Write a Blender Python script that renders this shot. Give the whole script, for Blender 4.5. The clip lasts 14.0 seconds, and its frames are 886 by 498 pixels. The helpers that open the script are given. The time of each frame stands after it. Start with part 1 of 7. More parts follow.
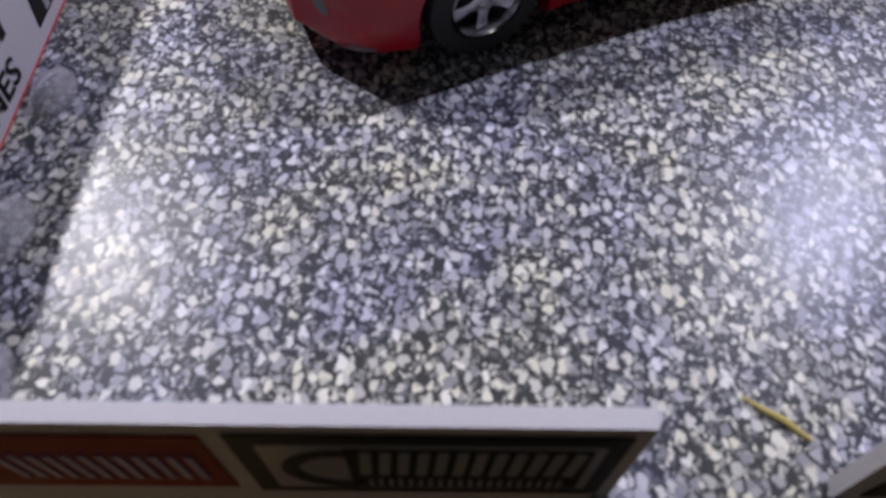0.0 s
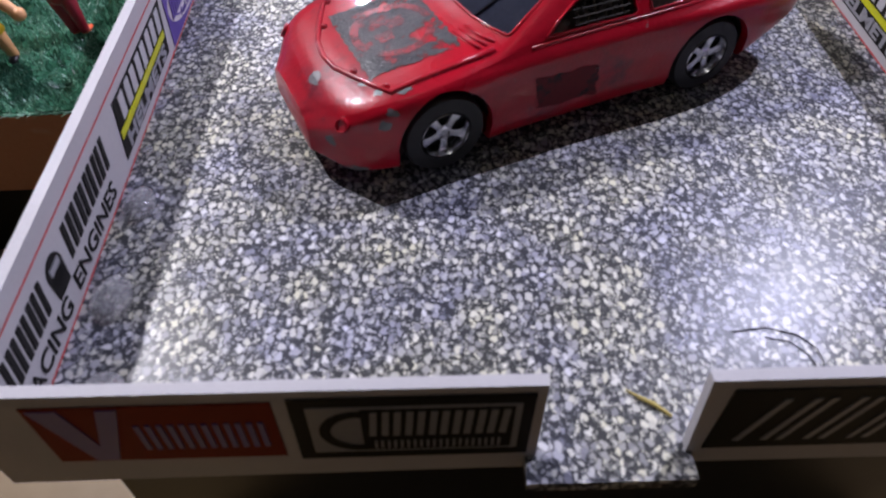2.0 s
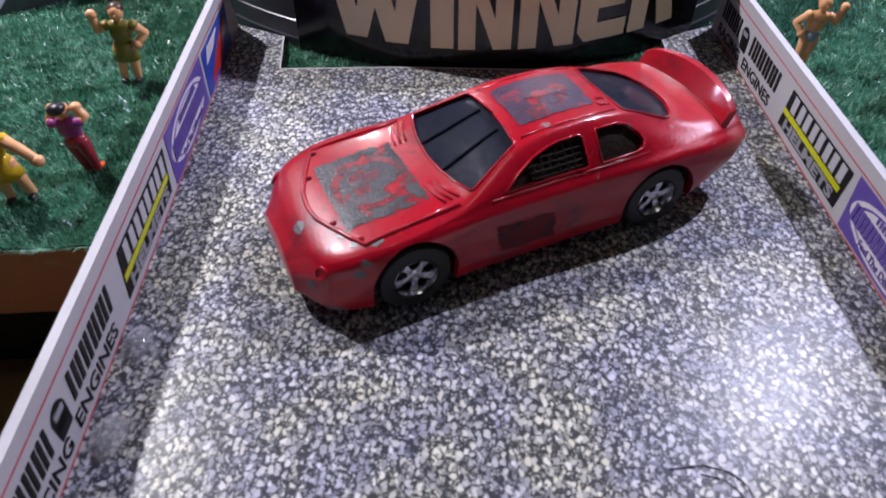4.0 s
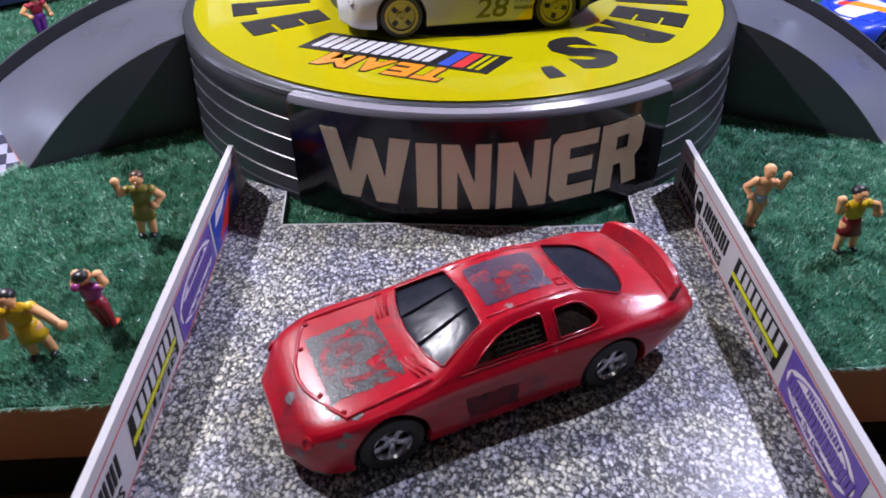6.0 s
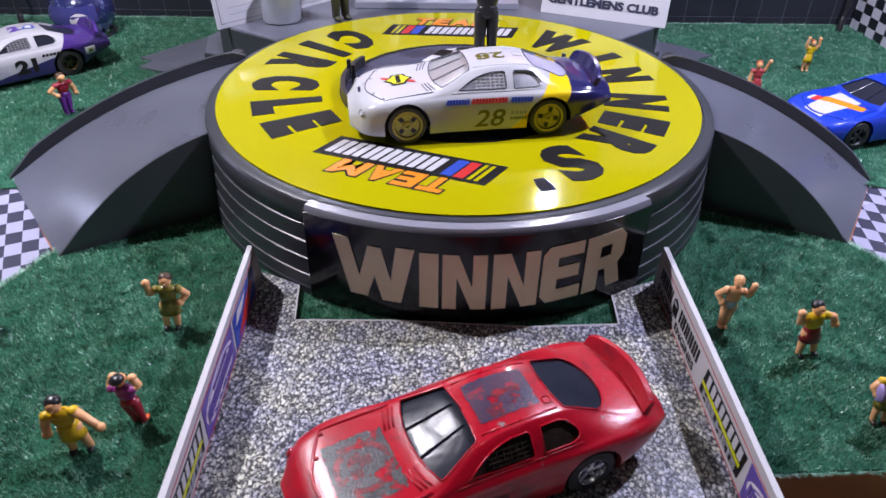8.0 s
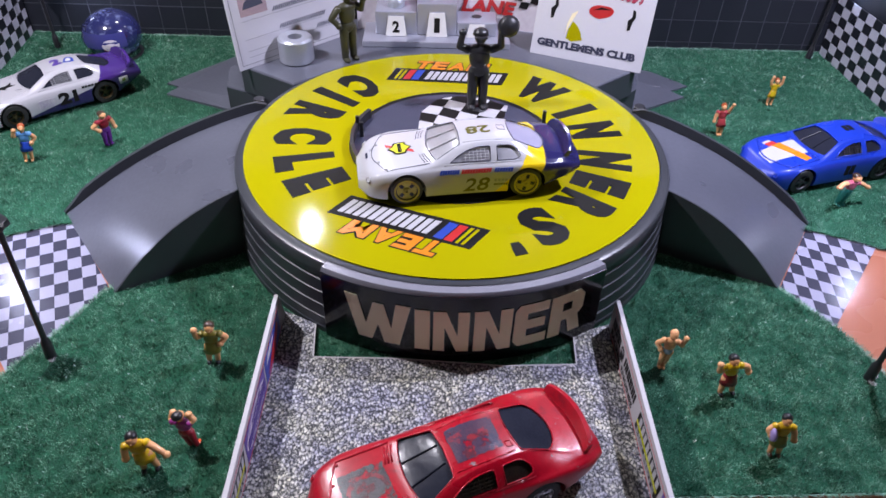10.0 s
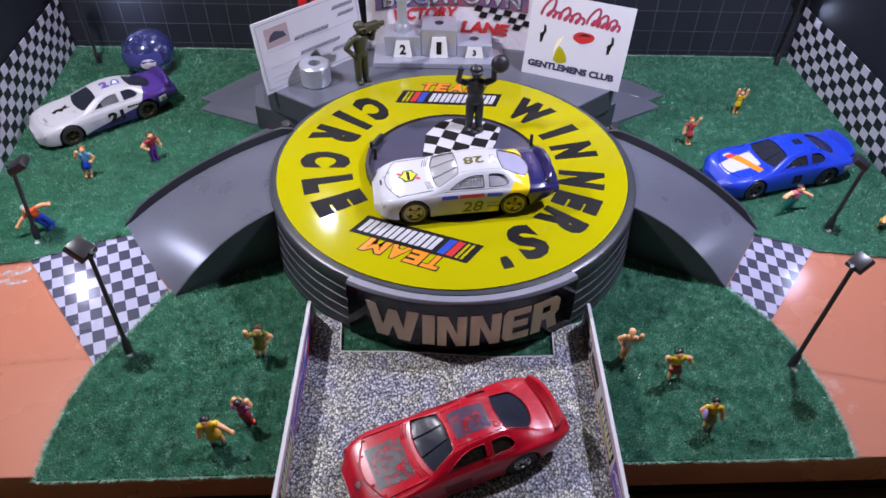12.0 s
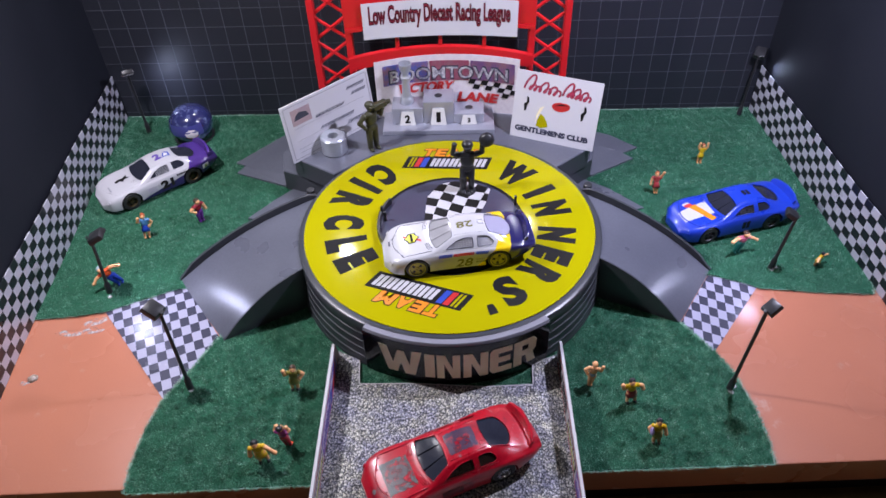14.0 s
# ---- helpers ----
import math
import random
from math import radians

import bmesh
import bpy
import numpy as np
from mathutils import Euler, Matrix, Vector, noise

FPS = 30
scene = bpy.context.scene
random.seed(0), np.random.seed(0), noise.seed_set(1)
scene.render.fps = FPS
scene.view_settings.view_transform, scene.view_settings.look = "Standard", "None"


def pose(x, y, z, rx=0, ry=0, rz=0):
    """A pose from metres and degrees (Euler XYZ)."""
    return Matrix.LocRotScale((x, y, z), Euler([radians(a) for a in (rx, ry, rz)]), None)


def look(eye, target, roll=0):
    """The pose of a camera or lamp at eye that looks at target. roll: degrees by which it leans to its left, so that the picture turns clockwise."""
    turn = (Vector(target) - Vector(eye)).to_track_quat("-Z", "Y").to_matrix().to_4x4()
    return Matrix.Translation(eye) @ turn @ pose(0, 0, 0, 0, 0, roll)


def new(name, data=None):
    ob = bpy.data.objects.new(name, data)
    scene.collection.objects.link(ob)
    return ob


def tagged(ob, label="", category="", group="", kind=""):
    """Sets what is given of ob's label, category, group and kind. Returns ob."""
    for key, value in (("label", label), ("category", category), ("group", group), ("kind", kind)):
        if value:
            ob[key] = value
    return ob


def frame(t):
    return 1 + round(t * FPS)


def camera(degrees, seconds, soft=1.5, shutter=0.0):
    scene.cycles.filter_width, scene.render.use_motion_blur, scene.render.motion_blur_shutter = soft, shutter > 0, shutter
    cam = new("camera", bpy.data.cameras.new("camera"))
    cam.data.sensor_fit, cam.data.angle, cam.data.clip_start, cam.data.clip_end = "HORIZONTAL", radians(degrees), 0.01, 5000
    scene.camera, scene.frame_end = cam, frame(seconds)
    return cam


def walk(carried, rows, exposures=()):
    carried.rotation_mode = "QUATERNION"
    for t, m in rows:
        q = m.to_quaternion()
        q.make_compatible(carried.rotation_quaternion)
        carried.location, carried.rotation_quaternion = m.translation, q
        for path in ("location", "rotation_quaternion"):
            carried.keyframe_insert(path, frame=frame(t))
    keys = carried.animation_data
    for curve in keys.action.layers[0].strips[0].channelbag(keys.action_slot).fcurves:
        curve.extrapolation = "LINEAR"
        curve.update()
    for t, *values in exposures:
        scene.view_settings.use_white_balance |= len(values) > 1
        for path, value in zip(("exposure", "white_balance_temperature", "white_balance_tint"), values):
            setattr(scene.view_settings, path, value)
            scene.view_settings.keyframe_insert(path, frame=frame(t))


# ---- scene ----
cam = camera(63.34, 14.0, soft=1.6)
cam.data.dof.use_dof, cam.data.dof.focus_distance, cam.data.dof.aperture_fstop = True, 0.36, 80.0
MM = 0.001
PATH = [  # seconds, eye and aim in millimetres, roll
    (0.0, (-19.40, -206.90, 50.50), (-18.40, -99.87, -118.45), 1.10),
    (0.5, (-19.85, -205.25, 56.40), (-17.25, -100.63, -114.03), 1.50),
    (1.0, (-22.70, -211.30, 59.80), (-18.50, -95.97, -103.54), 1.70),
    (1.5, (-21.05, -219.00, 63.15), (-16.45, -96.82, -95.12), 1.20),
    (2.0, (-18.65, -225.50, 67.90), (-13.15, -94.27, -82.93), 0.60),
    (2.5, (-16.45, -227.50, 72.55), (-10.65, -89.68, -72.27), 0.10),
    (2.7, (-16.75, -226.55, 74.90), (-10.05, -89.11, -70.24), 0.50),
    (4.8, (-11.80, -224.15, 87.90), (-10.00, -72.86, -42.89), -0.50),
    (5.0, (-12.00, -223.90, 90.85), (-10.30, -70.90, -37.95), -0.50),
    (5.5, (-9.70, -225.15, 97.85), (-7.80, -68.73, -26.77), -0.30),
    (6.0, (-8.40, -225.85, 102.00), (-6.10, -67.11, -19.63), -0.30),
    (6.5, (-8.60, -224.25, 106.65), (-6.20, -64.18, -13.23), -0.20),
    (7.0, (-8.25, -223.65, 112.45), (-5.25, -62.30, -5.69), 0.20),
    (7.5, (-8.75, -224.80, 122.70), (-5.15, -63.04, 5.13), 0.60),
    (8.0, (-9.95, -227.55, 127.65), (-6.05, -65.25, 10.85), 1.00),
    (8.5, (-10.75, -228.20, 134.65), (-6.25, -66.07, 17.63), 1.50),
    (8.7, (-9.85, -228.35, 139.95), (-5.35, -67.03, 21.81), 1.60),
    (10.8, (-7.65, -249.85, 194.30), (-4.55, -100.39, 61.44), 1.90),
    (11.0, (-8.10, -251.75, 197.35), (-4.80, -103.05, 63.65), 1.90),
    (11.5, (-9.15, -259.05, 213.80), (-5.25, -112.26, 78.01), 2.00),
    (12.0, (-7.60, -264.70, 228.15), (-5.50, -119.44, 90.69), 1.10),
    (12.5, (-6.90, -270.95, 243.20), (-6.70, -126.46, 104.91), 0.30),
    (13.0, (-3.40, -279.80, 261.75), (-5.20, -135.07, 123.72), -0.60),
    (13.5, (1.95, -290.35, 276.90), (-1.35, -144.71, 139.86), -1.50),
    (14.0, (4.25, -297.75, 289.10), (0.15, -151.35, 152.90), -2.00),
]
walk(cam, [(t, look([v * MM for v in eye], [v * MM for v in aim], roll)) for t, eye, aim, roll in PATH],
     exposures=[(0.0, -0.04), (1.5, 0.09), (2.0, 0.15), (2.5, 0.14), (5.0, 0.26), (5.5, 0.29), (6.5, 0.23), (8.5, 0.09), (11.0, 0.0), (14.0, -0.04)])
# -- end of path

# ---- light ----
world = bpy.data.worlds.new("room_air")
scene.world = world
world.use_nodes = True
world.node_tree.nodes["Background"].inputs[0].default_value = (0.48, 0.57, 0.80, 1)
world.node_tree.nodes["Background"].inputs[1].default_value = 0.12


def lamp(name, at, aim, watts, size, color, spread=180):
    data = bpy.data.lights.new(name, "AREA")
    data.shape, data.size, data.energy, data.color, data.spread = "DISK", size * MM, watts, color, radians(spread)
    ob = new(name, data)
    ob.matrix_world = look([v * MM for v in at], [v * MM for v in aim])
    return ob


COOL = (0.865, 0.865, 1.0)
lamp("spot_lamp_west", (-195, -8, 258), (-80, -80, 0), 1.16, 11, (0.92, 0.89, 1.0))
lamp("spot_lamp_east", (174, 2, 255), (75, 10, 0), 1.24, 11, (0.745, 0.745, 1.0))
lamp("strip_lamp_west", (-92, 158, 198), (-60, 0, 20), 0.135, 5, COOL)
lamp("strip_lamp_east", (63, 155, 168), (50, 0, 20), 0.10, 5, COOL)
lamp("post_lamp_west", (-207.0, 141.0, 36), (-190, 162, 26), 0.0085, 9, (0.6, 0.68, 1.0), 160)
lamp("post_lamp_east", (217.5, 146.5, 40), (226, 128, 40), 0.0026, 3, (0.6, 0.68, 1.0), 140)
LED = (0.66, 0.68, 1.0)
lamp("flood_lamp_west", (-184.6, -15.8, 36.4), (-135, -30, 0), 0.013, 4, LED, 150)
lamp("flood_lamp_east", (177.6, -8.4, 35.4), (140, -20, 0), 0.007, 3, LED, 150)
# unseen fill lamp added overhead to brighten faces turned to the front
lamp("added_fill_lamp", (60, -300, 880), (0, 0, 0), 0.17, 160, (1.0, 0.97, 0.94))


# ---- materials ----
def mat(name, base, other=None, rough=0.5, metal=0.0, coarse=60, fine=1500, amount=0.5, bump=0.0, bump_scale=2500, coat=0.0,
        spec=0.5, trans=0.0, rough_var=0.1):
    """A principled surface that varies at two scales; scales are per metre."""
    m = bpy.data.materials.new(name)
    m.use_nodes = True
    nt = m.node_tree
    n, l = nt.nodes, nt.links
    b = n["Principled BSDF"]
    other = other or tuple(c * 0.75 for c in base)
    tc = n.new("ShaderNodeTexCoord")
    n1, n2, n3 = n.new("ShaderNodeTexNoise"), n.new("ShaderNodeTexNoise"), n.new("ShaderNodeTexNoise")
    for node, sc in ((n1, coarse), (n2, fine), (n3, bump_scale)):
        node.inputs["Scale"].default_value = sc
        node.inputs["Detail"].default_value = 3
        l.new(tc.outputs["Object"], node.inputs["Vector"])
    add = n.new("ShaderNodeMath")
    add.operation = "ADD"
    l.new(n1.outputs["Fac"], add.inputs[0])
    l.new(n2.outputs["Fac"], add.inputs[1])
    mr = n.new("ShaderNodeMapRange")
    mr.inputs["From Min"].default_value, mr.inputs["From Max"].default_value = 0.7, 1.3
    mr.inputs["To Min"].default_value, mr.inputs["To Max"].default_value = 0.5 - amount / 2, 0.5 + amount / 2
    l.new(add.outputs[0], mr.inputs["Value"])
    mix = n.new("ShaderNodeMix")
    mix.data_type = "RGBA"
    mix.inputs[6].default_value, mix.inputs[7].default_value = (*base, 1), (*other, 1)
    l.new(mr.outputs[0], mix.inputs[0])
    l.new(mix.outputs[2], b.inputs["Base Color"])
    rr = n.new("ShaderNodeMapRange")
    rr.inputs["To Min"].default_value, rr.inputs["To Max"].default_value = max(rough - rough_var, 0.02), min(rough + rough_var, 1)
    l.new(n1.outputs["Fac"], rr.inputs["Value"])
    l.new(rr.outputs[0], b.inputs["Roughness"])
    b.inputs["Metallic"].default_value = metal
    b.inputs["Coat Weight"].default_value = coat
    b.inputs["Coat Roughness"].default_value = 0.08
    b.inputs["Specular IOR Level"].default_value = spec
    b.inputs["Transmission Weight"].default_value = trans
    if bump:
        bp = n.new("ShaderNodeBump")
        bp.inputs["Strength"].default_value, bp.inputs["Distance"].default_value = bump, 0.0003
        l.new(n3.outputs["Fac"], bp.inputs["Height"])
        l.new(bp.outputs[0], b.inputs["Normal"])
    return m


def over(m, color, make_mask, rough=None):
    """Lays a second colour over a material where make_mask(nodes, links, coords) gives 1."""
    nt = m.node_tree
    n, l = nt.nodes, nt.links
    b = n["Principled BSDF"]
    tc = next(x for x in n if x.bl_idname == "ShaderNodeTexCoord")
    mask = make_mask(n, l, tc.outputs["Object"])
    mix = n.new("ShaderNodeMix")
    mix.data_type = "RGBA"
    old = b.inputs["Base Color"].links[0].from_socket
    l.new(old, mix.inputs[6])
    mix.inputs[7].default_value = (*color, 1)
    l.new(mask, mix.inputs[0])
    l.new(mix.outputs[2], b.inputs["Base Color"])
    if rough is not None:
        mx = n.new("ShaderNodeMix")
        l.new(b.inputs["Roughness"].links[0].from_socket, mx.inputs[2])
        mx.inputs[3].default_value = rough
        l.new(mask, mx.inputs[0])
        l.new(mx.outputs[0], b.inputs["Roughness"])
    return m


def half_plane(a, b_, c, d, soft=0.0002):
    """Mask where a x + b y + c z > d, in millimetres of the object."""
    def make(n, l, coords):
        dot = n.new("ShaderNodeVectorMath")
        dot.operation = "DOT_PRODUCT"
        dot.inputs[1].default_value = (a, b_, c)
        l.new(coords, dot.inputs[0])
        mr = n.new("ShaderNodeMapRange")
        mr.inputs["From Min"].default_value, mr.inputs["From Max"].default_value = d * MM - soft, d * MM + soft
        l.new(dot.outputs["Value"], mr.inputs["Value"])
        return mr.outputs[0]
    return make


def worn(scale, low, high, detail=5):
    """Mask of chipped spots with ragged outlines."""
    def make(n, l, coords):
        ns = n.new("ShaderNodeTexNoise")
        ns.inputs["Scale"].default_value, ns.inputs["Detail"].default_value, ns.inputs["Roughness"].default_value = scale, detail, 0.7
        l.new(coords, ns.inputs["Vector"])
        mr = n.new("ShaderNodeMapRange")
        mr.inputs["From Min"].default_value, mr.inputs["From Max"].default_value = low, high
        l.new(ns.outputs["Fac"], mr.inputs["Value"])
        return mr.outputs[0]
    return make


def checker(name, cell, dark=(0.012, 0.013, 0.018), light=(0.46, 0.455, 0.53), rough=0.3, sides=None):
    """Printed black and white squares, in the object's own x and y."""
    m = mat(name, light, tuple(c * 0.9 for c in light), rough=rough, amount=0.6)

    def make(n, l, coords):
        ck = n.new("ShaderNodeTexChecker")
        ck.inputs["Scale"].default_value = 1 / (cell * MM)
        ck.inputs["Color1"].default_value, ck.inputs["Color2"].default_value = (0, 0, 0, 1), (1, 1, 1, 1)
        add = n.new("ShaderNodeVectorMath")
        add.inputs[1].default_value = (0, 0, 0.37 * cell * MM)
        if sides:
            # cells with sides along two given directions
            (ax, ay), (bx, by) = sides
            det = ax * by - ay * bx
            comb = n.new("ShaderNodeCombineXYZ")
            for k, dual in enumerate(((by, -bx, 0), (-ay, ax, 0))):
                dot = n.new("ShaderNodeVectorMath")
                dot.operation = "DOT_PRODUCT"
                dot.inputs[1].default_value = [cell * v / det for v in dual]
                l.new(coords, dot.inputs[0])
                l.new(dot.outputs["Value"], comb.inputs[k])
            l.new(comb.outputs[0], add.inputs[0])
        else:
            l.new(coords, add.inputs[0])
        l.new(add.outputs[0], ck.inputs["Vector"])
        return ck.outputs["Fac"]
    return over(m, dark, make)


def gravel(name):
    """A glossy print of rounded pale pebbles on a dark bed."""
    m = mat(name, (0.5, 0.5, 0.48), rough=0.30, amount=0.3, rough_var=0.05, bump=0.05, bump_scale=5000, spec=0.17)
    n, l = m.node_tree.nodes, m.node_tree.links
    b = n["Principled BSDF"]
    tc = next(x for x in n if x.bl_idname == "ShaderNodeTexCoord")
    warp_ = n.new("ShaderNodeTexNoise")
    warp_.inputs["Scale"].default_value, warp_.inputs["Detail"].default_value = 900, 3
    l.new(tc.outputs["Object"], warp_.inputs["Vector"])
    mx = n.new("ShaderNodeMix")
    mx.data_type = "VECTOR"
    mx.inputs[0].default_value = 0.0014
    l.new(tc.outputs["Object"], mx.inputs[4])
    l.new(warp_.outputs["Color"], mx.inputs[5])

    def pebbles(scale, squash, near, far, cols):
        sq = n.new("ShaderNodeMapping")
        sq.inputs["Scale"].default_value = (scale, scale * squash, scale)
        l.new(mx.outputs[1], sq.inputs["Vector"])
        v = n.new("ShaderNodeTexVoronoi")
        v.inputs["Scale"].default_value = 1.0
        v.inputs["Randomness"].default_value = 0.9
        l.new(sq.outputs[0], v.inputs["Vector"])
        sep = n.new("ShaderNodeSeparateColor")
        l.new(v.outputs["Color"], sep.inputs[0])
        size = n.new("ShaderNodeMath")
        size.operation = "MULTIPLY_ADD"
        size.inputs[1].default_value, size.inputs[2].default_value = 0.22, -0.11
        l.new(sep.outputs[2], size.inputs[0])
        dist = n.new("ShaderNodeMath")
        l.new(v.outputs["Distance"], dist.inputs[0])
        l.new(size.outputs[0], dist.inputs[1])
        mr = n.new("ShaderNodeMapRange")
        mr.interpolation_type = "SMOOTHSTEP"
        mr.inputs["From Min"].default_value, mr.inputs["From Max"].default_value = far, near
        l.new(dist.outputs[0], mr.inputs["Value"])
        ramp_ = n.new("ShaderNodeValToRGB")
        el = ramp_.color_ramp.elements
        el[0].position, el[0].color = 0.0, cols[0]
        el[1].position, el[1].color = 1.0, cols[-1]
        for k, c in enumerate(cols[1:-1]):
            el.new((k + 1) / (len(cols) - 1)).color = c
        l.new(sep.outputs[0], ramp_.inputs[0])
        return mr.outputs[0], ramp_.outputs[0]

    bed = n.new("ShaderNodeMix")
    bed.data_type = "RGBA"
    bed.inputs[6].default_value = (0.047, 0.049, 0.053, 1)
    f, c = pebbles(2100, 0.8, 0.30, 0.60, [(0.11, 0.116, 0.125, 1), (0.20, 0.207, 0.21, 1), (0.33, 0.33, 0.32, 1), (0.52, 0.52, 0.46, 1)])
    l.new(f, bed.inputs[0])
    l.new(c, bed.inputs[7])
    top = n.new("ShaderNodeMix")
    top.data_type = "RGBA"
    f, c = pebbles(1060, 0.72, 0.30, 0.50, [(0.22, 0.225, 0.25, 1), (0.37, 0.37, 0.38, 1), (0.49, 0.49, 0.48, 1), (0.59, 0.58, 0.48, 1), (0.66, 0.66, 0.65, 1)])
    l.new(f, top.inputs[0])
    l.new(bed.outputs[2], top.inputs[6])
    l.new(c, top.inputs[7])
    tint = n.new("ShaderNodeMix")
    tint.data_type, tint.blend_type = "RGBA", "MULTIPLY"
    tint.inputs[0].default_value = 1.0
    cloud = n.new("ShaderNodeTexNoise")
    cloud.inputs["Scale"].default_value = 110
    l.new(tc.outputs["Object"], cloud.inputs["Vector"])
    cr = n.new("ShaderNodeValToRGB")
    cr.color_ramp.elements[0].position, cr.color_ramp.elements[0].color = 0.38, (0.84, 0.84, 1.0, 1)
    cr.color_ramp.elements[1].position, cr.color_ramp.elements[1].color = 0.62, (1.0, 0.98, 0.90, 1)
    l.new(cloud.outputs["Fac"], cr.inputs[0])
    l.new(top.outputs[2], tint.inputs[6])
    l.new(cr.outputs[0], tint.inputs[7])
    l.new(tint.outputs[2], b.inputs["Base Color"])
    return m


def island_shades(m, dark, light):
    """Every separate blade of a joined mesh gets its own shade, in soft clumps."""
    n, l = m.node_tree.nodes, m.node_tree.links
    geo, tc = n.new("ShaderNodeNewGeometry"), next(x for x in n if x.bl_idname == "ShaderNodeTexCoord")
    clump = n.new("ShaderNodeTexNoise")
    clump.inputs["Scale"].default_value, clump.inputs["Detail"].default_value = 240, 5
    l.new(tc.outputs["Object"], clump.inputs["Vector"])
    cm = n.new("ShaderNodeMapRange")
    cm.inputs["From Min"].default_value, cm.inputs["From Max"].default_value = 0.36, 0.64
    l.new(clump.outputs["Fac"], cm.inputs["Value"])
    mul = n.new("ShaderNodeMath")
    mul.operation = "MULTIPLY"
    l.new(geo.outputs["Random Per Island"], mul.inputs[0])
    l.new(cm.outputs[0], mul.inputs[1])
    mix = n.new("ShaderNodeMix")
    mix.data_type = "RGBA"
    mix.inputs[6].default_value, mix.inputs[7].default_value = (*dark, 1), (*light, 1)
    l.new(mul.outputs[0], mix.inputs[0])
    fleck = n.new("ShaderNodeMath")
    fleck.operation = "GREATER_THAN"
    fleck.inputs[1].default_value = 0.9975
    l.new(geo.outputs["Random Per Island"], fleck.inputs[0])
    mix2 = n.new("ShaderNodeMix")
    mix2.data_type = "RGBA"
    mix2.inputs[7].default_value = (0.62, 0.68, 0.66, 1)
    l.new(fleck.outputs[0], mix2.inputs[0])
    l.new(mix.outputs[2], mix2.inputs[6])
    l.new(mix2.outputs[2], n["Principled BSDF"].inputs["Base Color"])
    return m


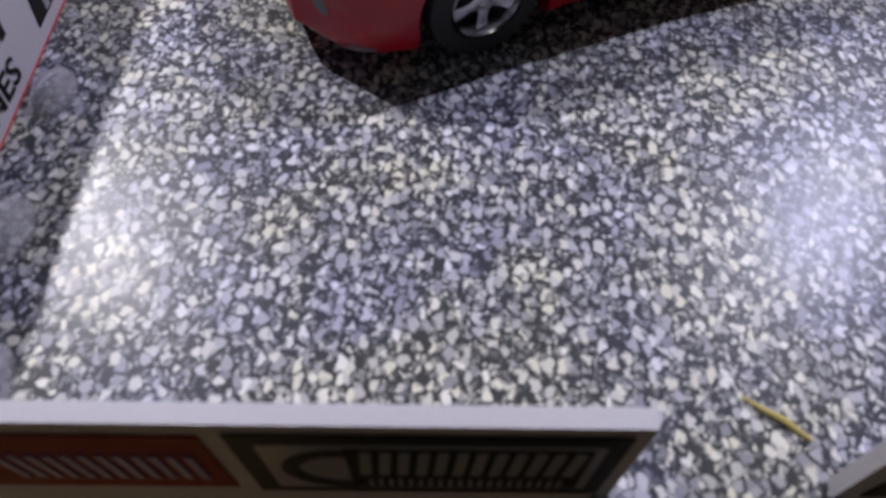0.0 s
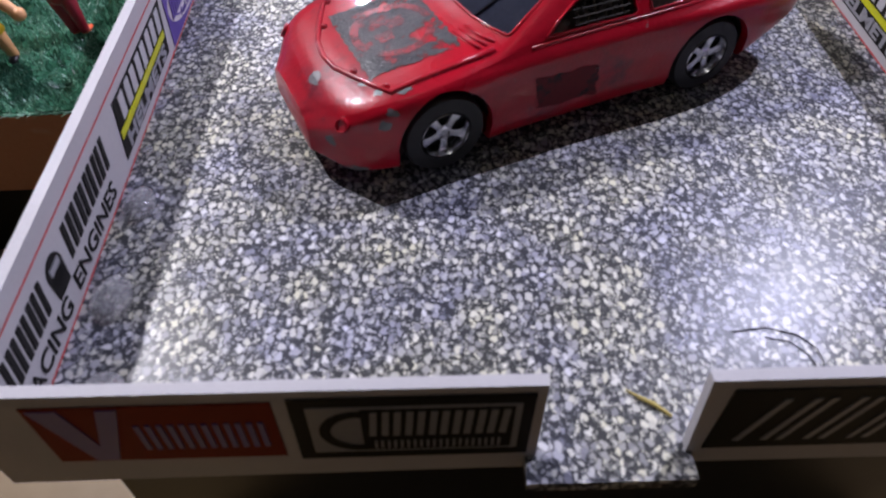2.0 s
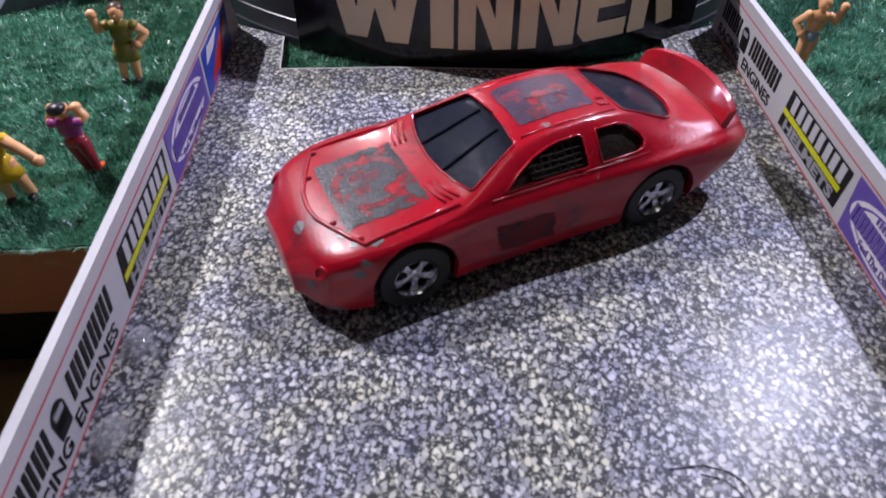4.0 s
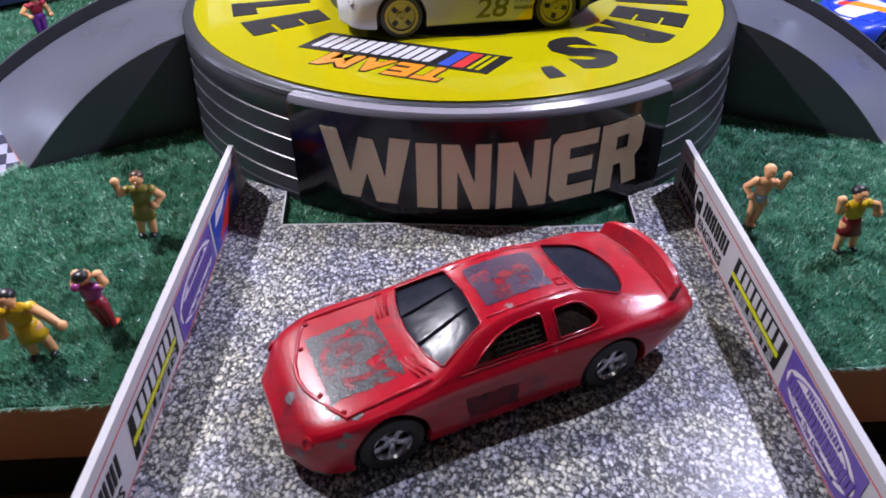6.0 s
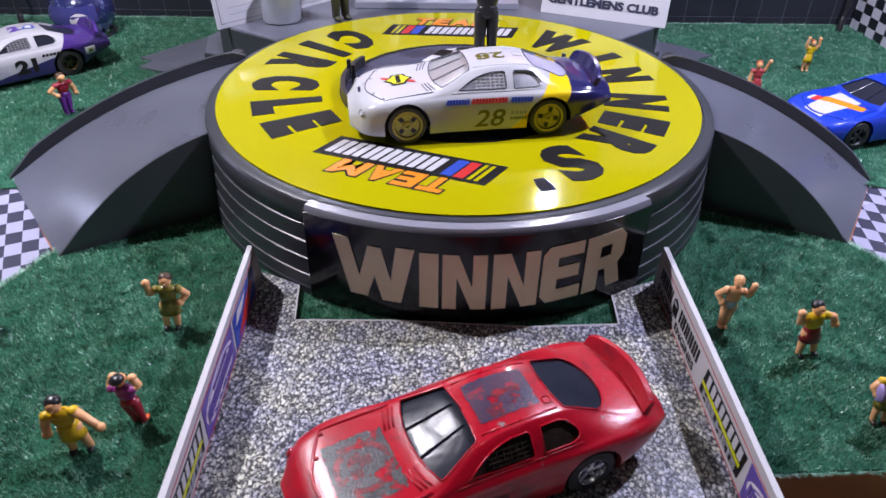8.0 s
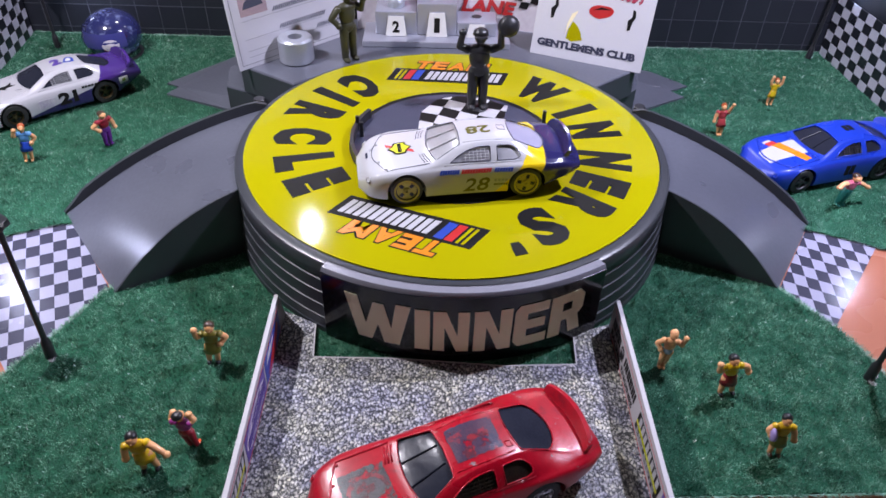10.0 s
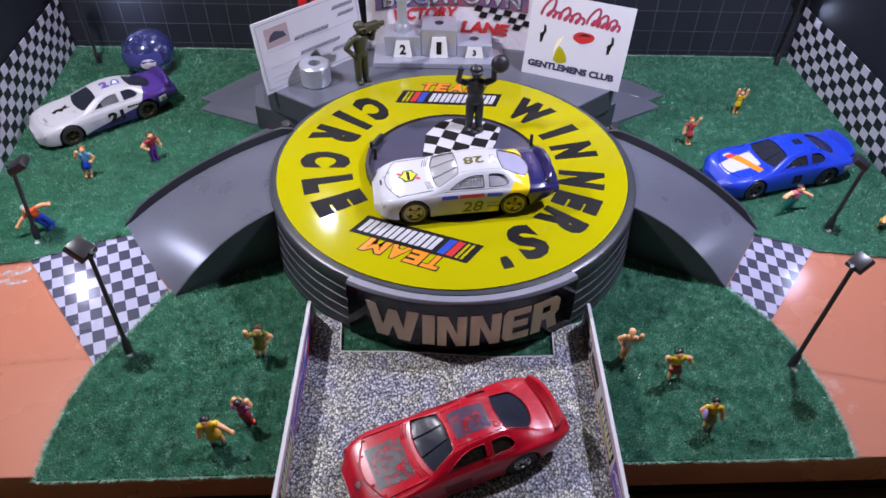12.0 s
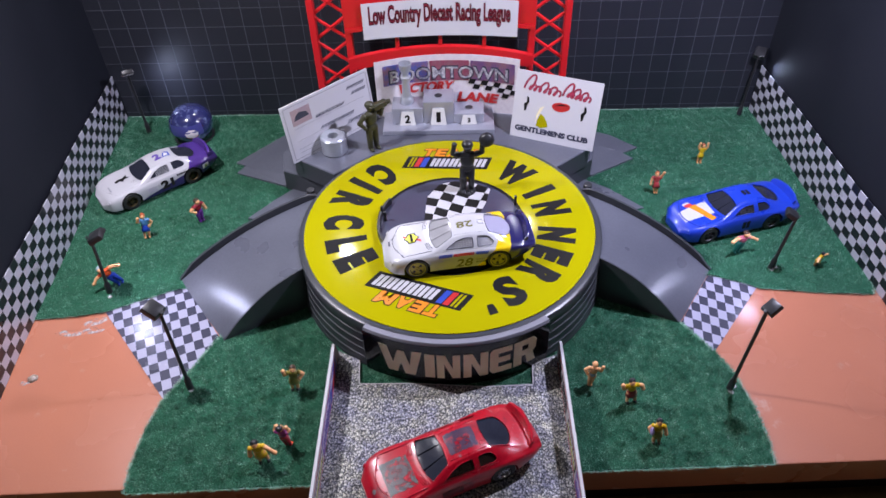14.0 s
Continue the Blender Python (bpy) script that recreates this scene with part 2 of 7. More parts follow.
M = dict(
    orange=over(mat("orange_board_paint", (0.42, 0.165, 0.100), (0.36, 0.132, 0.078), rough=0.26, coarse=25, bump=0.03, rough_var=0.10), (0.46, 0.30, 0.24), worn(38, 0.62, 0.80)),
    turf=mat("turf_backing", (0.012, 0.060, 0.034), (0.022, 0.105, 0.058), rough=0.95, coarse=70, fine=900, amount=1.0, bump=0.7, bump_scale=1600, spec=0.15),
    gluedfibre=mat("glued_turf_fibre", (0.40, 0.50, 0.44), (0.22, 0.36, 0.28), rough=0.5, coarse=90),
    fibre=island_shades(mat("turf_fibre", (0.014, 0.11, 0.052), rough=0.34, spec=0.7), (0.021, 0.116, 0.063), (0.27, 0.54, 0.37)),
    wall=mat("black_wall_paint", (0.011, 0.0125, 0.019), (0.016, 0.018, 0.026), rough=0.7, coarse=20, bump=0.05, spec=0.15),
    # brown tint stands for warm light passing through the car's side windows
    browngl=mat("brown_lit_window", (0.010, 0.008, 0.008), (0.030, 0.018, 0.010), rough=0.3, coarse=220, fine=2200, amount=1.4, bump=0.5, bump_scale=1500),
    joint=mat("grey_joint", (0.10, 0.105, 0.13), rough=0.7),
    tile=mat("black_tile", (0.014, 0.0155, 0.024), (0.022, 0.024, 0.034), rough=0.5, coarse=40),
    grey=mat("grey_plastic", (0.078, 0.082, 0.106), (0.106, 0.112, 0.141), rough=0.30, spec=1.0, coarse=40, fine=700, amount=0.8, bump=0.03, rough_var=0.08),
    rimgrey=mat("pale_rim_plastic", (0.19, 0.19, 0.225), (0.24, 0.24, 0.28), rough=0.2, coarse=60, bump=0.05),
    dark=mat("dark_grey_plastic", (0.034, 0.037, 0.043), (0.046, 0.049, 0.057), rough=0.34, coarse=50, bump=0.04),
    black=mat("black_plastic", (0.015, 0.015, 0.018), (0.023, 0.023, 0.026), rough=0.34, bump=0.03),
    signblack=mat("glossy_black_sign", (0.006, 0.006, 0.008), (0.010, 0.010, 0.013), rough=0.16, coarse=40, bump=0.03, bump_scale=400),
    yellow=mat("yellow_sticker", (0.365, 0.333, 0.002), (0.335, 0.303, 0.002), rough=0.09, coarse=30, rough_var=0.03, spec=0.22),
    ink=mat("black_ink", (0.009, 0.0085, 0.009), (0.015, 0.014, 0.014), rough=0.5, spec=0.12),
    slate=mat("slate_ink", (0.040, 0.043, 0.072), (0.062, 0.066, 0.10), rough=0.2, coarse=60),
    white=mat("white_card", (0.49, 0.485, 0.51), (0.43, 0.425, 0.45), rough=0.45, coarse=40),
    paper=mat("white_paper", (0.60, 0.59, 0.62), (0.54, 0.53, 0.57), rough=0.45, coarse=40),
    foam=mat("white_foam_board", (0.48, 0.465, 0.48), (0.41, 0.395, 0.41), rough=0.6, coarse=90, fine=2500, bump=0.1),
    cream=mat("cream_ink", (0.90, 0.80, 0.53), (0.84, 0.74, 0.48), rough=0.3, coarse=40),
    red=mat("red_plastic", (0.56, 0.012, 0.018), (0.48, 0.010, 0.015), rough=0.32, coarse=50, bump=0.03),
    silver=mat("silver_paint", (0.46, 0.47, 0.54), (0.38, 0.39, 0.46), rough=0.36, metal=0.5, coarse=60),
    satin=mat("satin_metal", (0.46, 0.48, 0.54), (0.38, 0.40, 0.45), rough=0.32, metal=0.5, coarse=150, bump=0.05),
    # net colour warmed by the light shining through, painted in
    goldnet=mat("brown_window_net", (0.014, 0.011, 0.008), (0.034, 0.023, 0.011), rough=0.4, spec=0.3, coarse=500, amount=1.2),
    chrome=mat("bright_metal", (0.72, 0.72, 0.75), (0.6, 0.6, 0.63), rough=0.22, metal=1.0, coarse=150, bump=0.05),
    goldrim=mat("yellow_rim_plastic", (0.62, 0.53, 0.05), (0.5, 0.42, 0.04), rough=0.3),
    bronze=mat("bronze_rim", (0.12, 0.09, 0.045), rough=0.3, metal=0.8),
    tyre=mat("black_tyre", (0.014, 0.014, 0.015), (0.022, 0.022, 0.022), rough=0.6, bump=0.1),
    greytyre=mat("dull_grey_tyre", (0.060, 0.059, 0.055), (0.045, 0.044, 0.042), rough=0.5, bump=0.1),
    glass=mat("smoked_window", (0.012, 0.014, 0.022), (0.026, 0.028, 0.042), rough=0.20, coat=0.0, coarse=120, bump=0.25, bump_scale=300, spec=0.09),
    cleargl=mat("silver_window", (0.34, 0.335, 0.345), (0.25, 0.25, 0.265), rough=0.22, coat=0.5, coarse=160),
    decal=mat("worn_grey_decal", (0.018, 0.018, 0.023), (0.062, 0.059, 0.063), rough=0.33, spec=0.5, bump=0.45, bump_scale=2400, coarse=180, fine=1800, amount=1.6),
    roofdecal=mat("worn_navy_decal", (0.020, 0.017, 0.050), (0.070, 0.028, 0.055), bump=0.4, bump_scale=2400, rough=0.32, coarse=160, fine=1500, amount=1.4),
    net=mat("pale_window_net", (0.55, 0.55, 0.58), rough=0.35),
    palegl=mat("pale_side_window", (0.40, 0.40, 0.42), (0.30, 0.30, 0.33), rough=0.3, coarse=160),
    bare=mat("bare_grey_metal", (0.19, 0.18, 0.18), (0.12, 0.115, 0.12), rough=0.42, metal=0.3, coarse=300, bump=0.2),
    greenmark=mat("dull_green_ink", (0.16, 0.24, 0.04), rough=0.4),
    lilacgl=mat("lilac_rear_window", (0.36, 0.35, 0.47), (0.30, 0.29, 0.40), rough=0.2, coat=0.6),
    olivegold=mat("olive_number_ink", (0.13, 0.12, 0.01), (0.09, 0.085, 0.01), rough=0.4),
    decalred=mat("worn_red_decal", (0.30, 0.012, 0.022), (0.16, 0.03, 0.04), rough=0.35, coarse=250, fine=1800, amount=1.3),
    purple=mat("purple_ink", (0.09, 0.05, 0.27), (0.12, 0.07, 0.33), rough=0.35),
    blueink=mat("blue_ink", (0.03, 0.07, 0.42), rough=0.35),
    redink=mat("red_ink", (0.55, 0.03, 0.03), rough=0.35),
    orangeink=mat("orange_ink", (0.75, 0.24, 0.015), rough=0.3),
    orangeprint=mat("orange_print", (0.24, 0.030, 0.014), rough=0.6, spec=0.08),
    greenink=mat("lime_ink", (0.60, 0.62, 0.01), rough=0.3),
    greyink=mat("grey_ink", (0.30, 0.30, 0.33), rough=0.35),
    pinkink=mat("crimson_ink", (0.48, 0.05, 0.10), rough=0.35),
    palepaper=mat("pale_print", (0.70, 0.66, 0.68), (0.60, 0.54, 0.58), rough=0.45, coarse=60, fine=400, amount=1.0),
    chromeprint=mat("printed_chrome", (0.56, 0.55, 0.60), (0.16, 0.15, 0.20), rough=0.35, coarse=260, fine=900, amount=1.5),
    maroon=mat("dark_maroon_ink", (0.10, 0.012, 0.03), rough=0.4),
    olive=mat("olive_plastic", (0.030, 0.030, 0.014), (0.05, 0.05, 0.025), rough=0.4, bump=0.1),
    wood=mat("pale_wood_table", (0.30, 0.20, 0.085), (0.24, 0.155, 0.06), rough=0.5, coarse=14, fine=200, amount=1.0),
    room=mat("room_wall_paint", (0.35, 0.34, 0.33), rough=0.8),
    floorboard=mat("room_floor", (0.14, 0.10, 0.07), rough=0.7),
    hair=mat("dark_hair_strand", (0.02, 0.018, 0.03), rough=0.4),
    straw=mat("straw_fibre", (0.5, 0.40, 0.12), rough=0.5),
    glue=mat("clear_glue", (0.80, 0.79, 0.82), (0.9, 0.89, 0.92), rough=0.06, amount=0.3, bump=0.5, bump_scale=500, spec=1.0),
    smear=mat("pale_smear", (0.60, 0.57, 0.58), rough=0.4),
    gravel=gravel("pebble_print"),
)
over(M["decal"], (0.22, 0.008, 0.014), worn(330, 0.61, 0.66))
over(M["roofdecal"], (0.26, 0.012, 0.03), worn(240, 0.56, 0.62))
M["glue"].node_tree.nodes["Principled BSDF"].inputs["Alpha"].default_value = 0.26


def patchy(m, scale, low, high):
    """Lets a thin smear break up into ragged spots."""
    n, l = m.node_tree.nodes, m.node_tree.links
    tc = next(x for x in n if x.bl_idname == "ShaderNodeTexCoord")
    l.new(worn(scale, low, high)(n, l, tc.outputs["Object"]), n["Principled BSDF"].inputs["Alpha"])


patchy(M["smear"], 260, 0.46, 0.74)
patchy(M["decal"], 135, 0.395, 0.44)
patchy(M["roofdecal"], 140, 0.36, 0.42)
patchy(M["decalred"], 300, 0.34, 0.56)
M["plate"] = mat("white_plate_paint", (0.72, 0.71, 0.70), (0.66, 0.65, 0.64), rough=0.4)
M["flag"] = checker("banner_check_print", 5.15, sides=((7.05, 0), (0, 5.15)))
M["redpaint"] = over(mat("worn_red_paint", (0.46, 0.003, 0.017), (0.31, 0.003, 0.014), rough=0.30, coarse=70, fine=500, amount=0.8, bump=0.17, bump_scale=1700, coat=0.45, spec=0.42),
                     (0.23, 0.20, 0.20), worn(170, 0.66, 0.68), 0.4)
over(M["redpaint"], (0.13, 0.008, 0.018), worn(62, 0.58, 0.70))
M["decaldoor"] = over(mat("rubbed_door_print", (0.17, 0.006, 0.012), (0.085, 0.006, 0.010), rough=0.45, coarse=120, spec=0.25), (0.012, 0.010, 0.013), worn(210, 0.56, 0.66))
M["bluepaint"] = mat("blue_plastic_paint", (0.012, 0.045, 0.46), (0.010, 0.036, 0.38), rough=0.3, coarse=60, coat=0.2)
M["paint28"] = mat("white_enamel", (0.50, 0.50, 0.52), (0.45, 0.45, 0.475), rough=0.2, coarse=50, coat=0.5)
over(M["paint28"], (0.78, 0.55, 0.01), half_plane(-1, 0, -0.87, 6.2))
over(M["paint28"], (0.018, 0.016, 0.085), half_plane(-1, 0, -0.48, 19.4))
M["paint21"] = mat("white_pearl_enamel", (0.49, 0.485, 0.515), (0.44, 0.43, 0.47), rough=0.2, coarse=50, coat=0.5)
over(M["paint21"], (0.065, 0.028, 0.20), half_plane(-1, 0, -0.95, 6.0))
over(M["paint21"], (0.03, 0.02, 0.10), half_plane(-0.2, 0, -1, -6.8))


# ---- geometry helpers: everything is drawn in millimetres ----
def part(name, bm, material, parent=None, label="", smooth=False):
    """Links a bmesh as one mesh object, scaled to metres, under a thing or a part."""
    for v in bm.verts:
        v.co *= MM
    if smooth:
        for f in bm.faces:
            f.smooth = True
    me = bpy.data.meshes.new(name)
    bm.to_mesh(me)
    bm.free()
    for m in (material if isinstance(material, (list, tuple)) else [material]):
        me.materials.append(M[m] if isinstance(m, str) else m)
    if smooth and smooth is not True:
        me.set_sharp_from_angle(angle=radians(smooth))
    ob = new(name, me)
    if parent:
        ob.parent = parent
    if label:
        ob["label"] = label
    return ob


def place(x, y, z, rz=0, rx=0, ry=0):
    return pose(x * MM, y * MM, z * MM, rx, ry, rz)


def thing(name, m, label, category, group="", kind=""):
    ob = new(name)
    ob.empty_display_size = 0.005
    ob.matrix_world = m
    return tagged(ob, label, category, group, kind)


def box(x0, x1, y0, y1, z0, z1, bevel=0.0, bm=None, mi=0):
    out = bm or bmesh.new()
    tmp = bmesh.new()
    bmesh.ops.create_cube(tmp, size=1)
    for v in tmp.verts:
        v.co = Vector(((x0 + x1) / 2 + v.co.x * (x1 - x0), (y0 + y1) / 2 + v.co.y * (y1 - y0), (z0 + z1) / 2 + v.co.z * (z1 - z0)))
    if bevel:
        bmesh.ops.bevel(tmp, geom=tmp.edges[:], offset=bevel, segments=2, affect="EDGES", profile=0.5)
    return merge(out, tmp, mi=mi)


def merge(out, tmp, m=None, mi=0):
    """Adds bmesh tmp, moved by m, to out."""
    if m is not None:
        tmp.transform(m)
    ids = {}
    for v in tmp.verts:
        ids[v] = out.verts.new(v.co)
    for f in tmp.faces:
        try:
            g = out.faces.new([ids[v] for v in f.verts])
            g.material_index, g.smooth = mi or f.material_index, f.smooth
        except ValueError:
            pass
    tmp.free()
    return out


def prism(pts, z0, z1, bevel=0.0, bm=None, mi=0):
    tmp = bmesh.new()
    low = [tmp.verts.new((x, y, z0)) for x, y in pts]
    high = [tmp.verts.new((x, y, z1)) for x, y in pts]
    n = len(pts)
    tmp.faces.new(low[::-1])
    top = tmp.faces.new(high)
    for i in range(n):
        tmp.faces.new((low[i], low[(i + 1) % n], high[(i + 1) % n], high[i]))
    bmesh.ops.recalc_face_normals(tmp, faces=tmp.faces[:])
    if bevel:
        bmesh.ops.bevel(tmp, geom=list(top.edges), offset=bevel, segments=2, affect="EDGES", profile=0.5)
    return merge(bm or bmesh.new(), tmp, mi=mi)


def lathe(profile, n=48, a0=0.0, a1=360.0, bm=None, at=(0, 0), mi=0):
    """Turns a profile of (radius, height) about the upright axis."""
    out = bm or bmesh.new()
    full = abs(a1 - a0) >= 360
    rings = []
    for i in range(n if full else n + 1):
        a = radians(a0 + (a1 - a0) * i / n)
        rings.append([out.verts.new((at[0] + r * math.cos(a), at[1] + r * math.sin(a), z)) for r, z in profile])
    for i in range(n):
        p, q = rings[i], rings[(i + 1) % len(rings)]
        for j in range(len(profile) - 1):
            f = out.faces.new((p[j], q[j], q[j + 1], p[j + 1]))
            f.material_index = mi
    closed = math.dist(profile[0], profile[-1]) < 1e-6
    if full and not closed:
        for j, flip in ((0, True), (len(profile) - 1, False)):
            if profile[j][0] > 1e-6:
                loop = [r[j] for r in rings]
                f = out.faces.new(loop[::-1] if flip else loop)
                f.material_index = mi
    return out


def tube(points, radius, n=8, bm=None, mi=0):
    """A round rod along points; radius may be a list."""
    out = bm or bmesh.new()
    pts = [Vector(p) for p in points]
    rad = radius if isinstance(radius, (list, tuple)) else [radius] * len(pts)
    rings = []
    for i, p in enumerate(pts):
        d = (pts[min(i + 1, len(pts) - 1)] - pts[max(i - 1, 0)]).normalized()
        q = d.to_track_quat("Z", "X")
        rings.append([out.verts.new(p + q @ Vector((rad[i] * math.cos(6.28319 * k / n), rad[i] * math.sin(6.28319 * k / n), 0))) for k in range(n)])
    for a, b in zip(rings, rings[1:]):
        for k in range(n):
            f = out.faces.new((a[k], a[(k + 1) % n], b[(k + 1) % n], b[k]))
            f.material_index = mi
    for f in (out.faces.new(rings[0][::-1]), out.faces.new(rings[-1])):
        f.material_index = mi
    return out


def ball(center, radii, bm=None, mi=0, u=10, v=7, m=None):
    tmp = bmesh.new()
    bmesh.ops.create_uvsphere(tmp, u_segments=u, v_segments=v, radius=1)
    r = radii if isinstance(radii, (list, tuple)) else (radii,) * 3
    for w in tmp.verts:
        w.co = Vector((w.co.x * r[0], w.co.y * r[1], w.co.z * r[2]))
    if m is not None:
        tmp.transform(m)
    for w in tmp.verts:
        w.co += Vector(center)
    for f in tmp.faces:
        f.smooth = True
    return merge(bm or bmesh.new(), tmp, mi=mi)


def capsule(a, b, ra, rb, bm, mi=0):
    a, b = Vector(a), Vector(b)
    d = (b - a).normalized()
    tube([a - d * ra * 0.8, a - d * ra * 0.35, a, b, b + d * rb * 0.35, b + d * rb * 0.8], [ra * 0.45, ra * 0.9, ra, rb, rb * 0.9, rb * 0.45], 8, bm, mi)
    return bm


def lettering(text, size, bold=0.0, depth=0.12, width=None, mi=0, spacing=1.0):
    """Built-in font as a flat bmesh, centred on the origin; width squeezes it to that many millimetres."""
    cu = bpy.data.curves.new("lettering", "FONT")
    cu.body, cu.size, cu.offset, cu.extrude, cu.resolution_u, cu.space_character = text, size, bold, depth / 2, 3, spacing
    ob = new("lettering", cu)
    me = bpy.data.meshes.new_from_object(ob.evaluated_get(bpy.context.evaluated_depsgraph_get()))
    bm = bmesh.new()
    bm.from_mesh(me)
    bpy.data.objects.remove(ob)
    bpy.data.curves.remove(cu)
    bpy.data.meshes.remove(me)
    xs, ys = [v.co.x for v in bm.verts], [v.co.y for v in bm.verts]
    cx, cy = (min(xs) + max(xs)) / 2, (min(ys) + max(ys)) / 2
    k = width / (max(xs) - min(xs)) if width else 1
    for v in bm.verts:
        v.co = Vector(((v.co.x - cx) * k, v.co.y - cy, v.co.z))
    for f in bm.faces:
        f.material_index = mi
    return bm


def tall(bm, height):
    """Stretches a flat bmesh in y to a height."""
    ys = [v.co.y for v in bm.verts]
    k = height / (max(ys) - min(ys))
    for v in bm.verts:
        v.co.y *= k
    return bm


def bars(x0, x1, y0, y1, n, gap=0.22, slant=0.0, depth=0.12, bm=None, mi=0):
    """A row of plain blocks in place of writing."""
    out = bm or bmesh.new()
    w = (x1 - x0) / n
    for i in range(n):
        a, b = x0 + w * (i + gap / 2), x0 + w * (i + 1 - gap / 2)
        s = slant * (y1 - y0)
        prism([(a, y0), (b, y0), (b + s, y1), (a + s, y1)], -depth / 2, depth / 2, bm=out, mi=mi)
    return out


def pieces(name, bm, material, parent):
    """Links every loose piece of a bmesh as a part of its own."""
    seen = set()
    for start in bm.verts:
        if start in seen:
            continue
        seen.add(start)
        group, stack = [start], [start]
        while stack:
            for e in stack.pop().link_edges:
                for v in e.verts:
                    if v not in seen:
                        seen.add(v)
                        group.append(v)
                        stack.append(v)
        one = bmesh.new()
        made = {v: one.verts.new(v.co) for v in group}
        for f in dict.fromkeys(f for v in group for f in v.link_faces):
            one.faces.new([made[v] for v in f.verts])
        bmesh.ops.recalc_face_normals(one, faces=one.faces[:])
        part(name, one, material, parent)
    bm.free()


def rect(x0, x1, y0, y1, depth=0.1, bm=None, mi=0):
    return prism([(x0, y0), (x1, y0), (x1, y1), (x0, y1)], -depth / 2, depth / 2, bm=bm, mi=mi)


def warp(bm, fn):
    for v in bm.verts:
        v.co = Vector(fn(v.co.x, v.co.y, v.co.z))
    return bm


def frame_of(origin, right, up):
    """A matrix that puts a flat print's x and y along right and up."""
    r, u = Vector(right).normalized(), Vector(up).normalized()
    n = r.cross(u).normalized()
    u = n.cross(r)
    m = Matrix((r, u, n)).transposed().to_4x4()
    m.translation = Vector(origin)
    return m


def structure(ob, label, category):
    return tagged(ob, label, category, kind="structure")


# ---- the setting: room, table, board, walls ----
ROOM = 800
structure(part("floor", box(-ROOM, ROOM, -ROOM, ROOM, -800, -780), "floorboard"), "dark floor of the room", "floor")
structure(part("ceiling", box(-ROOM, ROOM, -ROOM, ROOM, 920, 940), "room"), "plain painted ceiling of the room", "ceiling")
for nm, b in (("wall_north", (-ROOM, ROOM, ROOM, ROOM + 20, -780, 920)), ("wall_south", (-ROOM, ROOM, -ROOM - 20, -ROOM, -780, 920)),
              ("wall_west", (-ROOM - 20, -ROOM, -ROOM, ROOM, -780, 920)), ("wall_east", (ROOM, ROOM + 20, -ROOM, ROOM, -780, 920))):
    structure(part(nm, box(*b), "room"), "plain painted wall of the room", "wall")

table = thing("table", place(0, 0, 0), "pale wooden table under the diorama", "table")
part("tabletop", box(-520, 520, -420, 420, -62, -40, 2), "wood", table)
for lx in (-480, 480):
    for ly in (-380, 380):
        part("leg", box(lx - 25, lx + 25, ly - 25, ly + 25, -780, -62, 2), "wood", table)

FRONT_W, FRONT_E = -142.0, -127.0          # front edge of the board
WEST = ((-243.5, 163.5), (-220.0, -142.5))  # foot of the west side wall, back to front
EAST = ((221.0, 160.0), (240.0, -125.0))
board = part("display_board", prism([(-219.5, FRONT_W), (239.5, FRONT_E + 0.2), (221, 160), (-243, 163.5)], -16, 0, 0.6), "orange")
structure(board, "orange painted wooden board under the diorama", "display board")
plinth = part("plinth", prism([(-214, FRONT_W + 9), (234, FRONT_E + 9), (216, 158), (-240, 160)], -40, -16.0), "black")
structure(plinth, "black plinth under the orange board", "plinth")


def slab_wall(name, a, b, t, z0, z1, label):
    a, b = Vector(a), Vector(b)
    d = (b - a).normalized()
    nrm = Vector((d.y, -d.x)) * t
    pts = [a, b, b + nrm, a + nrm]
    return structure(part(name, prism([(p.x, p.y) for p in pts], z0, z1), "wall"), label, "wall")


slab_wall("side_wall_west", WEST[1], WEST[0], -6, -40, 190, "black painted side wall of the display box")
slab_wall("side_wall_east", EAST[1], EAST[0], 6, -40, 190, "black painted side wall of the display box")
back_wall = part("back_wall", prism([(-252, 163.5), (230, 159.9), (230, 168), (-252, 171)], -40, 150), "joint")
structure(back_wall, "black tiled back wall of the display box with thin grey joints", "wall")


# printed check banners on the side walls
def banner(a, b, z0, z1, label, inner):
    a, b = Vector((*a, 0)), Vector((*b, 0))
    d = (b - a).normalized()
    length = (b - a).length
    nrm = d.cross(Vector((0, 0, 1)))
    m = frame_of(a + nrm * 0.5 + Vector((0, 0, z0)), d, (0, 0, 1))
    bm = bmesh.new()
    n = 24
    cols = []
    for i in range(n + 1):
        s = length * i / n
        wob = 0.5 * math.sin(s * 0.05 + inner)
        cols.append([bm.verts.new((s, v, wob + k)) for v in (0, z1 - z0) for k in (0.0, 0.5)])
    for p, q in zip(cols, cols[1:]):
        for i, j in ((1, 3), (3, 2), (2, 0), (0, 1)):
            bm.faces.new((p[i], q[i], q[j], p[j]))
    for c in (cols[0], cols[-1]):
        bm.faces.new((c[0], c[1], c[3], c[2]))
    bmesh.ops.recalc_face_normals(bm, faces=bm.faces[:])
    ob = part("check_banner", bm, "flag")
    ob.matrix_world = Matrix.Translation(m.translation * MM) @ m.to_3x3().to_4x4()
    return tagged(ob, label, "banner", group="check banners on the side walls")


banner((-219.2, -140), (-242.2, 161), 0.2, 36, "black and white checked paper banner beside the white racing car", 0.0)
banner((220.0, 157.5), (238.4, -123), 0.2, 36, "black and white checked paper banner beside the blue racing car", 1.7)


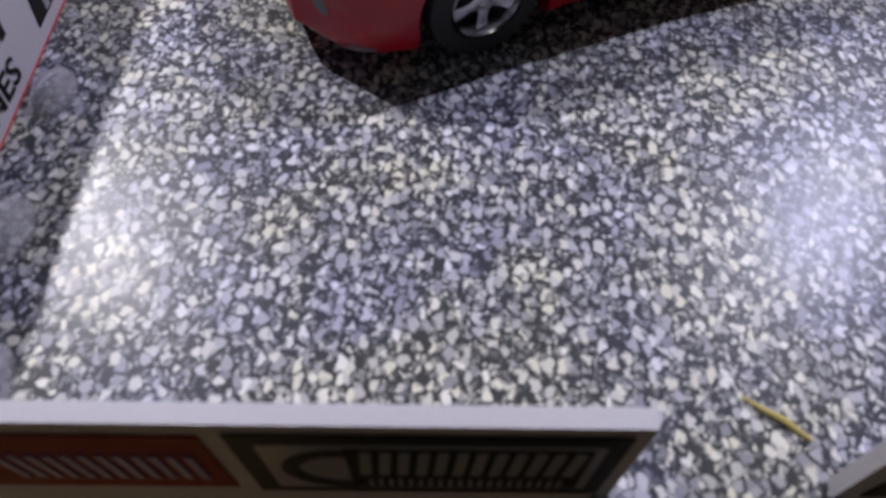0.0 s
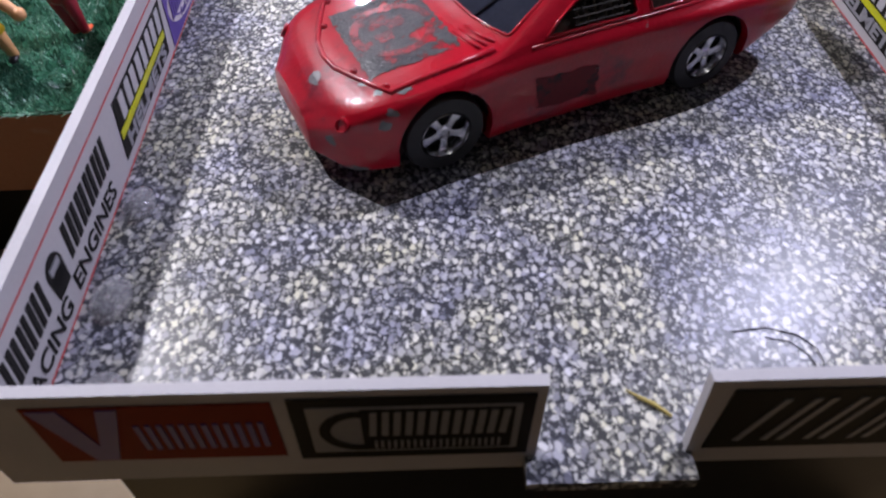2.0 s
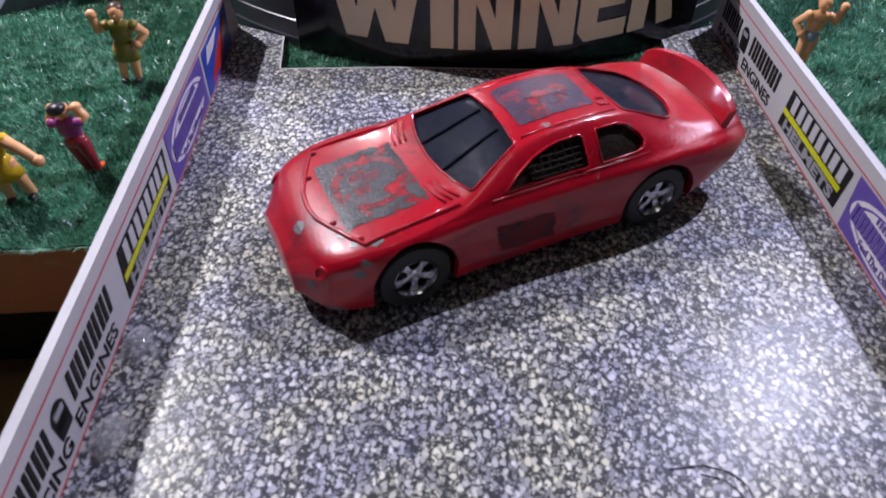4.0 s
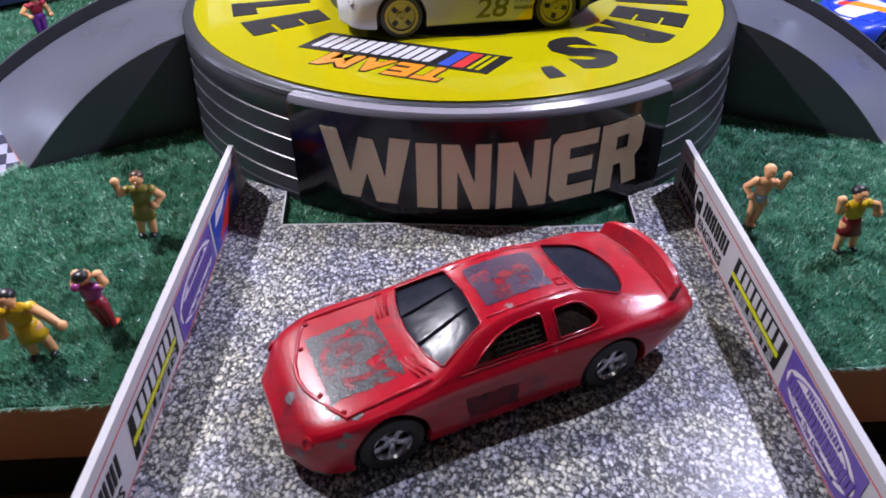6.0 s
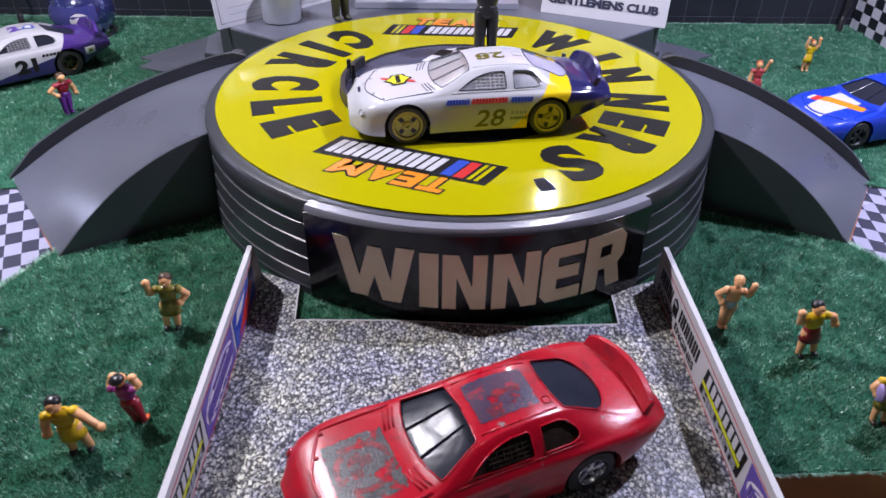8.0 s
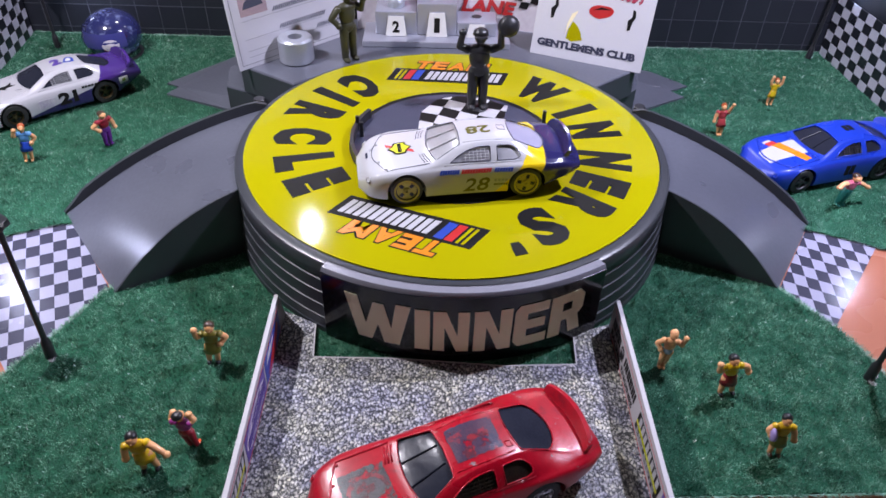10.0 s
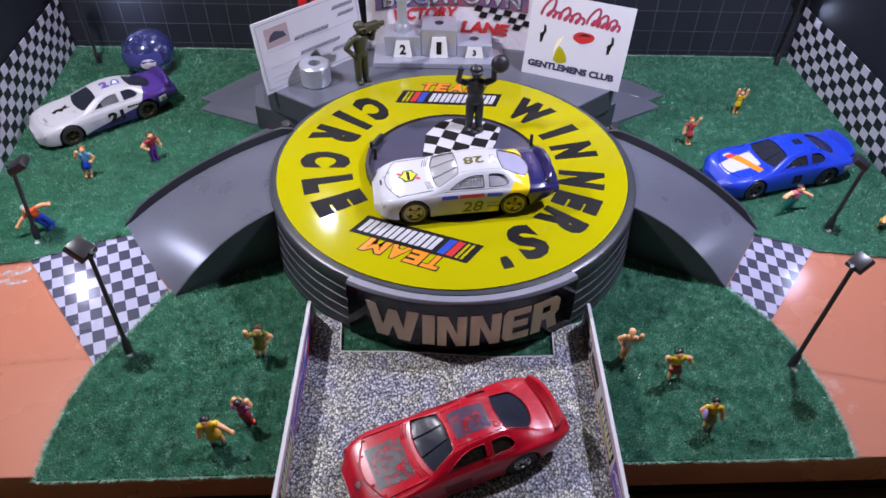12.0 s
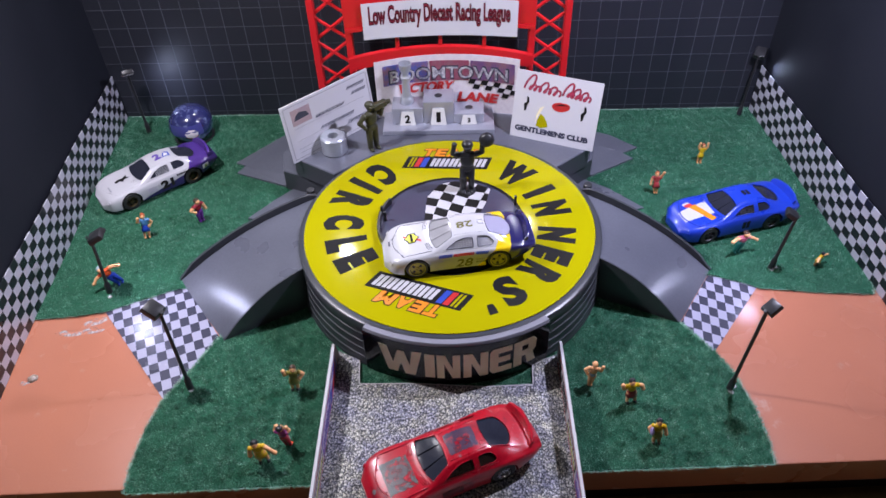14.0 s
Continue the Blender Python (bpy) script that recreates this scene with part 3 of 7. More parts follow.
# turf: three cut sheets with pile
TURF_BACK = [(-226.8, -38.5), (-205, -36.5), (-189.5, -33.5), (-172, -25), (-155, -17.5), (-120, -10), (-60, -40), (60, -40), (120, -5), (146, -12.5),
             (158, -17), (169.5, -22.5), (200, -26.5), (229, -28.5), (233, -10), (221, 159), (-241.5, 162.5)]
TURF_WEST = [(-143, FRONT_W + 0.6), (-144.2, -129), (-143.2, -108.6), (-140, -92.8), (-131, -75), (-122, -54), (-75, -28), (-10, -60), (-10, -92), (-50, -100), (-50, -137.5)]
TURF_EAST = [(142.1, FRONT_E - 3), (143.2, -114.9), (142, -99.5), (137.6, -78), (132.5, -67), (120.5, -48), (75, -25), (-10, -60), (-10, -92), (46, -100), (46, FRONT_E - 6.2)]


def inside(p, poly):
    x, y = p
    hit = False
    for (x0, y0), (x1, y1) in zip(poly, poly[1:] + poly[:1]):
        if (y0 > y) != (y1 > y) and x < (x1 - x0) * (y - y0) / (y1 - y0) + x0:
            hit = not hit
    return hit


def ragged(poly, step=2.2, amp=0.45, seed=3):
    rnd = random.Random(seed)
    out = []
    for (x0, y0), (x1, y1) in zip(poly, poly[1:] + poly[:1]):
        n = max(1, int(math.hypot(x1 - x0, y1 - y0) / step))
        for i in range(n):
            out.append((x0 + (x1 - x0) * i / n + rnd.uniform(-amp, amp), y0 + (y1 - y0) * i / n + rnd.uniform(-amp, amp)))
    return out


def tufts(p, seed, cell):
    """Soft random field from 0 to 1 over the plan, in lumps about one cell wide."""
    grid = np.random.default_rng(seed + 50).uniform(0, 1, (200, 200))
    q = p / cell + 100
    i = np.clip(q.astype(int), 0, 198)
    f = q - np.floor(q)
    f = f * f * (3 - 2 * f)
    low = grid[i[:, 0], i[:, 1]] * (1 - f[:, 0]) + grid[i[:, 0] + 1, i[:, 1]] * f[:, 0]
    top = grid[i[:, 0], i[:, 1] + 1] * (1 - f[:, 0]) + grid[i[:, 0] + 1, i[:, 1] + 1] * f[:, 0]
    return low * (1 - f[:, 1]) + top * f[:, 1]


def pile(name, poly, seed, z, per_mm):
    """Short turf fibres standing on a sheet, in one mesh."""
    rng = np.random.default_rng(seed)
    pa = np.array(poly)
    lo, hi = pa.min(0), pa.max(0)
    n = int((hi - lo).prod() * per_mm)
    p = rng.uniform(lo, hi, (n, 2))
    keep = np.zeros(n, bool)
    for (x0, y0), (x1, y1) in zip(poly, poly[1:] + poly[:1]):
        cross = ((y0 > p[:, 1]) != (y1 > p[:, 1])) & (p[:, 0] < (x1 - x0) * (p[:, 1] - y0) / (y1 - y0 + 1e-12) + x0)
        keep ^= cross
    keep &= np.hypot(p[:, 0], p[:, 1]) > 80
    p = p[keep]
    # matted tufts with thin hollows between them
    p = p[rng.uniform(0, 1, len(p)) < 0.45 + 0.7 * tufts(p, seed, 3.0)]
    a = rng.uniform(0, 6.283, len(p))
    grown = len(p)
    # loose fibres hanging over the cut edge
    area = sum(x0 * y1 - x1 * y0 for (x0, y0), (x1, y1) in zip(poly, poly[1:] + poly[:1]))
    for (x0, y0), (x1, y1) in zip(poly, poly[1:] + poly[:1]):
        length = math.hypot(x1 - x0, y1 - y0)
        k = int(length * 11)
        f = rng.uniform(0, 1, k)
        out = math.atan2(y1 - y0, x1 - x0) + (-math.pi / 2 if area > 0 else math.pi / 2)
        q = np.c_[x0 + (x1 - x0) * f, y0 + (y1 - y0) * f]
        far = np.hypot(q[:, 0], q[:, 1]) > 84
        p = np.r_[p, q[far]]
        a = np.r_[a, out + rng.uniform(-0.9, 0.9, far.sum())]
    n = len(p)
    # brushed in soft swirls
    swirl = 3.2 * np.sin(p[:, 0] * 0.11 + 1.3 * np.sin(p[:, 1] * 0.07)) + 2.6 * np.cos(p[:, 1] * 0.13 + p[:, 0] * 0.05)
    inner = np.arange(n) < grown
    a = np.where(inner, swirl + (a - 3.14) * 0.95, a)
    lean = np.where(inner, rng.uniform(0.2, 1.15, n) + 0.7 * (rng.uniform(0, 1, n) > 0.94), rng.uniform(0.6, 2.3, n))[:, None]
    h = rng.uniform(0.3, 1.25, n) * (0.45 + 1.0 * tufts(p, seed, 2.6))
    tip = np.c_[p + np.c_[np.cos(a), np.sin(a)] * lean, z + h]
    w = np.c_[-np.sin(a), np.cos(a), np.zeros(n)] * 0.14
    base = np.c_[p, np.full(n, z - 0.2)]
    co = np.stack([base - w, base + w, tip], 1).reshape(-1, 3) * MM
    me = bpy.data.meshes.new(name)
    me.vertices.add(3 * n)
    me.vertices.foreach_set("co", co.ravel())
    me.loops.add(3 * n)
    me.loops.foreach_set("vertex_index", np.arange(3 * n, dtype=np.int32))
    me.polygons.add(n)
    me.polygons.foreach_set("loop_start", np.arange(0, 3 * n, 3, dtype=np.int32))
    # some fibres of the cut edge are stiff with pale dried glue
    me.materials.append(M["fibre"])
    me.materials.append(M["gluedfibre"])
    me.polygons.foreach_set("material_index", ((~inner) & (rng.uniform(0, 1, n) < 0.3)).astype(np.int32))
    me.update(calc_edges=True)
    return new(name, me)


for nm, poly, sd, lab, dens in (("turf_back", TURF_BACK, 1, "dark green artificial turf sheet behind the round stage", 4.2),
                                ("turf_west", TURF_WEST, 2, "dark green artificial turf sheet with a curved edge beside the pit box", 9.0),
                                ("turf_east", TURF_EAST, 4, "dark green artificial turf sheet with a curved edge beside the pit box", 9.0)):
    z1 = {1: 0.7, 2: 0.78, 4: 0.86}[sd]
    sheet = structure(part(nm, prism(ragged(poly, seed=sd), 0.004 * sd, z1), "turf"), lab, "artificial turf")
    blades = pile("turf_pile", poly, sd, z1, dens)
    blades.parent = sheet
    blades["kind"] = "stuff"


# pale smears and a glue spot on the orange paint
smr = random.Random(8)
for x, y, rx, ry, rz in ((-204, -48.6, 9, 2.2, 0), (-192, -47, 6, 2.4, 8), (-193, -41, 7, 3.2, 24), (-213.4, -80.4, 3.4, 2.0, 30)):
    pts = [(rx * math.cos(a) * smr.uniform(0.7, 1.15), ry * math.sin(a) * smr.uniform(0.7, 1.15)) for a in [2 * math.pi * i / 18 for i in range(18)]]
    ob = part("smear", prism(pts, 0, 0.06), "smear")
    ob.matrix_world = place(x, y, 0.05, rz)
    tagged(ob, "pale dried smear on the orange board", "smear", group="smears on the board")

lump = ball((0, 0, 0), (2.6, 2.2, 1.6), u=14, v=9)
for v in lump.verts:
    v.co *= 1 + smr.uniform(-0.1, 0.1)
    v.co.z = max(v.co.z, -0.2)
ob = part("dirt_lump", lump, mat("brown_lump", (0.16, 0.10, 0.06), (0.45, 0.40, 0.36), rough=0.35, coarse=400, amount=1.4))
ob.matrix_world = place(-210.6, -78.4, 0.25, 20)
tagged(ob, "small brown lump glued to the orange board", "lump")

# check pads at the feet of the ramps
def pad(name, corners, side_a, side_b, label, sides):
    a, b = Vector((*corners[side_a], 0)), Vector((*corners[side_b], 0))
    m = frame_of(a + Vector((0, 0, 0.1)), b - a, Vector((0, 0, 1)).cross(b - a))
    inv = m.inverted()
    pts = [inv @ Vector((*c, 0.1)) for c in corners]
    turned = [(inv.to_3x3() @ Vector((*s, 0)))[:2] for s in sides]
    # slate blacks and lavender whites imitate the sheen over the black and white print
    check = checker("pad_check_sheen_print", 5, dark=(0.045, 0.046, 0.070), light=(0.34, 0.335, 0.44), rough=0.24, sides=turned)
    ob = part(name, prism([(p.x, p.y) for p in pts], 0, 0.35), check)
    ob.matrix_world = Matrix.Translation(m.translation * MM) @ m.to_3x3().to_4x4()
    return tagged(ob, label, "floor mat", group="check mats at the ramps")


pad("check_mat", [(-119, -57), (-139.8, -92.8), (-189.4, -33.9), (-152, -12)], 1, 2, "glossy black and white checked paper mat at the ramp foot", ((4.3, 1.9), (2.5, -5.9)))
pad("check_mat", [(119, -50), (132.8, -67.5), (169.7, -20.5), (147, -8)], 1, 2, "glossy black and white checked paper mat at the ramp foot", ((4.2, -2.0), (-1.1, -6.3)))

# ---- round stage with ramps ----
stage = thing("round_stage", place(0, 0, 0), "round dark grey plastic winner's stage with a yellow printed top", "toy stage")
TOP = 30.0
prof = [(0, 0.3), (84.6, 0.3), (84.6, 3.0)]
for k in range(4):
    z = 3.4 + k * 5.2
    r = 84.3 - k * 0.45
    prof += [(r, z), (r - 0.05, z + 3.7), (r - 0.4, z + 3.9), (r - 0.45, z + 4.6)]
prof += [(82.9, 24.6), (82.6, 29.2), (82.2, TOP), (0, TOP)]
part("drum", lathe(prof, 128), "dark", stage, "ribbed dark grey plastic drum", smooth=35)
part("rim", lathe([(79.4, TOP - 0.5), (79.4, TOP + 0.35), (81.4, TOP + 0.35), (82.3, TOP - 0.1), (82.7, TOP - 0.9), (82.4, TOP - 0.9)], 128), "dark", stage, smooth=35)
# front apron that carries the sign
ap = lathe([(81.5, 1.0), (85.0, 1.0), (85.0, 29.2), (84.2, TOP + 0.35), (81.0, TOP + 0.35)], 40, -119.5, -55.8)
part("front_apron", ap, "rimgrey", stage, smooth=35)
sg = lathe([(85.05, 1.2), (85.5, 1.2), (85.5, 29.0), (85.05, 29.0)], 96, -119.4, -55.9)
bmesh.ops.holes_fill(sg, edges=[e for e in sg.edges if e.is_boundary], sides=0)
sign = part("name_sign", sg, "signblack", stage, "glossy black curved sign", smooth=30)


def round_front(bm, r, mid):
    return warp(bm, lambda x, y, z: ((r + z) * math.sin(x / r + radians(mid)), -(r + z) * math.cos(x / r + radians(mid)), y))


# the six cut letters of the sign, taller towards both ends
GLYPHS = dict(
    W=[(0, 1), (0.20, 1), (0.32, 0.38), (0.44, 0.93), (0.60, 0.93), (0.71, 0.38), (0.78, 0.98), (1, 0.98), (0.83, 0), (0.60, 0), (0.51, 0.42), (0.41, 0.02), (0.19, 0.02)],
    I=[(0, 0), (1, 0), (1, 1), (0, 1)],
    N=[(0, 0), (0, 1), (0.36, 1), (0.68, 0.40), (0.68, 1), (1, 1), (1, 0), (0.66, 0), (0.32, 0.60), (0.32, 0)],
    E=[(0.15, 0), (0, 0.13), (0, 0.87), (0.15, 1), (1, 1), (1, 0.78), (0.38, 0.78), (0.38, 0.62), (0.92, 0.62), (0.92, 0.40), (0.38, 0.40), (0.38, 0.22), (1, 0.22), (1, 0)],
    R=[(0, 0), (0, 0.68), (0.36, 0.68), (0.36, 0.58), (0.64, 0.58), (0.64, 0.78), (0.36, 0.78), (0.36, 0.682), (0, 0.682), (0, 1), (0.84, 1), (1, 0.86), (1, 0.52), (0.86, 0.40), (1, 0), (0.64, 0),
       (0.52, 0.36), (0.36, 0.36), (0.36, 0)])
for ch, x0, x1, lo, hi, slope in (("W", -35.2, -13.6, 7.2, 25.0, -0.02), ("I", -12.4, -7.6, 6.6, 23.8, 0), ("N", -6.6, 4.6, 6.4, 23.6, 0),
                                  ("N", 6.1, 18.1, 6.4, 23.8, 0.02), ("E", 18.9, 30.1, 6.8, 24.6, 0.05), ("R", 31.0, 43.1, 7.4, 25.2, 0.07)):
    b = prism([(x0 + (x1 - x0) * u, lo + (hi - lo) * v + slope * (u - 0.5) * (x1 - x0)) for u, v in GLYPHS[ch]], -0.05, 0.05)
    for k in range(int((x1 - x0) / 2.5)):
        bmesh.ops.bisect_plane(b, geom=b.verts[:] + b.edges[:] + b.faces[:], dist=1e-4, plane_co=(x0 + 2.5 * (k + 1), 0, 0), plane_no=(1, 0, 0))
    part("letter", round_front(b, 85.75, 0), "cream", sign)

# printed top, stuck on a little off the middle
PRINT = (0.8, 1.2)
part("yellow_top", lathe([(0, TOP), (79.3, TOP), (79.3, TOP + 0.5), (0, TOP + 0.5)], 128, at=(-0.3, 1.2)), "yellow", stage, "glossy yellow round sticker", smooth=30)
part("inner_ring", lathe([(38.6, TOP + 0.4), (40.8, TOP + 0.4), (40.8, TOP + 0.62), (38.6, TOP + 0.62), (38.6, TOP + 0.4)], 96, at=PRINT), "ink", stage)
part("inner_disc", lathe([(0, TOP + 0.4), (38.7, TOP + 0.4), (38.7, TOP + 0.66), (0, TOP + 0.66)], 96, at=PRINT), "slate", stage, "slate blue printed middle")


def on_top(ang, rad, outward, bm, lift=0.6):
    """Bends a letter round the sticker: wider towards its rim."""
    for v in bm.verts:
        r = rad + (v.co.y if outward else -v.co.y)
        a = radians(ang) + (-v.co.x if outward else v.co.x) / rad * (0.55 + 0.45 * rad / r)
        v.co = Vector((r * math.cos(a), r * math.sin(a), TOP + lift + v.co.z))
    return bm


for word, out, places in (("WINNERS'", True, ((49.3, 59.6), (28.0, 58.2), (12.2, 58.2), (-9.5, 58.4), (-25.7, 59.2), (-41.0, 59.3), (-59.9, 59.0), (-72.1, 66.4))),
                          ("CIRCLE", False, ((130.2, 61.4), (143.9, 60.8), (158.5, 60.4), (176.9, 58.4), (194.8, 57.2), (209.2, 56.2)))):
    for ch, (ang, rad) in zip(word, places):
        w = {"W": 19.0, "I": 4.9, "'": 4.2, "N": 11.4, "L": 9.8, "E": 10.4, "S": 12.6}.get(ch, 12.0)
        b = tall(lettering(ch, 20, {"S": 1.1, "C": 1.5, "R": 1.4}.get(ch, 1.7), 0.16, w), 6.5 if ch == "'" else 20.6 if out else 22.8)
        part("letter", on_top(ang, rad, out, b), "ink", stage)


def badge(ang, rad, tilt):
    """Dark plate with stripes and blank letter blocks, and an orange row above it."""
    a = radians(ang)
    up = Vector((math.cos(a + radians(tilt)), math.sin(a + radians(tilt)), 0))
    m = frame_of((rad * math.cos(a), rad * math.sin(a), TOP + 0.56), up.cross(Vector((0, 0, 1))), up)
    plate = prism([(-27.2, -6.0), (24, -6.0), (27.2, 6.0), (-24, 6.0)], -0.05, 0.05)
    plate.transform(m)
    p = part("badge_plate", plate, "ink", stage)
    for x0, w, c in ((-22.8, 1.1, "yellow"), (-20.8, 1.1, "yellow"), (-18.7, 3.0, "redink"), (-15.2, 3.2, "blueink")):
        s = prism([(x0 - 1.3, -4.7), (x0 + w - 1.3, -4.7), (x0 + w + 1.3, 4.7), (x0 + 1.3, 4.7)], 0.04, 0.14)
        s.transform(m)
        part("stripe", s, c, p)
    for i in range(6):
        for k in (0, 1):
            w = bars(-10.6 + i * 5.6 + 2.7 * k, -8.6 + i * 5.6 + 2.7 * k, -4.0, 4.0, 1, 0.0, 0.28, 0.12)
            w.transform(m @ Matrix.Translation((0, 0, 0.08)))
            part("white_stroke", w, "white", p)
    for bold, c, dz in ((0.9, "ink", 0.02), (0.42, "orangeink", 0.12)):
        x = -15.6
        for ch, wd in (("T", 7.8), ("E", 7.4), ("A", 8.6), ("M", 10.2)):
            k = 0.9 if c == "ink" else 0.0
            t = tall(lettering(ch, 9, bold, 0.06, wd - 0.9 + k), 8.0 + k)
            for v in t.verts:
                v.co = Vector((v.co.x + x + wd / 2 + 0.28 * v.co.y, v.co.y + 10.2, v.co.z + dz))
            t.transform(m)
            part("orange_letter" if c == "orangeink" else "letter_outline", t, c, p)
            x += wd


badge(91.3, 57.0, -4.6)
badge(-107.4, 52.2, -3.5)

# waving checkered cloth printed in the middle
def clipped(poly, border):
    """The part of a convex outline that lies inside another, both counter-clockwise."""
    out = list(poly)
    for (ax, ay), (bx, by) in zip(border, border[1:] + border[:1]):
        side = [(bx - ax) * (y - ay) - (by - ay) * (x - ax) for x, y in out]
        kept = []
        for k, p in enumerate(out):
            q, sp, sq = out[(k + 1) % len(out)], side[k], side[(k + 1) % len(out)]
            if sp >= 0:
                kept.append(p)
            if sp * sq < 0:
                f = sp / (sp - sq)
                kept.append((p[0] + (q[0] - p[0]) * f, p[1] + (q[1] - p[1]) * f))
        out = kept
        if len(out) < 3:
            return []
    return out


CLOTH = [(-14.0, 4.0), (15.0, 4.0), (21.0, 19.0), (23.6, 30.4), (14.0, 36.6), (3.0, 38.4), (-6.0, 35.2), (-12.8, 23.7)]
for i in range(-2, 7):
    for j in range(-4, 5):
        q = []
        for u, v in ((i, j), (i + 1, j), (i + 1, j + 1), (i, j + 1)):
            q.append((-12.7 + 7.0 * u + 2.0 * v + 0.22 * v * v, 23.7 - 2.6 * u + 6.6 * v + 0.6 * math.sin(u * 1.6)))
        q = clipped(q, CLOTH)
        if q:
            odd = (i + j) % 2
            part("black_check" if odd else "white_check", prism(q, TOP + 0.6, TOP + (0.78 if odd else 0.8)), "ink" if odd else "white", stage)
# low railing stubs on the middle
STUBS = ((-37.5, 8.5), (-35.5, 4), (37, 15.8))
for x, y in STUBS:
    part("railing_stub", box(x - 0.7, x + 0.7, y - 0.7, y + 0.7, TOP + 0.5, TOP + 7, 0.2), "black", stage)
part("low_fence", lathe([(38.0, TOP + 0.5), (39.4, TOP + 0.5), (39.4, TOP + 4.2), (38.0, TOP + 4.2), (38.0, TOP + 0.5)], 18, 150, 208), "black", stage)


# ramps: near and far edges from the drum to the foot
def ramp(near, far, label):
    """near, far: (top, foot) points in plan. The deck bulges; a rail runs along the far edge."""
    n = 20
    def zz(s):
        return max(1.4, 29.6 * (1 - 0.30 * s - 0.70 * s ** 2.4))
    def at(edge, s):
        a, b = Vector(edge[0]), Vector(edge[1])
        return a.lerp(b, s)
    deck = bmesh.new()
    rows = []
    for i in range(n + 1):
        s = i / n
        p, q = at(near, s), at(far, s)
        z = zz(s) if i < n else 0.5
        rows.append([deck.verts.new((p.x + (q.x - p.x) * k / 6, p.y + (q.y - p.y) * k / 6, z)) for k in range(7)])
    for a, b in zip(rows, rows[1:]):
        for k in range(6):
            deck.faces.new((a[k], a[k + 1], b[k + 1], b[k]))
    # underside edge strip gives the deck its thickness
    ret = bmesh.ops.extrude_face_region(deck, geom=deck.faces[:])
    for v in ret["geom"]:
        if isinstance(v, bmesh.types.BMVert):
            v.co.z = max(0.15, v.co.z - 1.6)
    bmesh.ops.recalc_face_normals(deck, faces=deck.faces[:])
    d = part("ramp_deck", deck, "grey", stage, label, smooth=30)
    for edge, other, nm, up in ((near, far, "ramp_side", 0.0), (far, near, "ramp_rail", 4.2)):
        bm = bmesh.new()
        cols = []
        for i in range(n + 1):
            s = i / n
            p, q = at(edge, s), at(other, s)
            inward = (q - p).normalized()
            z = (zz(s) if i < n else 0.6) + up * min(1, (1 - s) * 8 + 0.15) * min(1, s * 10 + 0.4)
            a, b = p - inward * 0.9, p + inward * (0.7 if up else 0.05)
            cols.append([bm.verts.new((a.x, a.y, 0.2)), bm.verts.new((b.x, b.y, 0.2)), bm.verts.new((b.x, b.y, z)), bm.verts.new((a.x, a.y, z))])
        for c0, c1 in zip(cols, cols[1:]):
            for k in range(4):
                bm.faces.new((c0[k], c0[(k + 1) % 4], c1[(k + 1) % 4], c1[k]))
        bm.faces.new(cols[0])
        bm.faces.new(cols[-1])
        bmesh.ops.recalc_face_normals(bm, faces=bm.faces[:])
        part(nm, bm, "dark", stage, smooth=30)


ramp(((-74, -29.5), (-119.6, -55.1)), ((-77, 27), (-154.5, -10)), "scuffed grey plastic ramp deck")
ramp(((76, -25.5), (120.5, -47.0)), ((76, 28), (146.5, -8.5)), "scuffed grey plastic ramp deck")

def shade_sided(pts, z0, z1, bevel):
    """A prism whose upright sides take the second, darker material to imitate shade."""
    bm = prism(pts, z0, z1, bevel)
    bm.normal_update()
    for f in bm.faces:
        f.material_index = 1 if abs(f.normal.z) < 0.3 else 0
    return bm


# back platform: a top plate over a wider box with a ledge
# dark sides are painted shade on faces turned from the lamps
part("rear_box", shade_sided([(-62, 52), (-106.5, 72.5), (-110, 92), (-94, 118), (-70, 126), (70, 126), (88, 116), (95, 94), (91.5, 79.5), (62, 50), (40, 74), (0, 82), (-40, 74)], 0.9, 15.4, 0.7),
     ["grey", "dark"], stage, "grey plastic box under the rear platform with sides darkened for shade")
part("rear_platform", shade_sided([(-70, 50.4), (-96.8, 67.8), (-104, 92), (-92, 117), (-70, 125), (70, 125), (86, 113), (93, 92), (87, 72.2), (63, 52.2), (40, 74), (0, 82), (-40, 74)], 15.4, 28.6, 0.8),
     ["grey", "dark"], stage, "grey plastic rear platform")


def wing(pts, zs, label):
    bm = bmesh.new()
    top = [bm.verts.new((x, y, z)) for (x, y), z in zip(pts, zs)]
    low = [bm.verts.new((x, y, 0.7)) for x, y in pts]
    bm.faces.new(top)
    bm.faces.new(low[::-1])
    n = len(pts)
    for i in range(n):
        bm.faces.new((low[i], low[(i + 1) % n], top[(i + 1) % n], top[i]))
    bmesh.ops.recalc_face_normals(bm, faces=bm.faces[:])
    bmesh.ops.triangulate(bm, faces=[f for f in bm.faces if len(f.verts) > 4])
    part("rear_wing", bm, "grey", stage, label)


wing([(-92, 121), (-117, 134), (-146, 101), (-138.5, 97), (-143, 89.5), (-108, 74), (-100, 78)], [5, 2, 1.6, 1.8, 1.6, 2.2, 5], "flat grey plastic wing with a notched end")
wing([(86, 80), (92.5, 79.4), (123, 98), (117, 104), (128, 110.5), (112, 126), (100, 131), (84, 120)], [5, 2.2, 1.6, 1.8, 1.6, 1.7, 2, 5], "scratched flat grey plastic wing with a notched end")
wing([(-126, 42), (-112, 60), (-98, 75), (-93, 74), (-91, 78), (-80, 76), (-74, 52), (-84, 36)], [1.7, 1.8, 2, 2.2, 2, 2.4, 3, 2.4], "low grey plastic foot behind the ramp")
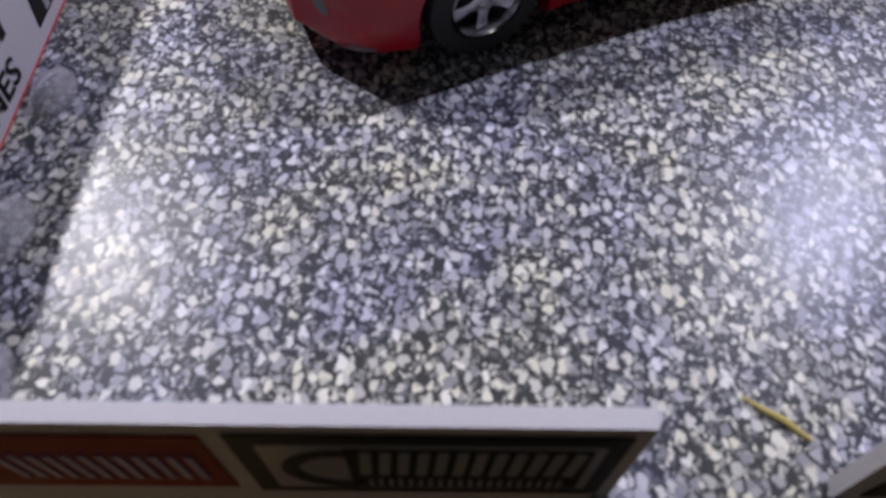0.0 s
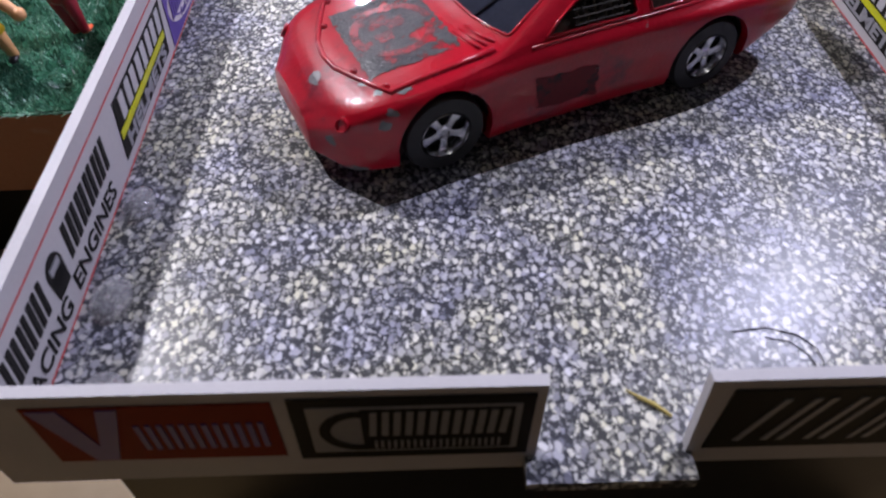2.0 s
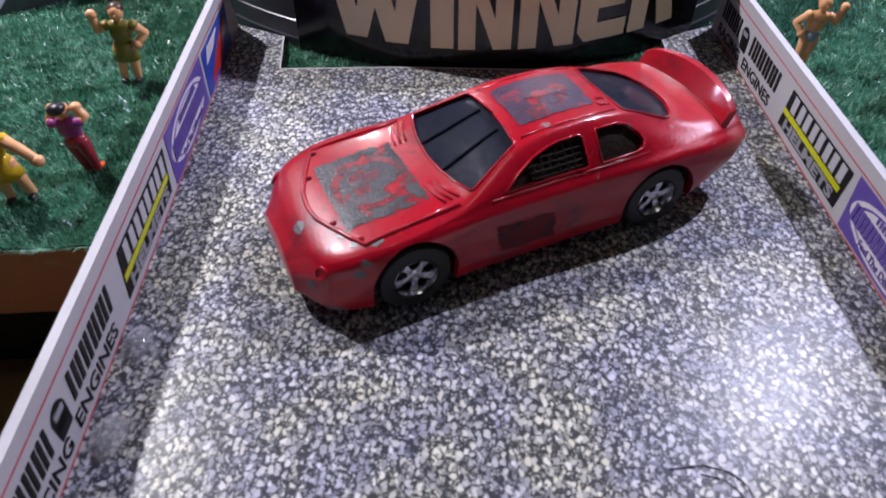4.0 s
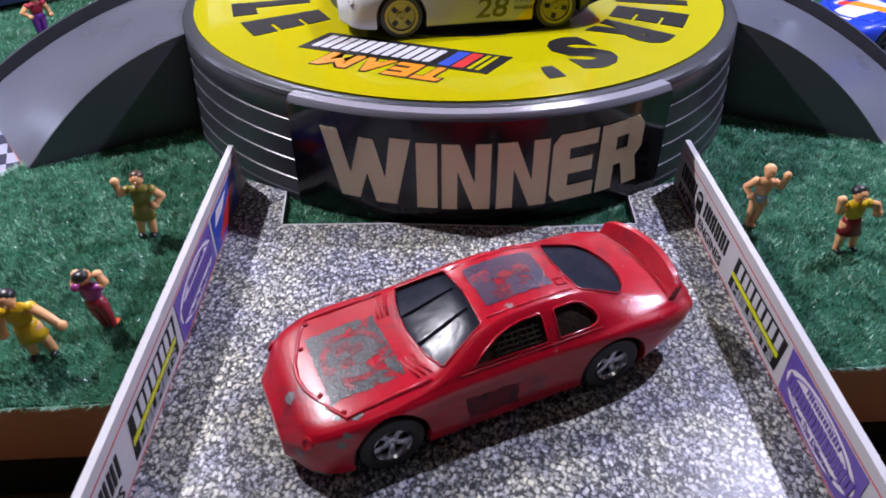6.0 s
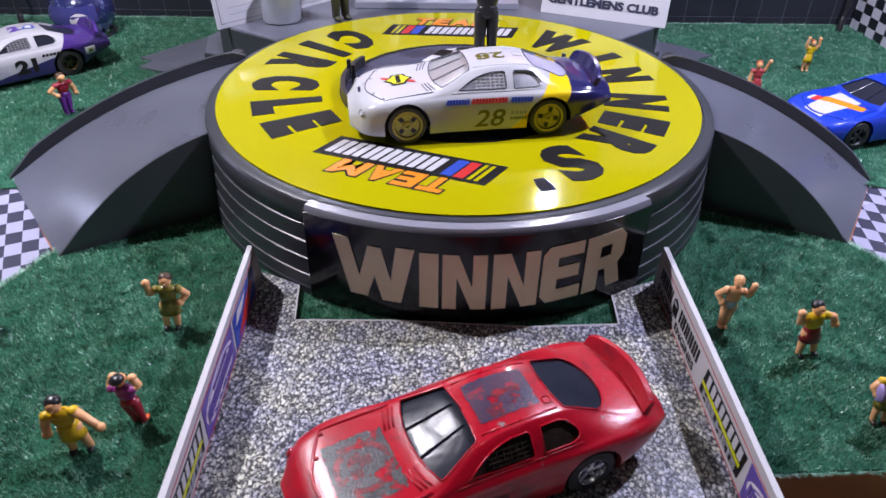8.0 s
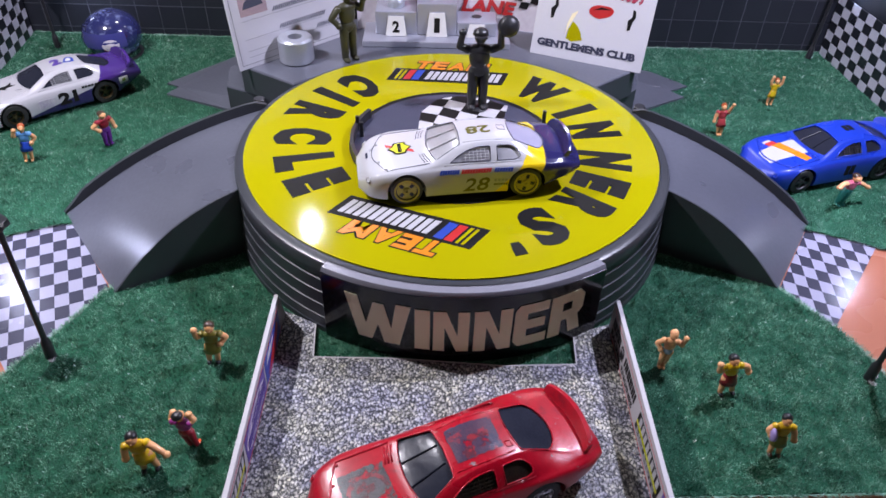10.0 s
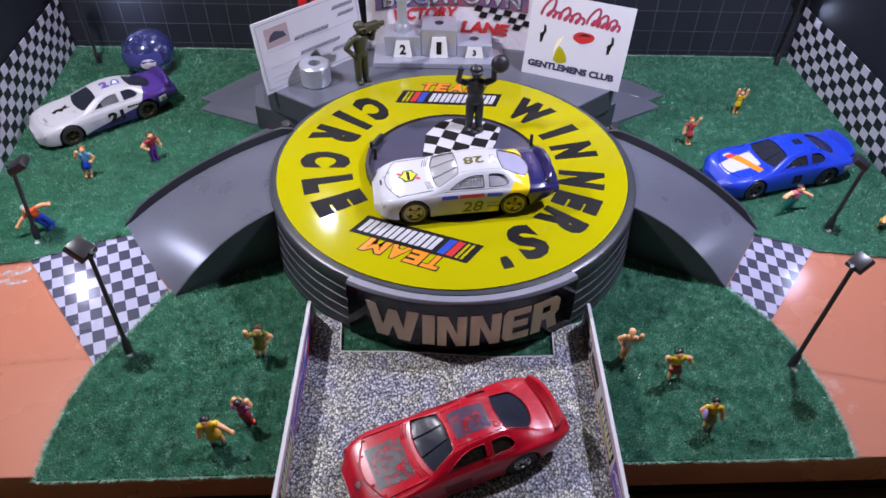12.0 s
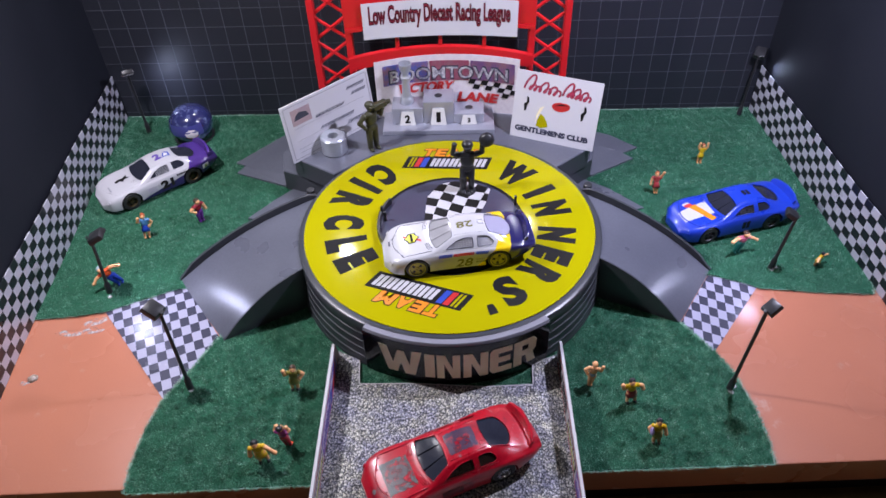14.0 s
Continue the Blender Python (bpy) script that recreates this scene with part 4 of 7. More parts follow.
wing([(72, 50), (72, 78), (82, 80), (89, 74), (101, 66), (120, 46), (84, 36)], [3, 2.4, 2, 2, 1.8, 1.7, 2.4], "low grey plastic foot behind the ramp")
for x, y in ((-81.5, 33.5), (80.5, 34.0)):
    part("rail_stub", lathe([(0, 20), (2.5, 20), (2.5, 29.9), (2.1, 30.3), (0, 30.3)], 14, at=(x, y)), "black", stage, smooth=40)
for a, b in (((98, 109.5), (112, 107)), ((99, 112), (108, 110.6)), ((96, 106.6), (103, 106.2))):
    part("scratch", tube([(a[0], a[1], 2.75), (b[0], b[1], 2.35)], 0.22, 5), "greyink", stage)

# ---- pit box ----
PIT = 2.6
floor_pts = [(-60.2, -63.5), (-59.5, -193.6), (-9.3, -193.6), (-9.4, -198.2), (7, -198.2), (6.9, -193.6), (56.5, -193.6), (56.0, -68), (40.3, -74), (39.6, -87.0), (15.9, -88), (-19, -85.6), (-44.7, -85.5), (-45.8, -71)]
pit_floor = part("pit_floor", prism(floor_pts, 0.95, PIT), "gravel")
structure(pit_floor, "printed grey gravel card floor of the pit box", "floor")
edge = [(40.3, -74), (39.6, -87.0), (15.9, -88), (-19, -85.6), (-44.7, -85.5), (-45.8, -71)]
for (ax, ay), (bx, by) in zip(edge, edge[1:]):
    d = Vector((bx - ax, by - ay)).normalized() * 0.5
    nx, ny = -d.y * 0.9, d.x * 0.9
    part("cut_edge", prism([(ax, ay), (bx, by), (bx + nx, by + ny), (ax + nx, ay + ny)], PIT - 0.5, PIT + 0.06), "foam", pit_floor)
# unseen support added below the overhang; its black stands in for the shadow
structure(part("pit_shadow_support", box(-54, 50, -190, -143.5, -40, 0.94), "black"), "support added under the pit box, black for the shadow there", "support")


def card_wall(name, outline, t0, t1, m, label):
    bm = prism(outline, t0, t1, 0)
    bm.transform(m)
    return tagged(part(name, bm, "foam"), label, "low wall", group="walls of the pit box")


WALL_TOP = 16.3
west_m = frame_of((-57.2, 0, 0), (0, 1, 0), (0.02, 0, 1))     # print plane: x runs to the back, y up
east_m = frame_of((53.2, 0, 0), (0, -1, 0), (-0.01, 0, 1))
south_m = frame_of((0, -195.4, 0), (1, 0, 0), (0, 0, 1))
west = card_wall("pit_wall", [(-193.5, PIT), (-66, PIT), (-71.5, WALL_TOP), (-193.5, WALL_TOP)], -1.3, 0, west_m, "white foam board pit wall with printed panels along its inner face")
east = card_wall("pit_wall", [(70, PIT), (193.5, PIT), (193.5, WALL_TOP), (71.6, WALL_TOP)], -1.3, 0, east_m, "white foam board pit wall with printed panels along its inner face")
gate_w = card_wall("pit_wall", [(-58.9, 0.0), (-8.3, 0.4), (-8.4, 15.9), (-58.9, 16.1)], -1.15, 0, south_m, "white foam board front wall with an orange and a black printed panel")
gate_e = card_wall("pit_wall", [(6.5, 0.4), (55.9, 0.0), (55.9, 16.1), (5.3, 15.8)], -1.15, 0, south_m, "white foam board front wall with a black hatched printed panel")


def printed(name, bm, m, material, parent, label="", lift=0.1):
    bm.transform(m @ Matrix.Translation((0, 0, lift)))
    return part(name, bm, material, parent, label)


def strokes(name, m, parent, x0, x1, y0, y1, n, ink, lift=0.1, slant=0.12, gap=0.16, heavy=0.40):
    """A row of n plain signs, each a pair of upright strokes, in place of a name."""
    row = bmesh.new()
    w = (x1 - x0) / n
    for i in range(n):
        a, b = x0 + w * (i + gap / 2), x0 + w * (i + 1 - gap / 2)
        k = (b - a) * heavy
        bars(a, a + k, y0, y1, 1, 0, slant, bm=row)
        bars(b - k, b, y0, y1, 1, 0, slant, bm=row)
    row.transform(m @ Matrix.Translation((0, 0, lift)))
    pieces(name, row, ink, parent)


def flat_text(txt, x0, x1, y0, y1, bold=0.05, slant=0.0):
    t = tall(lettering(txt, 4, bold, 0.1, x1 - x0), y1 - y0)
    for v in t.verts:
        v.co.x, v.co.y = v.co.x + (x0 + x1) / 2 + slant * v.co.y, v.co.y + (y0 + y1) / 2
    return t


def ads(m, parent, d, more):
    """Printed panels along a side wall; d is where the dark panel begins."""
    strokes("bold_stroke", m, parent, d - 38.0, d - 27.4, 7.8, 12.0, 4, "ink", gap=0.16, heavy=0.36)
    badge_ = lathe([(0, -0.05), (1.9, -0.05), (1.9, 0.05), (0, 0.05)], 16, at=(d - 24.0, 10.0))
    prism([(d - 25.6, 6.8), (d - 22.4, 6.8), (d - 22.2, 9.4), (d - 25.8, 9.4)], -0.05, 0.05, bm=badge_)
    mark = printed("round_mark", badge_, m, "ink", parent)
    printed("mark_visor", rect(d - 25.2, d - 22.8, 10.0, 10.9), m, "greyink", mark, lift=0.2)
    strokes("bold_stroke", m, parent, d - 20.8, d - 5.4, 7.8, 12.0, 5, "ink", gap=0.16, heavy=0.36)
    printed("lettering", flat_text("RACING", d - 38.0, d - 24.4, 4.0, 6.4, 0.03), m, "ink", parent)
    printed("lettering", flat_text("ENGINES", d - 22.0, d - 6.6, 4.0, 6.4, 0.03), m, "ink", parent)
    p = printed("dark_panel", prism([(d - 0.8, 4.4), (d + 24.0, 4.4), (d + 25.2, 12.3), (d + 0.6, 12.3)], -0.05, 0.05), m, "ink", parent)
    strokes("pale_stroke", m, p, d + 1.6, d + 23.8, 8.7, 12.0, 4, "white", 0.2, 0.1, 0.16, 0.38)
    printed("yellow_stripe", prism([(d - 0.2, 7.2), (d + 23.6, 7.2), (d + 23.8, 8.3), (d, 8.3)], -0.05, 0.05), m, "greenink", p, lift=0.2)
    printed("lettering", flat_text("HELMETS", d + 1.4, d + 22.6, 4.7, 6.9, 0.16, 0.1), m, "greyink", p, lift=0.2)
    u = d + 27.0
    p = printed("purple_panel", rect(u, u + 26.5, 3.3, 13.3), m, "purple", parent)
    for squash, ink, lift in ((1.0, "palepaper", 0.16), (0.88, "purple", 0.2), (0.82, "palepaper", 0.24)):
        ov = lathe([(0, -0.02), (1, -0.02), (1, 0.02), (0, 0.02)], 32)
        for v in ov.verts:
            v.co = Vector((u + 13.2 + v.co.x * 12.2 * squash, 8.3 + v.co.y * 4.5 * squash, v.co.z))
        printed("pale_oval" if ink != "purple" else "oval_line", ov, m, ink, p, lift=lift)
    strokes("purple_stroke", m, p, u + 1.8, u + 24.8, 6.7, 9.9, 10, "purple", 0.34, 0.1, 0.12, 0.44)
    strokes("small_stroke", m, p, u + 7.6, u + 19.6, 10.5, 11.7, 7, "purple", 0.34, 0.1, 0.2, 0.34)
    printed("lettering", flat_text("Feel The Difference", u + 6.4, u + 20.8, 4.8, 6.1, 0.02), m, "purple", p, lift=0.34)
    if more:
        u += 28
        p = printed("blue_panel", rect(u, u + 22.5, 3.3, 12.9), m, "blueink", parent)
        printed("red_shape", prism([(u + 3, 4.6), (u + 12, 4.2), (u + 20, 9), (u + 19, 11.6), (u + 10, 8.4)], -0.05, 0.05), m, "redink", p, lift=0.2)
        printed("pale_shape", prism([(u + 2, 9.4), (u + 8, 9.8), (u + 13, 12.0), (u + 4, 12.2)], -0.05, 0.05), m, "palepaper", p, lift=0.2)


ads(west_m, west, -152.8, True)
ads(east_m, east, 112.4, False)
for m_, par, a, b in ((west_m, west, -193, -72), (east_m, east, 74, 193)):
    printed("red_line", rect(a, b, 13.78, 13.92), m_, "redink", par)
    printed("red_line", rect(a, b, 2.78, 2.92), m_, "redink", par)
p = printed("orange_panel", rect(-52.4, -31.7, 4.6, 14.4), south_m, "orangeprint", gate_w)
printed("dark_wedge", prism([(-52.0, 14.0), (-49.4, 14.0), (-47.9, 7.6), (-46.2, 14.0), (-44.4, 14.0), (-47.0, 4.9), (-49.0, 4.9)], -0.05, 0.05), south_m, "purple", p, lift=0.2)
strokes("purple_stroke", south_m, p, -44.2, -32.6, 6.8, 11.2, 6, "purple", 0.2, 0.0, 0.25, 0.34)
p = printed("black_panel", rect(-30.4, -9.3, 3.8, 14.8), south_m, "ink", gate_w)
printed("pale_panel", rect(-29.0, -10.4, 5.2, 13.4), south_m, "greyink", p, lift=0.18)
printed("dark_field", rect(-24.4, -11.0, 5.6, 13.0), south_m, "ink", p, lift=0.24)
printed("curved_mark", lathe([(2.6, -0.02), (3.6, -0.02), (3.6, 0.02), (2.6, 0.02), (2.6, -0.02)], 16, 70, 290, at=(-24.6, 9.2)), south_m, "ink", p, lift=0.3)
strokes("pale_stroke", south_m, p, -24.0, -11.4, 8.4, 12.6, 6, "greyink", 0.3, 0.06, 0.2, 0.36)
strokes("small_stroke", south_m, p, -23.6, -11.8, 6.0, 7.4, 10, "greyink", 0.3, 0.0, 0.3, 0.3)
p = printed("black_panel", rect(7.6, 36.0, 3.6, 14.4), south_m, "ink", gate_e)
strokes("pale_stroke", south_m, p, 9.6, 34.2, 5.2, 12.8, 6, "greyink", 0.2, 0.32, 0.2, 0.2)
printed("blue_panel", rect(38.0, 54, 4.0, 14.4), south_m, "purple", gate_e)

# lumps of clear glue along the walls
gl = random.Random(11)
for x, y, s in ((-51.6, -189.0, 3.0), (-53.9, -175.5, 2.5), (-54.4, -160.5, 2.3), (-55.8, -150, 0.8), (-55.6, -136, 1.1), (-56.0, -112, 0.9), (51.6, -141, 1.0), (51.6, -150, 1.1), (51.8, -120, 0.9), (51.2, -175, 1.4), (40, -191.6, 2.0)):
    b = ball((0, 0, 0), (s * 0.9, s * 1.35, s * 0.75), u=16, v=10)
    for v in b.verts:
        v.co *= 1 + gl.uniform(-0.08, 0.08)
        v.co.z = max(v.co.z, -0.1)
    ob = part("glue_lump", b, "glue", smooth=True)
    ob.matrix_world = place(x, y, PIT + 0.1)
    tagged(ob, "clear hardened lump of glue at the foot of the pit wall", "glue", group="glue lumps")
for bend in (((15.0, -181.7), (18.8, -181.2), (22.1, -182.3), (23.6, -184.2), (23.7, -186.2), (22.7, -187.6)), ((18.4, -182.5), (20.8, -183.1), (22.4, -184.9), (22.9, -187.1))):
    strand = [Vector((*p, PIT + 0.15)) for p in bend]
    tagged(part("hair_strand", tube(strand, 0.07, 5), "hair"), "thin dark curled hair lying on the gravel print", "hair", group="hairs on the gravel print")
tagged(part("straw_fibre", tube([(1.9, -188.6, PIT + 0.2), (3.1, -189.6, PIT + 0.35), (4.4, -190.3, PIT + 0.2), (5.9, -191.7, PIT + 0.25)], [0.10, 0.2, 0.26, 0.14], 6), "straw"), "short yellow straw fibre on the gravel print", "fibre")


# ---- die-cast racing cars ----
def curve(keys, x):
    """Value at x through (x, value) keys in falling x."""
    xs, ys = [k[0] for k in keys][::-1], [k[1] for k in keys][::-1]
    return float(np.interp(x, xs, ys))


def soft_curve(keys, x, r=1.9):
    return sum(curve(keys, x + r * d) for d in (-1, -0.75, -0.5, -0.25, 0, 0.25, 0.5, 0.75, 1)) / 9


SHAPE = dict(
    top=[(37.6, 7.4), (37.0, 9.0), (36.0, 10.1), (34, 11.2), (30, 12.5), (26, 13.1), (20, 13.8), (14.2, 14.4), (11.6, 15.4), (3.4, 19.1), (-2, 20.0), (-9, 20.2),
         (-15.5, 19.3), (-20, 17.7), (-24.5, 15.8), (-28, 14.7), (-33, 14.3), (-37, 13.6), (-39.4, 12.2)],
    roof=[(37.6, 4.0), (36.0, 7.8), (34, 10.2), (30, 11.7), (26, 12.2), (20, 12.2), (14, 12.0), (11.6, 11.4), (3.4, 8.8), (-2, 8.5), (-9, 8.4), (-15.9, 8.0), (-20, 8.3),
          (-24.5, 8.7), (-28, 10.4), (-33, 11.0), (-39.4, 8.0)],
    roof_z=[(37.6, 7.0), (36.0, 9.6), (34, 11.0), (30, 12.2), (26, 12.9), (20, 13.4), (14, 13.9), (11.6, 14.8), (3.4, 18.3), (-2, 19.1), (-9, 19.2), (-15.9, 18.4), (-20, 16.7),
            (-24.5, 14.9), (-28, 14.1), (-33, 13.8), (-39.4, 11.6)],
    belt=[(37.6, 5.2), (36.0, 9.5), (34, 11.9), (30, 13.1), (26, 13.8), (20, 13.7), (14, 13.1), (7, 12.8), (-7, 12.7), (-17, 13.0), (-24.5, 13.2), (-33, 12.4), (-39.4, 9.2)],
    belt_z=[(37.6, 6.7), (36.0, 9.0), (34, 10.4), (30, 11.8), (26, 12.4), (20, 12.9), (14, 13.2), (7, 13.8), (-7, 14.0), (-17, 14.0), (-24.5, 13.7), (-33, 13.1), (-39.4, 10.8)],
    half=[(37.6, 6.0), (37.0, 8.8), (36.0, 10.9), (34, 13.2), (30, 14.6), (26, 15.1), (20, 15.0), (12, 14.5), (-8, 14.5), (-20, 15.2), (-28, 15.0), (-33, 14.1), (-37, 12.7), (-39.4, 10.6)],
    shoulder=[(37.6, 6.0), (36.0, 8.0), (34, 9.2), (30, 10.5), (26, 11.2), (20, 11.5), (10, 11.6), (-8, 11.8), (-20, 12.4), (-28, 12.4), (-33, 11.9), (-39.4, 9.8)],
    low=[(37.6, 3.4), (36.4, 2.6), (34, 2.4), (28, 2.3), (-24, 2.4), (-27, 4.6), (-32, 6.4), (-37, 7.6), (-39.4, 8.3)])
WHEEL_X, WHEEL_R = (22.0, -19.6), 5.65
SECTIONS = {}


def section(x):
    """Half outline of the body at x as dense (y, z) points, from the keel over the side to the middle of the top."""
    key = round(x, 3)
    if key not in SECTIONS:
        zt, r, zr, b, zb_, w, zs, zb = (soft_curve(SHAPE[k], x) for k in ("top", "roof", "roof_z", "belt", "belt_z", "half", "shoulder", "low"))
        s = [(0, zb), (w * 0.80, zb), (w * 0.945, zb + 0.2), (w * 0.985, zb + (zs - zb) * 0.16), (w, zb + (zs - zb) * 0.55), (w * 0.993, zb + (zs - zb) * 0.86),
             (max(w * 0.955, b + 0.2), zs + (zb_ - zs) * 0.40), (b, zb_), (b + (r - b) * 0.5 + 0.25, zb_ + (zr - zb_) * 0.52), (r, zr),
             (r * 0.85, zr + (zt - zr) * 0.52), (r * 0.45, zr + (zt - zr) * 0.90), (0, zt)]
        out = []
        for i in range(12):
            p = [np.array(s[min(max(k, 0), 12)]) for k in (i - 1, i, i + 1, i + 2)]
            for f in (0, 0.2, 0.4, 0.6, 0.8):
                q = 0.5 * (2 * p[1] + (p[2] - p[0]) * f + (2 * p[0] - 5 * p[1] + 4 * p[2] - p[3]) * f * f + (3 * p[1] - p[0] - 3 * p[2] + p[3]) * f ** 3)
                out.append((max(float(q[0]), 0.0), float(q[1])))
        SECTIONS[key] = out + [s[12]]
    return SECTIONS[key]


def from_top(x, y):
    """The point of the body above (x, y)."""
    s = section(x)[30:][::-1]
    return Vector((x, y, float(np.interp(abs(y), np.maximum.accumulate([p[0] for p in s]), [p[1] for p in s]))))


def from_side(side):
    def at(x, z):
        s = section(x)[8:50]
        return Vector((x, side * float(np.interp(z, np.maximum.accumulate([p[1] for p in s]), [p[0] for p in s])), z))
    return at


def skin_normal(at, a, b):
    n = (at(a + 0.3, b) - at(a - 0.3, b)).cross(at(a, b + 0.3) - at(a, b - 0.3)).normalized()
    p = at(a, b)
    return n if n.dot(p - Vector((p.x * 0.8, 0, 7))) > 0 else -n


def on_skin(at, a, b, lift=0.0):
    return at(a, b) + skin_normal(at, a, b) * lift


def cut_out(bm, poly, axes, keep, depth, inward=None):
    """Cuts the outline poly, seen along the axis left over, out of the shell; gives back the pieces cut out as a sunk pane."""
    i, j = axes
    for p, q in zip(poly, poly[1:] + poly[:1]):
        no, co = [0, 0, 0], [0, 0, 0]
        no[i], no[j] = p[1] - q[1], q[0] - p[0]
        co[i], co[j] = p
        lo, hi = (min(p[0], q[0]) - 0.05, min(p[1], q[1]) - 0.05), (max(p[0], q[0]) + 0.05, max(p[1], q[1]) + 0.05)
        near = []
        for f in bm.faces:
            if keep(f.calc_center_median()):
                aa, bb = [v.co[i] for v in f.verts], [v.co[j] for v in f.verts]
                if max(aa) > lo[0] and min(aa) < hi[0] and max(bb) > lo[1] and min(bb) < hi[1]:
                    near.append(f)
        if near:
            geom = set(near) | {e for f in near for e in f.edges} | {v for f in near for v in f.verts}
            bmesh.ops.bisect_plane(bm, geom=list(geom), dist=1e-4, plane_co=co, plane_no=no)
    gone = set()
    for f in bm.faces:
        c = f.calc_center_median()
        if keep(c) and inside((c[i], c[j]), poly):
            gone.add(f)
    bm.normal_update()
    nrm = {v: v.normal.copy() for f in gone for v in f.verts}
    pane, ids = bmesh.new(), {}
    for v, n in nrm.items():
        ids[v] = pane.verts.new(v.co - n * depth * 0.7)
    for f in gone:
        pane.faces.new([ids[v] for v in f.verts])
    rim = {e for f in gone for e in f.edges if any(g not in gone for g in e.link_faces)}
    inner = {v: bm.verts.new(v.co - (inward(v.co) if inward else nrm[v] * depth)) for e in rim for v in e.verts}
    for e in rim:
        a, b = e.verts
        bm.faces.new((a, b, inner[b], inner[a]))
    bmesh.ops.delete(bm, geom=list(gone), context="FACES")
    return pane


def both(points):
    """Mirrors an open outline of (x, y) across the middle line and closes it."""
    return points + [(x, -y) for x, y in points[::-1] if abs(y) > 1e-6]


WINDSCREEN = both([(2.7, 0.0), (2.9, 4.0), (3.2, 7.3), (3.6, 7.7), (11.2, 10.5), (11.7, 10.3), (12.7, 7.4), (13.4, 4.0), (13.7, 0.0)])
REAR_WINDOW = both([(-14.9, 0.0), (-15.1, 3.5), (-15.8, 6.6), (-16.4, 6.95), (-20.0, 7.4), (-23.6, 7.9), (-24.8, 7.5), (-26.4, 5.8), (-27.6, 3.0), (-28.0, 0.0)])
SIDE_WINDOW = [(6.9, 14.6), (4.4, 16.1), (1.7, 17.35), (-1.0, 18.1), (-3.0, 18.4), (-6.4, 18.45), (-6.9, 18.1), (-6.9, 14.9), (-6.5, 14.5)]
QUARTER_WINDOW = [(-9.2, 14.7), (-9.2, 18.2), (-9.5, 18.5), (-13.4, 18.2), (-15.2, 17.7), (-16.9, 16.4), (-17.3, 15.6), (-16.9, 15.0), (-15.4, 14.6), (-9.4, 14.5)]


def car_shell():
    """The cast body with its window openings and wheel arches, and the panes that fill the openings."""
    bm = bmesh.new()
    xs = [37.9, 37.85, 37.7, 37.5, 37.2, 36.9, 36.5] + [35.8 - 0.8 * i for i in range(91)] + [-37.0, -37.6, -38.2, -38.7, -39.1, -39.4]
    rings = []
    for x in xs:
        s = section(x)
        rings.append([bm.verts.new((x, y, z)) for y, z in s] + [bm.verts.new((x, -y, z)) for y, z in s[1:-1][::-1]])
    n = len(rings[0])
    for a, b in zip(rings, rings[1:]):
        for k in range(n):
            bm.faces.new((a[k], a[(k + 1) % n], b[(k + 1) % n], b[k]))
    bm.faces.new(rings[0])
    bm.faces.new(rings[-1][::-1])
    bmesh.ops.remove_doubles(bm, verts=bm.verts[:], dist=0.004)
    bmesh.ops.recalc_face_normals(bm, faces=bm.faces[:])
    panes = dict(windscreen=cut_out(bm, WINDSCREEN, (0, 1), lambda c: c.z > 13.4 and 0 < c.x < 16, 0.8),
                 rear_window=cut_out(bm, REAR_WINDOW, (0, 1), lambda c: c.z > 13.2 and -30 < c.x < -12, 0.7))
    for s in (1, -1):
        panes["side_window", s] = cut_out(bm, SIDE_WINDOW, (0, 2), lambda c: c.z > 13.6 and c.y * s > 6 and -9 < c.x < 9, 1.0)
        panes["quarter_window", s] = cut_out(bm, QUARTER_WINDOW, (0, 2), lambda c: c.z > 13.6 and c.y * s > 6 and -19 < c.x < -7, 1.0)
        for xw in WHEEL_X:
            r = WHEEL_R + 0.95
            arch = [(xw + r * math.cos(radians(a)), WHEEL_R + r * math.sin(radians(a))) for a in range(-10, 191, 10)] + [(xw - r, -1.0), (xw + r, -1.0)]
            cut_out(bm, arch, (0, 2), lambda c: c.z < 13 and c.y * s > 8.6 and abs(c.x - xw) < 9, 1.0, lambda co: Vector((0, 1.3 * s, 0))).free()
    return bm, panes


def skin_patch(at, quad, lift=0.12, nx=8, nv=8, rag=0.0, rnd=None, bow=(0, 0)):
    """A thin piece lying on the body between four corners, in the two coordinates of at."""
    bm = bmesh.new()
    grid = []
    for i in range(nx + 1):
        row = []
        for j in range(nv + 1):
            s, t = i / nx, j / nv
            edge = i in (0, nx) or j in (0, nv)
            a, b = ((quad[0][k] * (1 - s) + quad[1][k] * s) * (1 - t) + (quad[3][k] * (1 - s) + quad[2][k] * s) * t for k in (0, 1))
            a += ((1 - t) * bow[0] + t * bow[1]) * (1 - (2 * s - 1) ** 2)
            if edge and rag:
                a, b = a + rnd.uniform(-rag, rag), b + rnd.uniform(-rag, rag)
            row.append(bm.verts.new(on_skin(at, a, b, lift if not edge or rag else -0.1)))
        grid.append(row)
    for a, b in zip(grid, grid[1:]):
        for j in range(nv):
            bm.faces.new((a[j], a[j + 1], b[j + 1], b[j]))
    bmesh.ops.recalc_face_normals(bm, faces=bm.faces[:])
    if sum(f.normal.dot(f.calc_center_median() - Vector((f.calc_center_median().x, 0, 6))) for f in bm.faces) < 0:
        bmesh.ops.reverse_faces(bm, faces=bm.faces[:])
    return bm


def ridge(at, points, r=0.32, n=6, lift=0.05):
    """A raised line along points of the body."""
    return tube([on_skin(at, a, b, lift) for a, b in points], r, n)


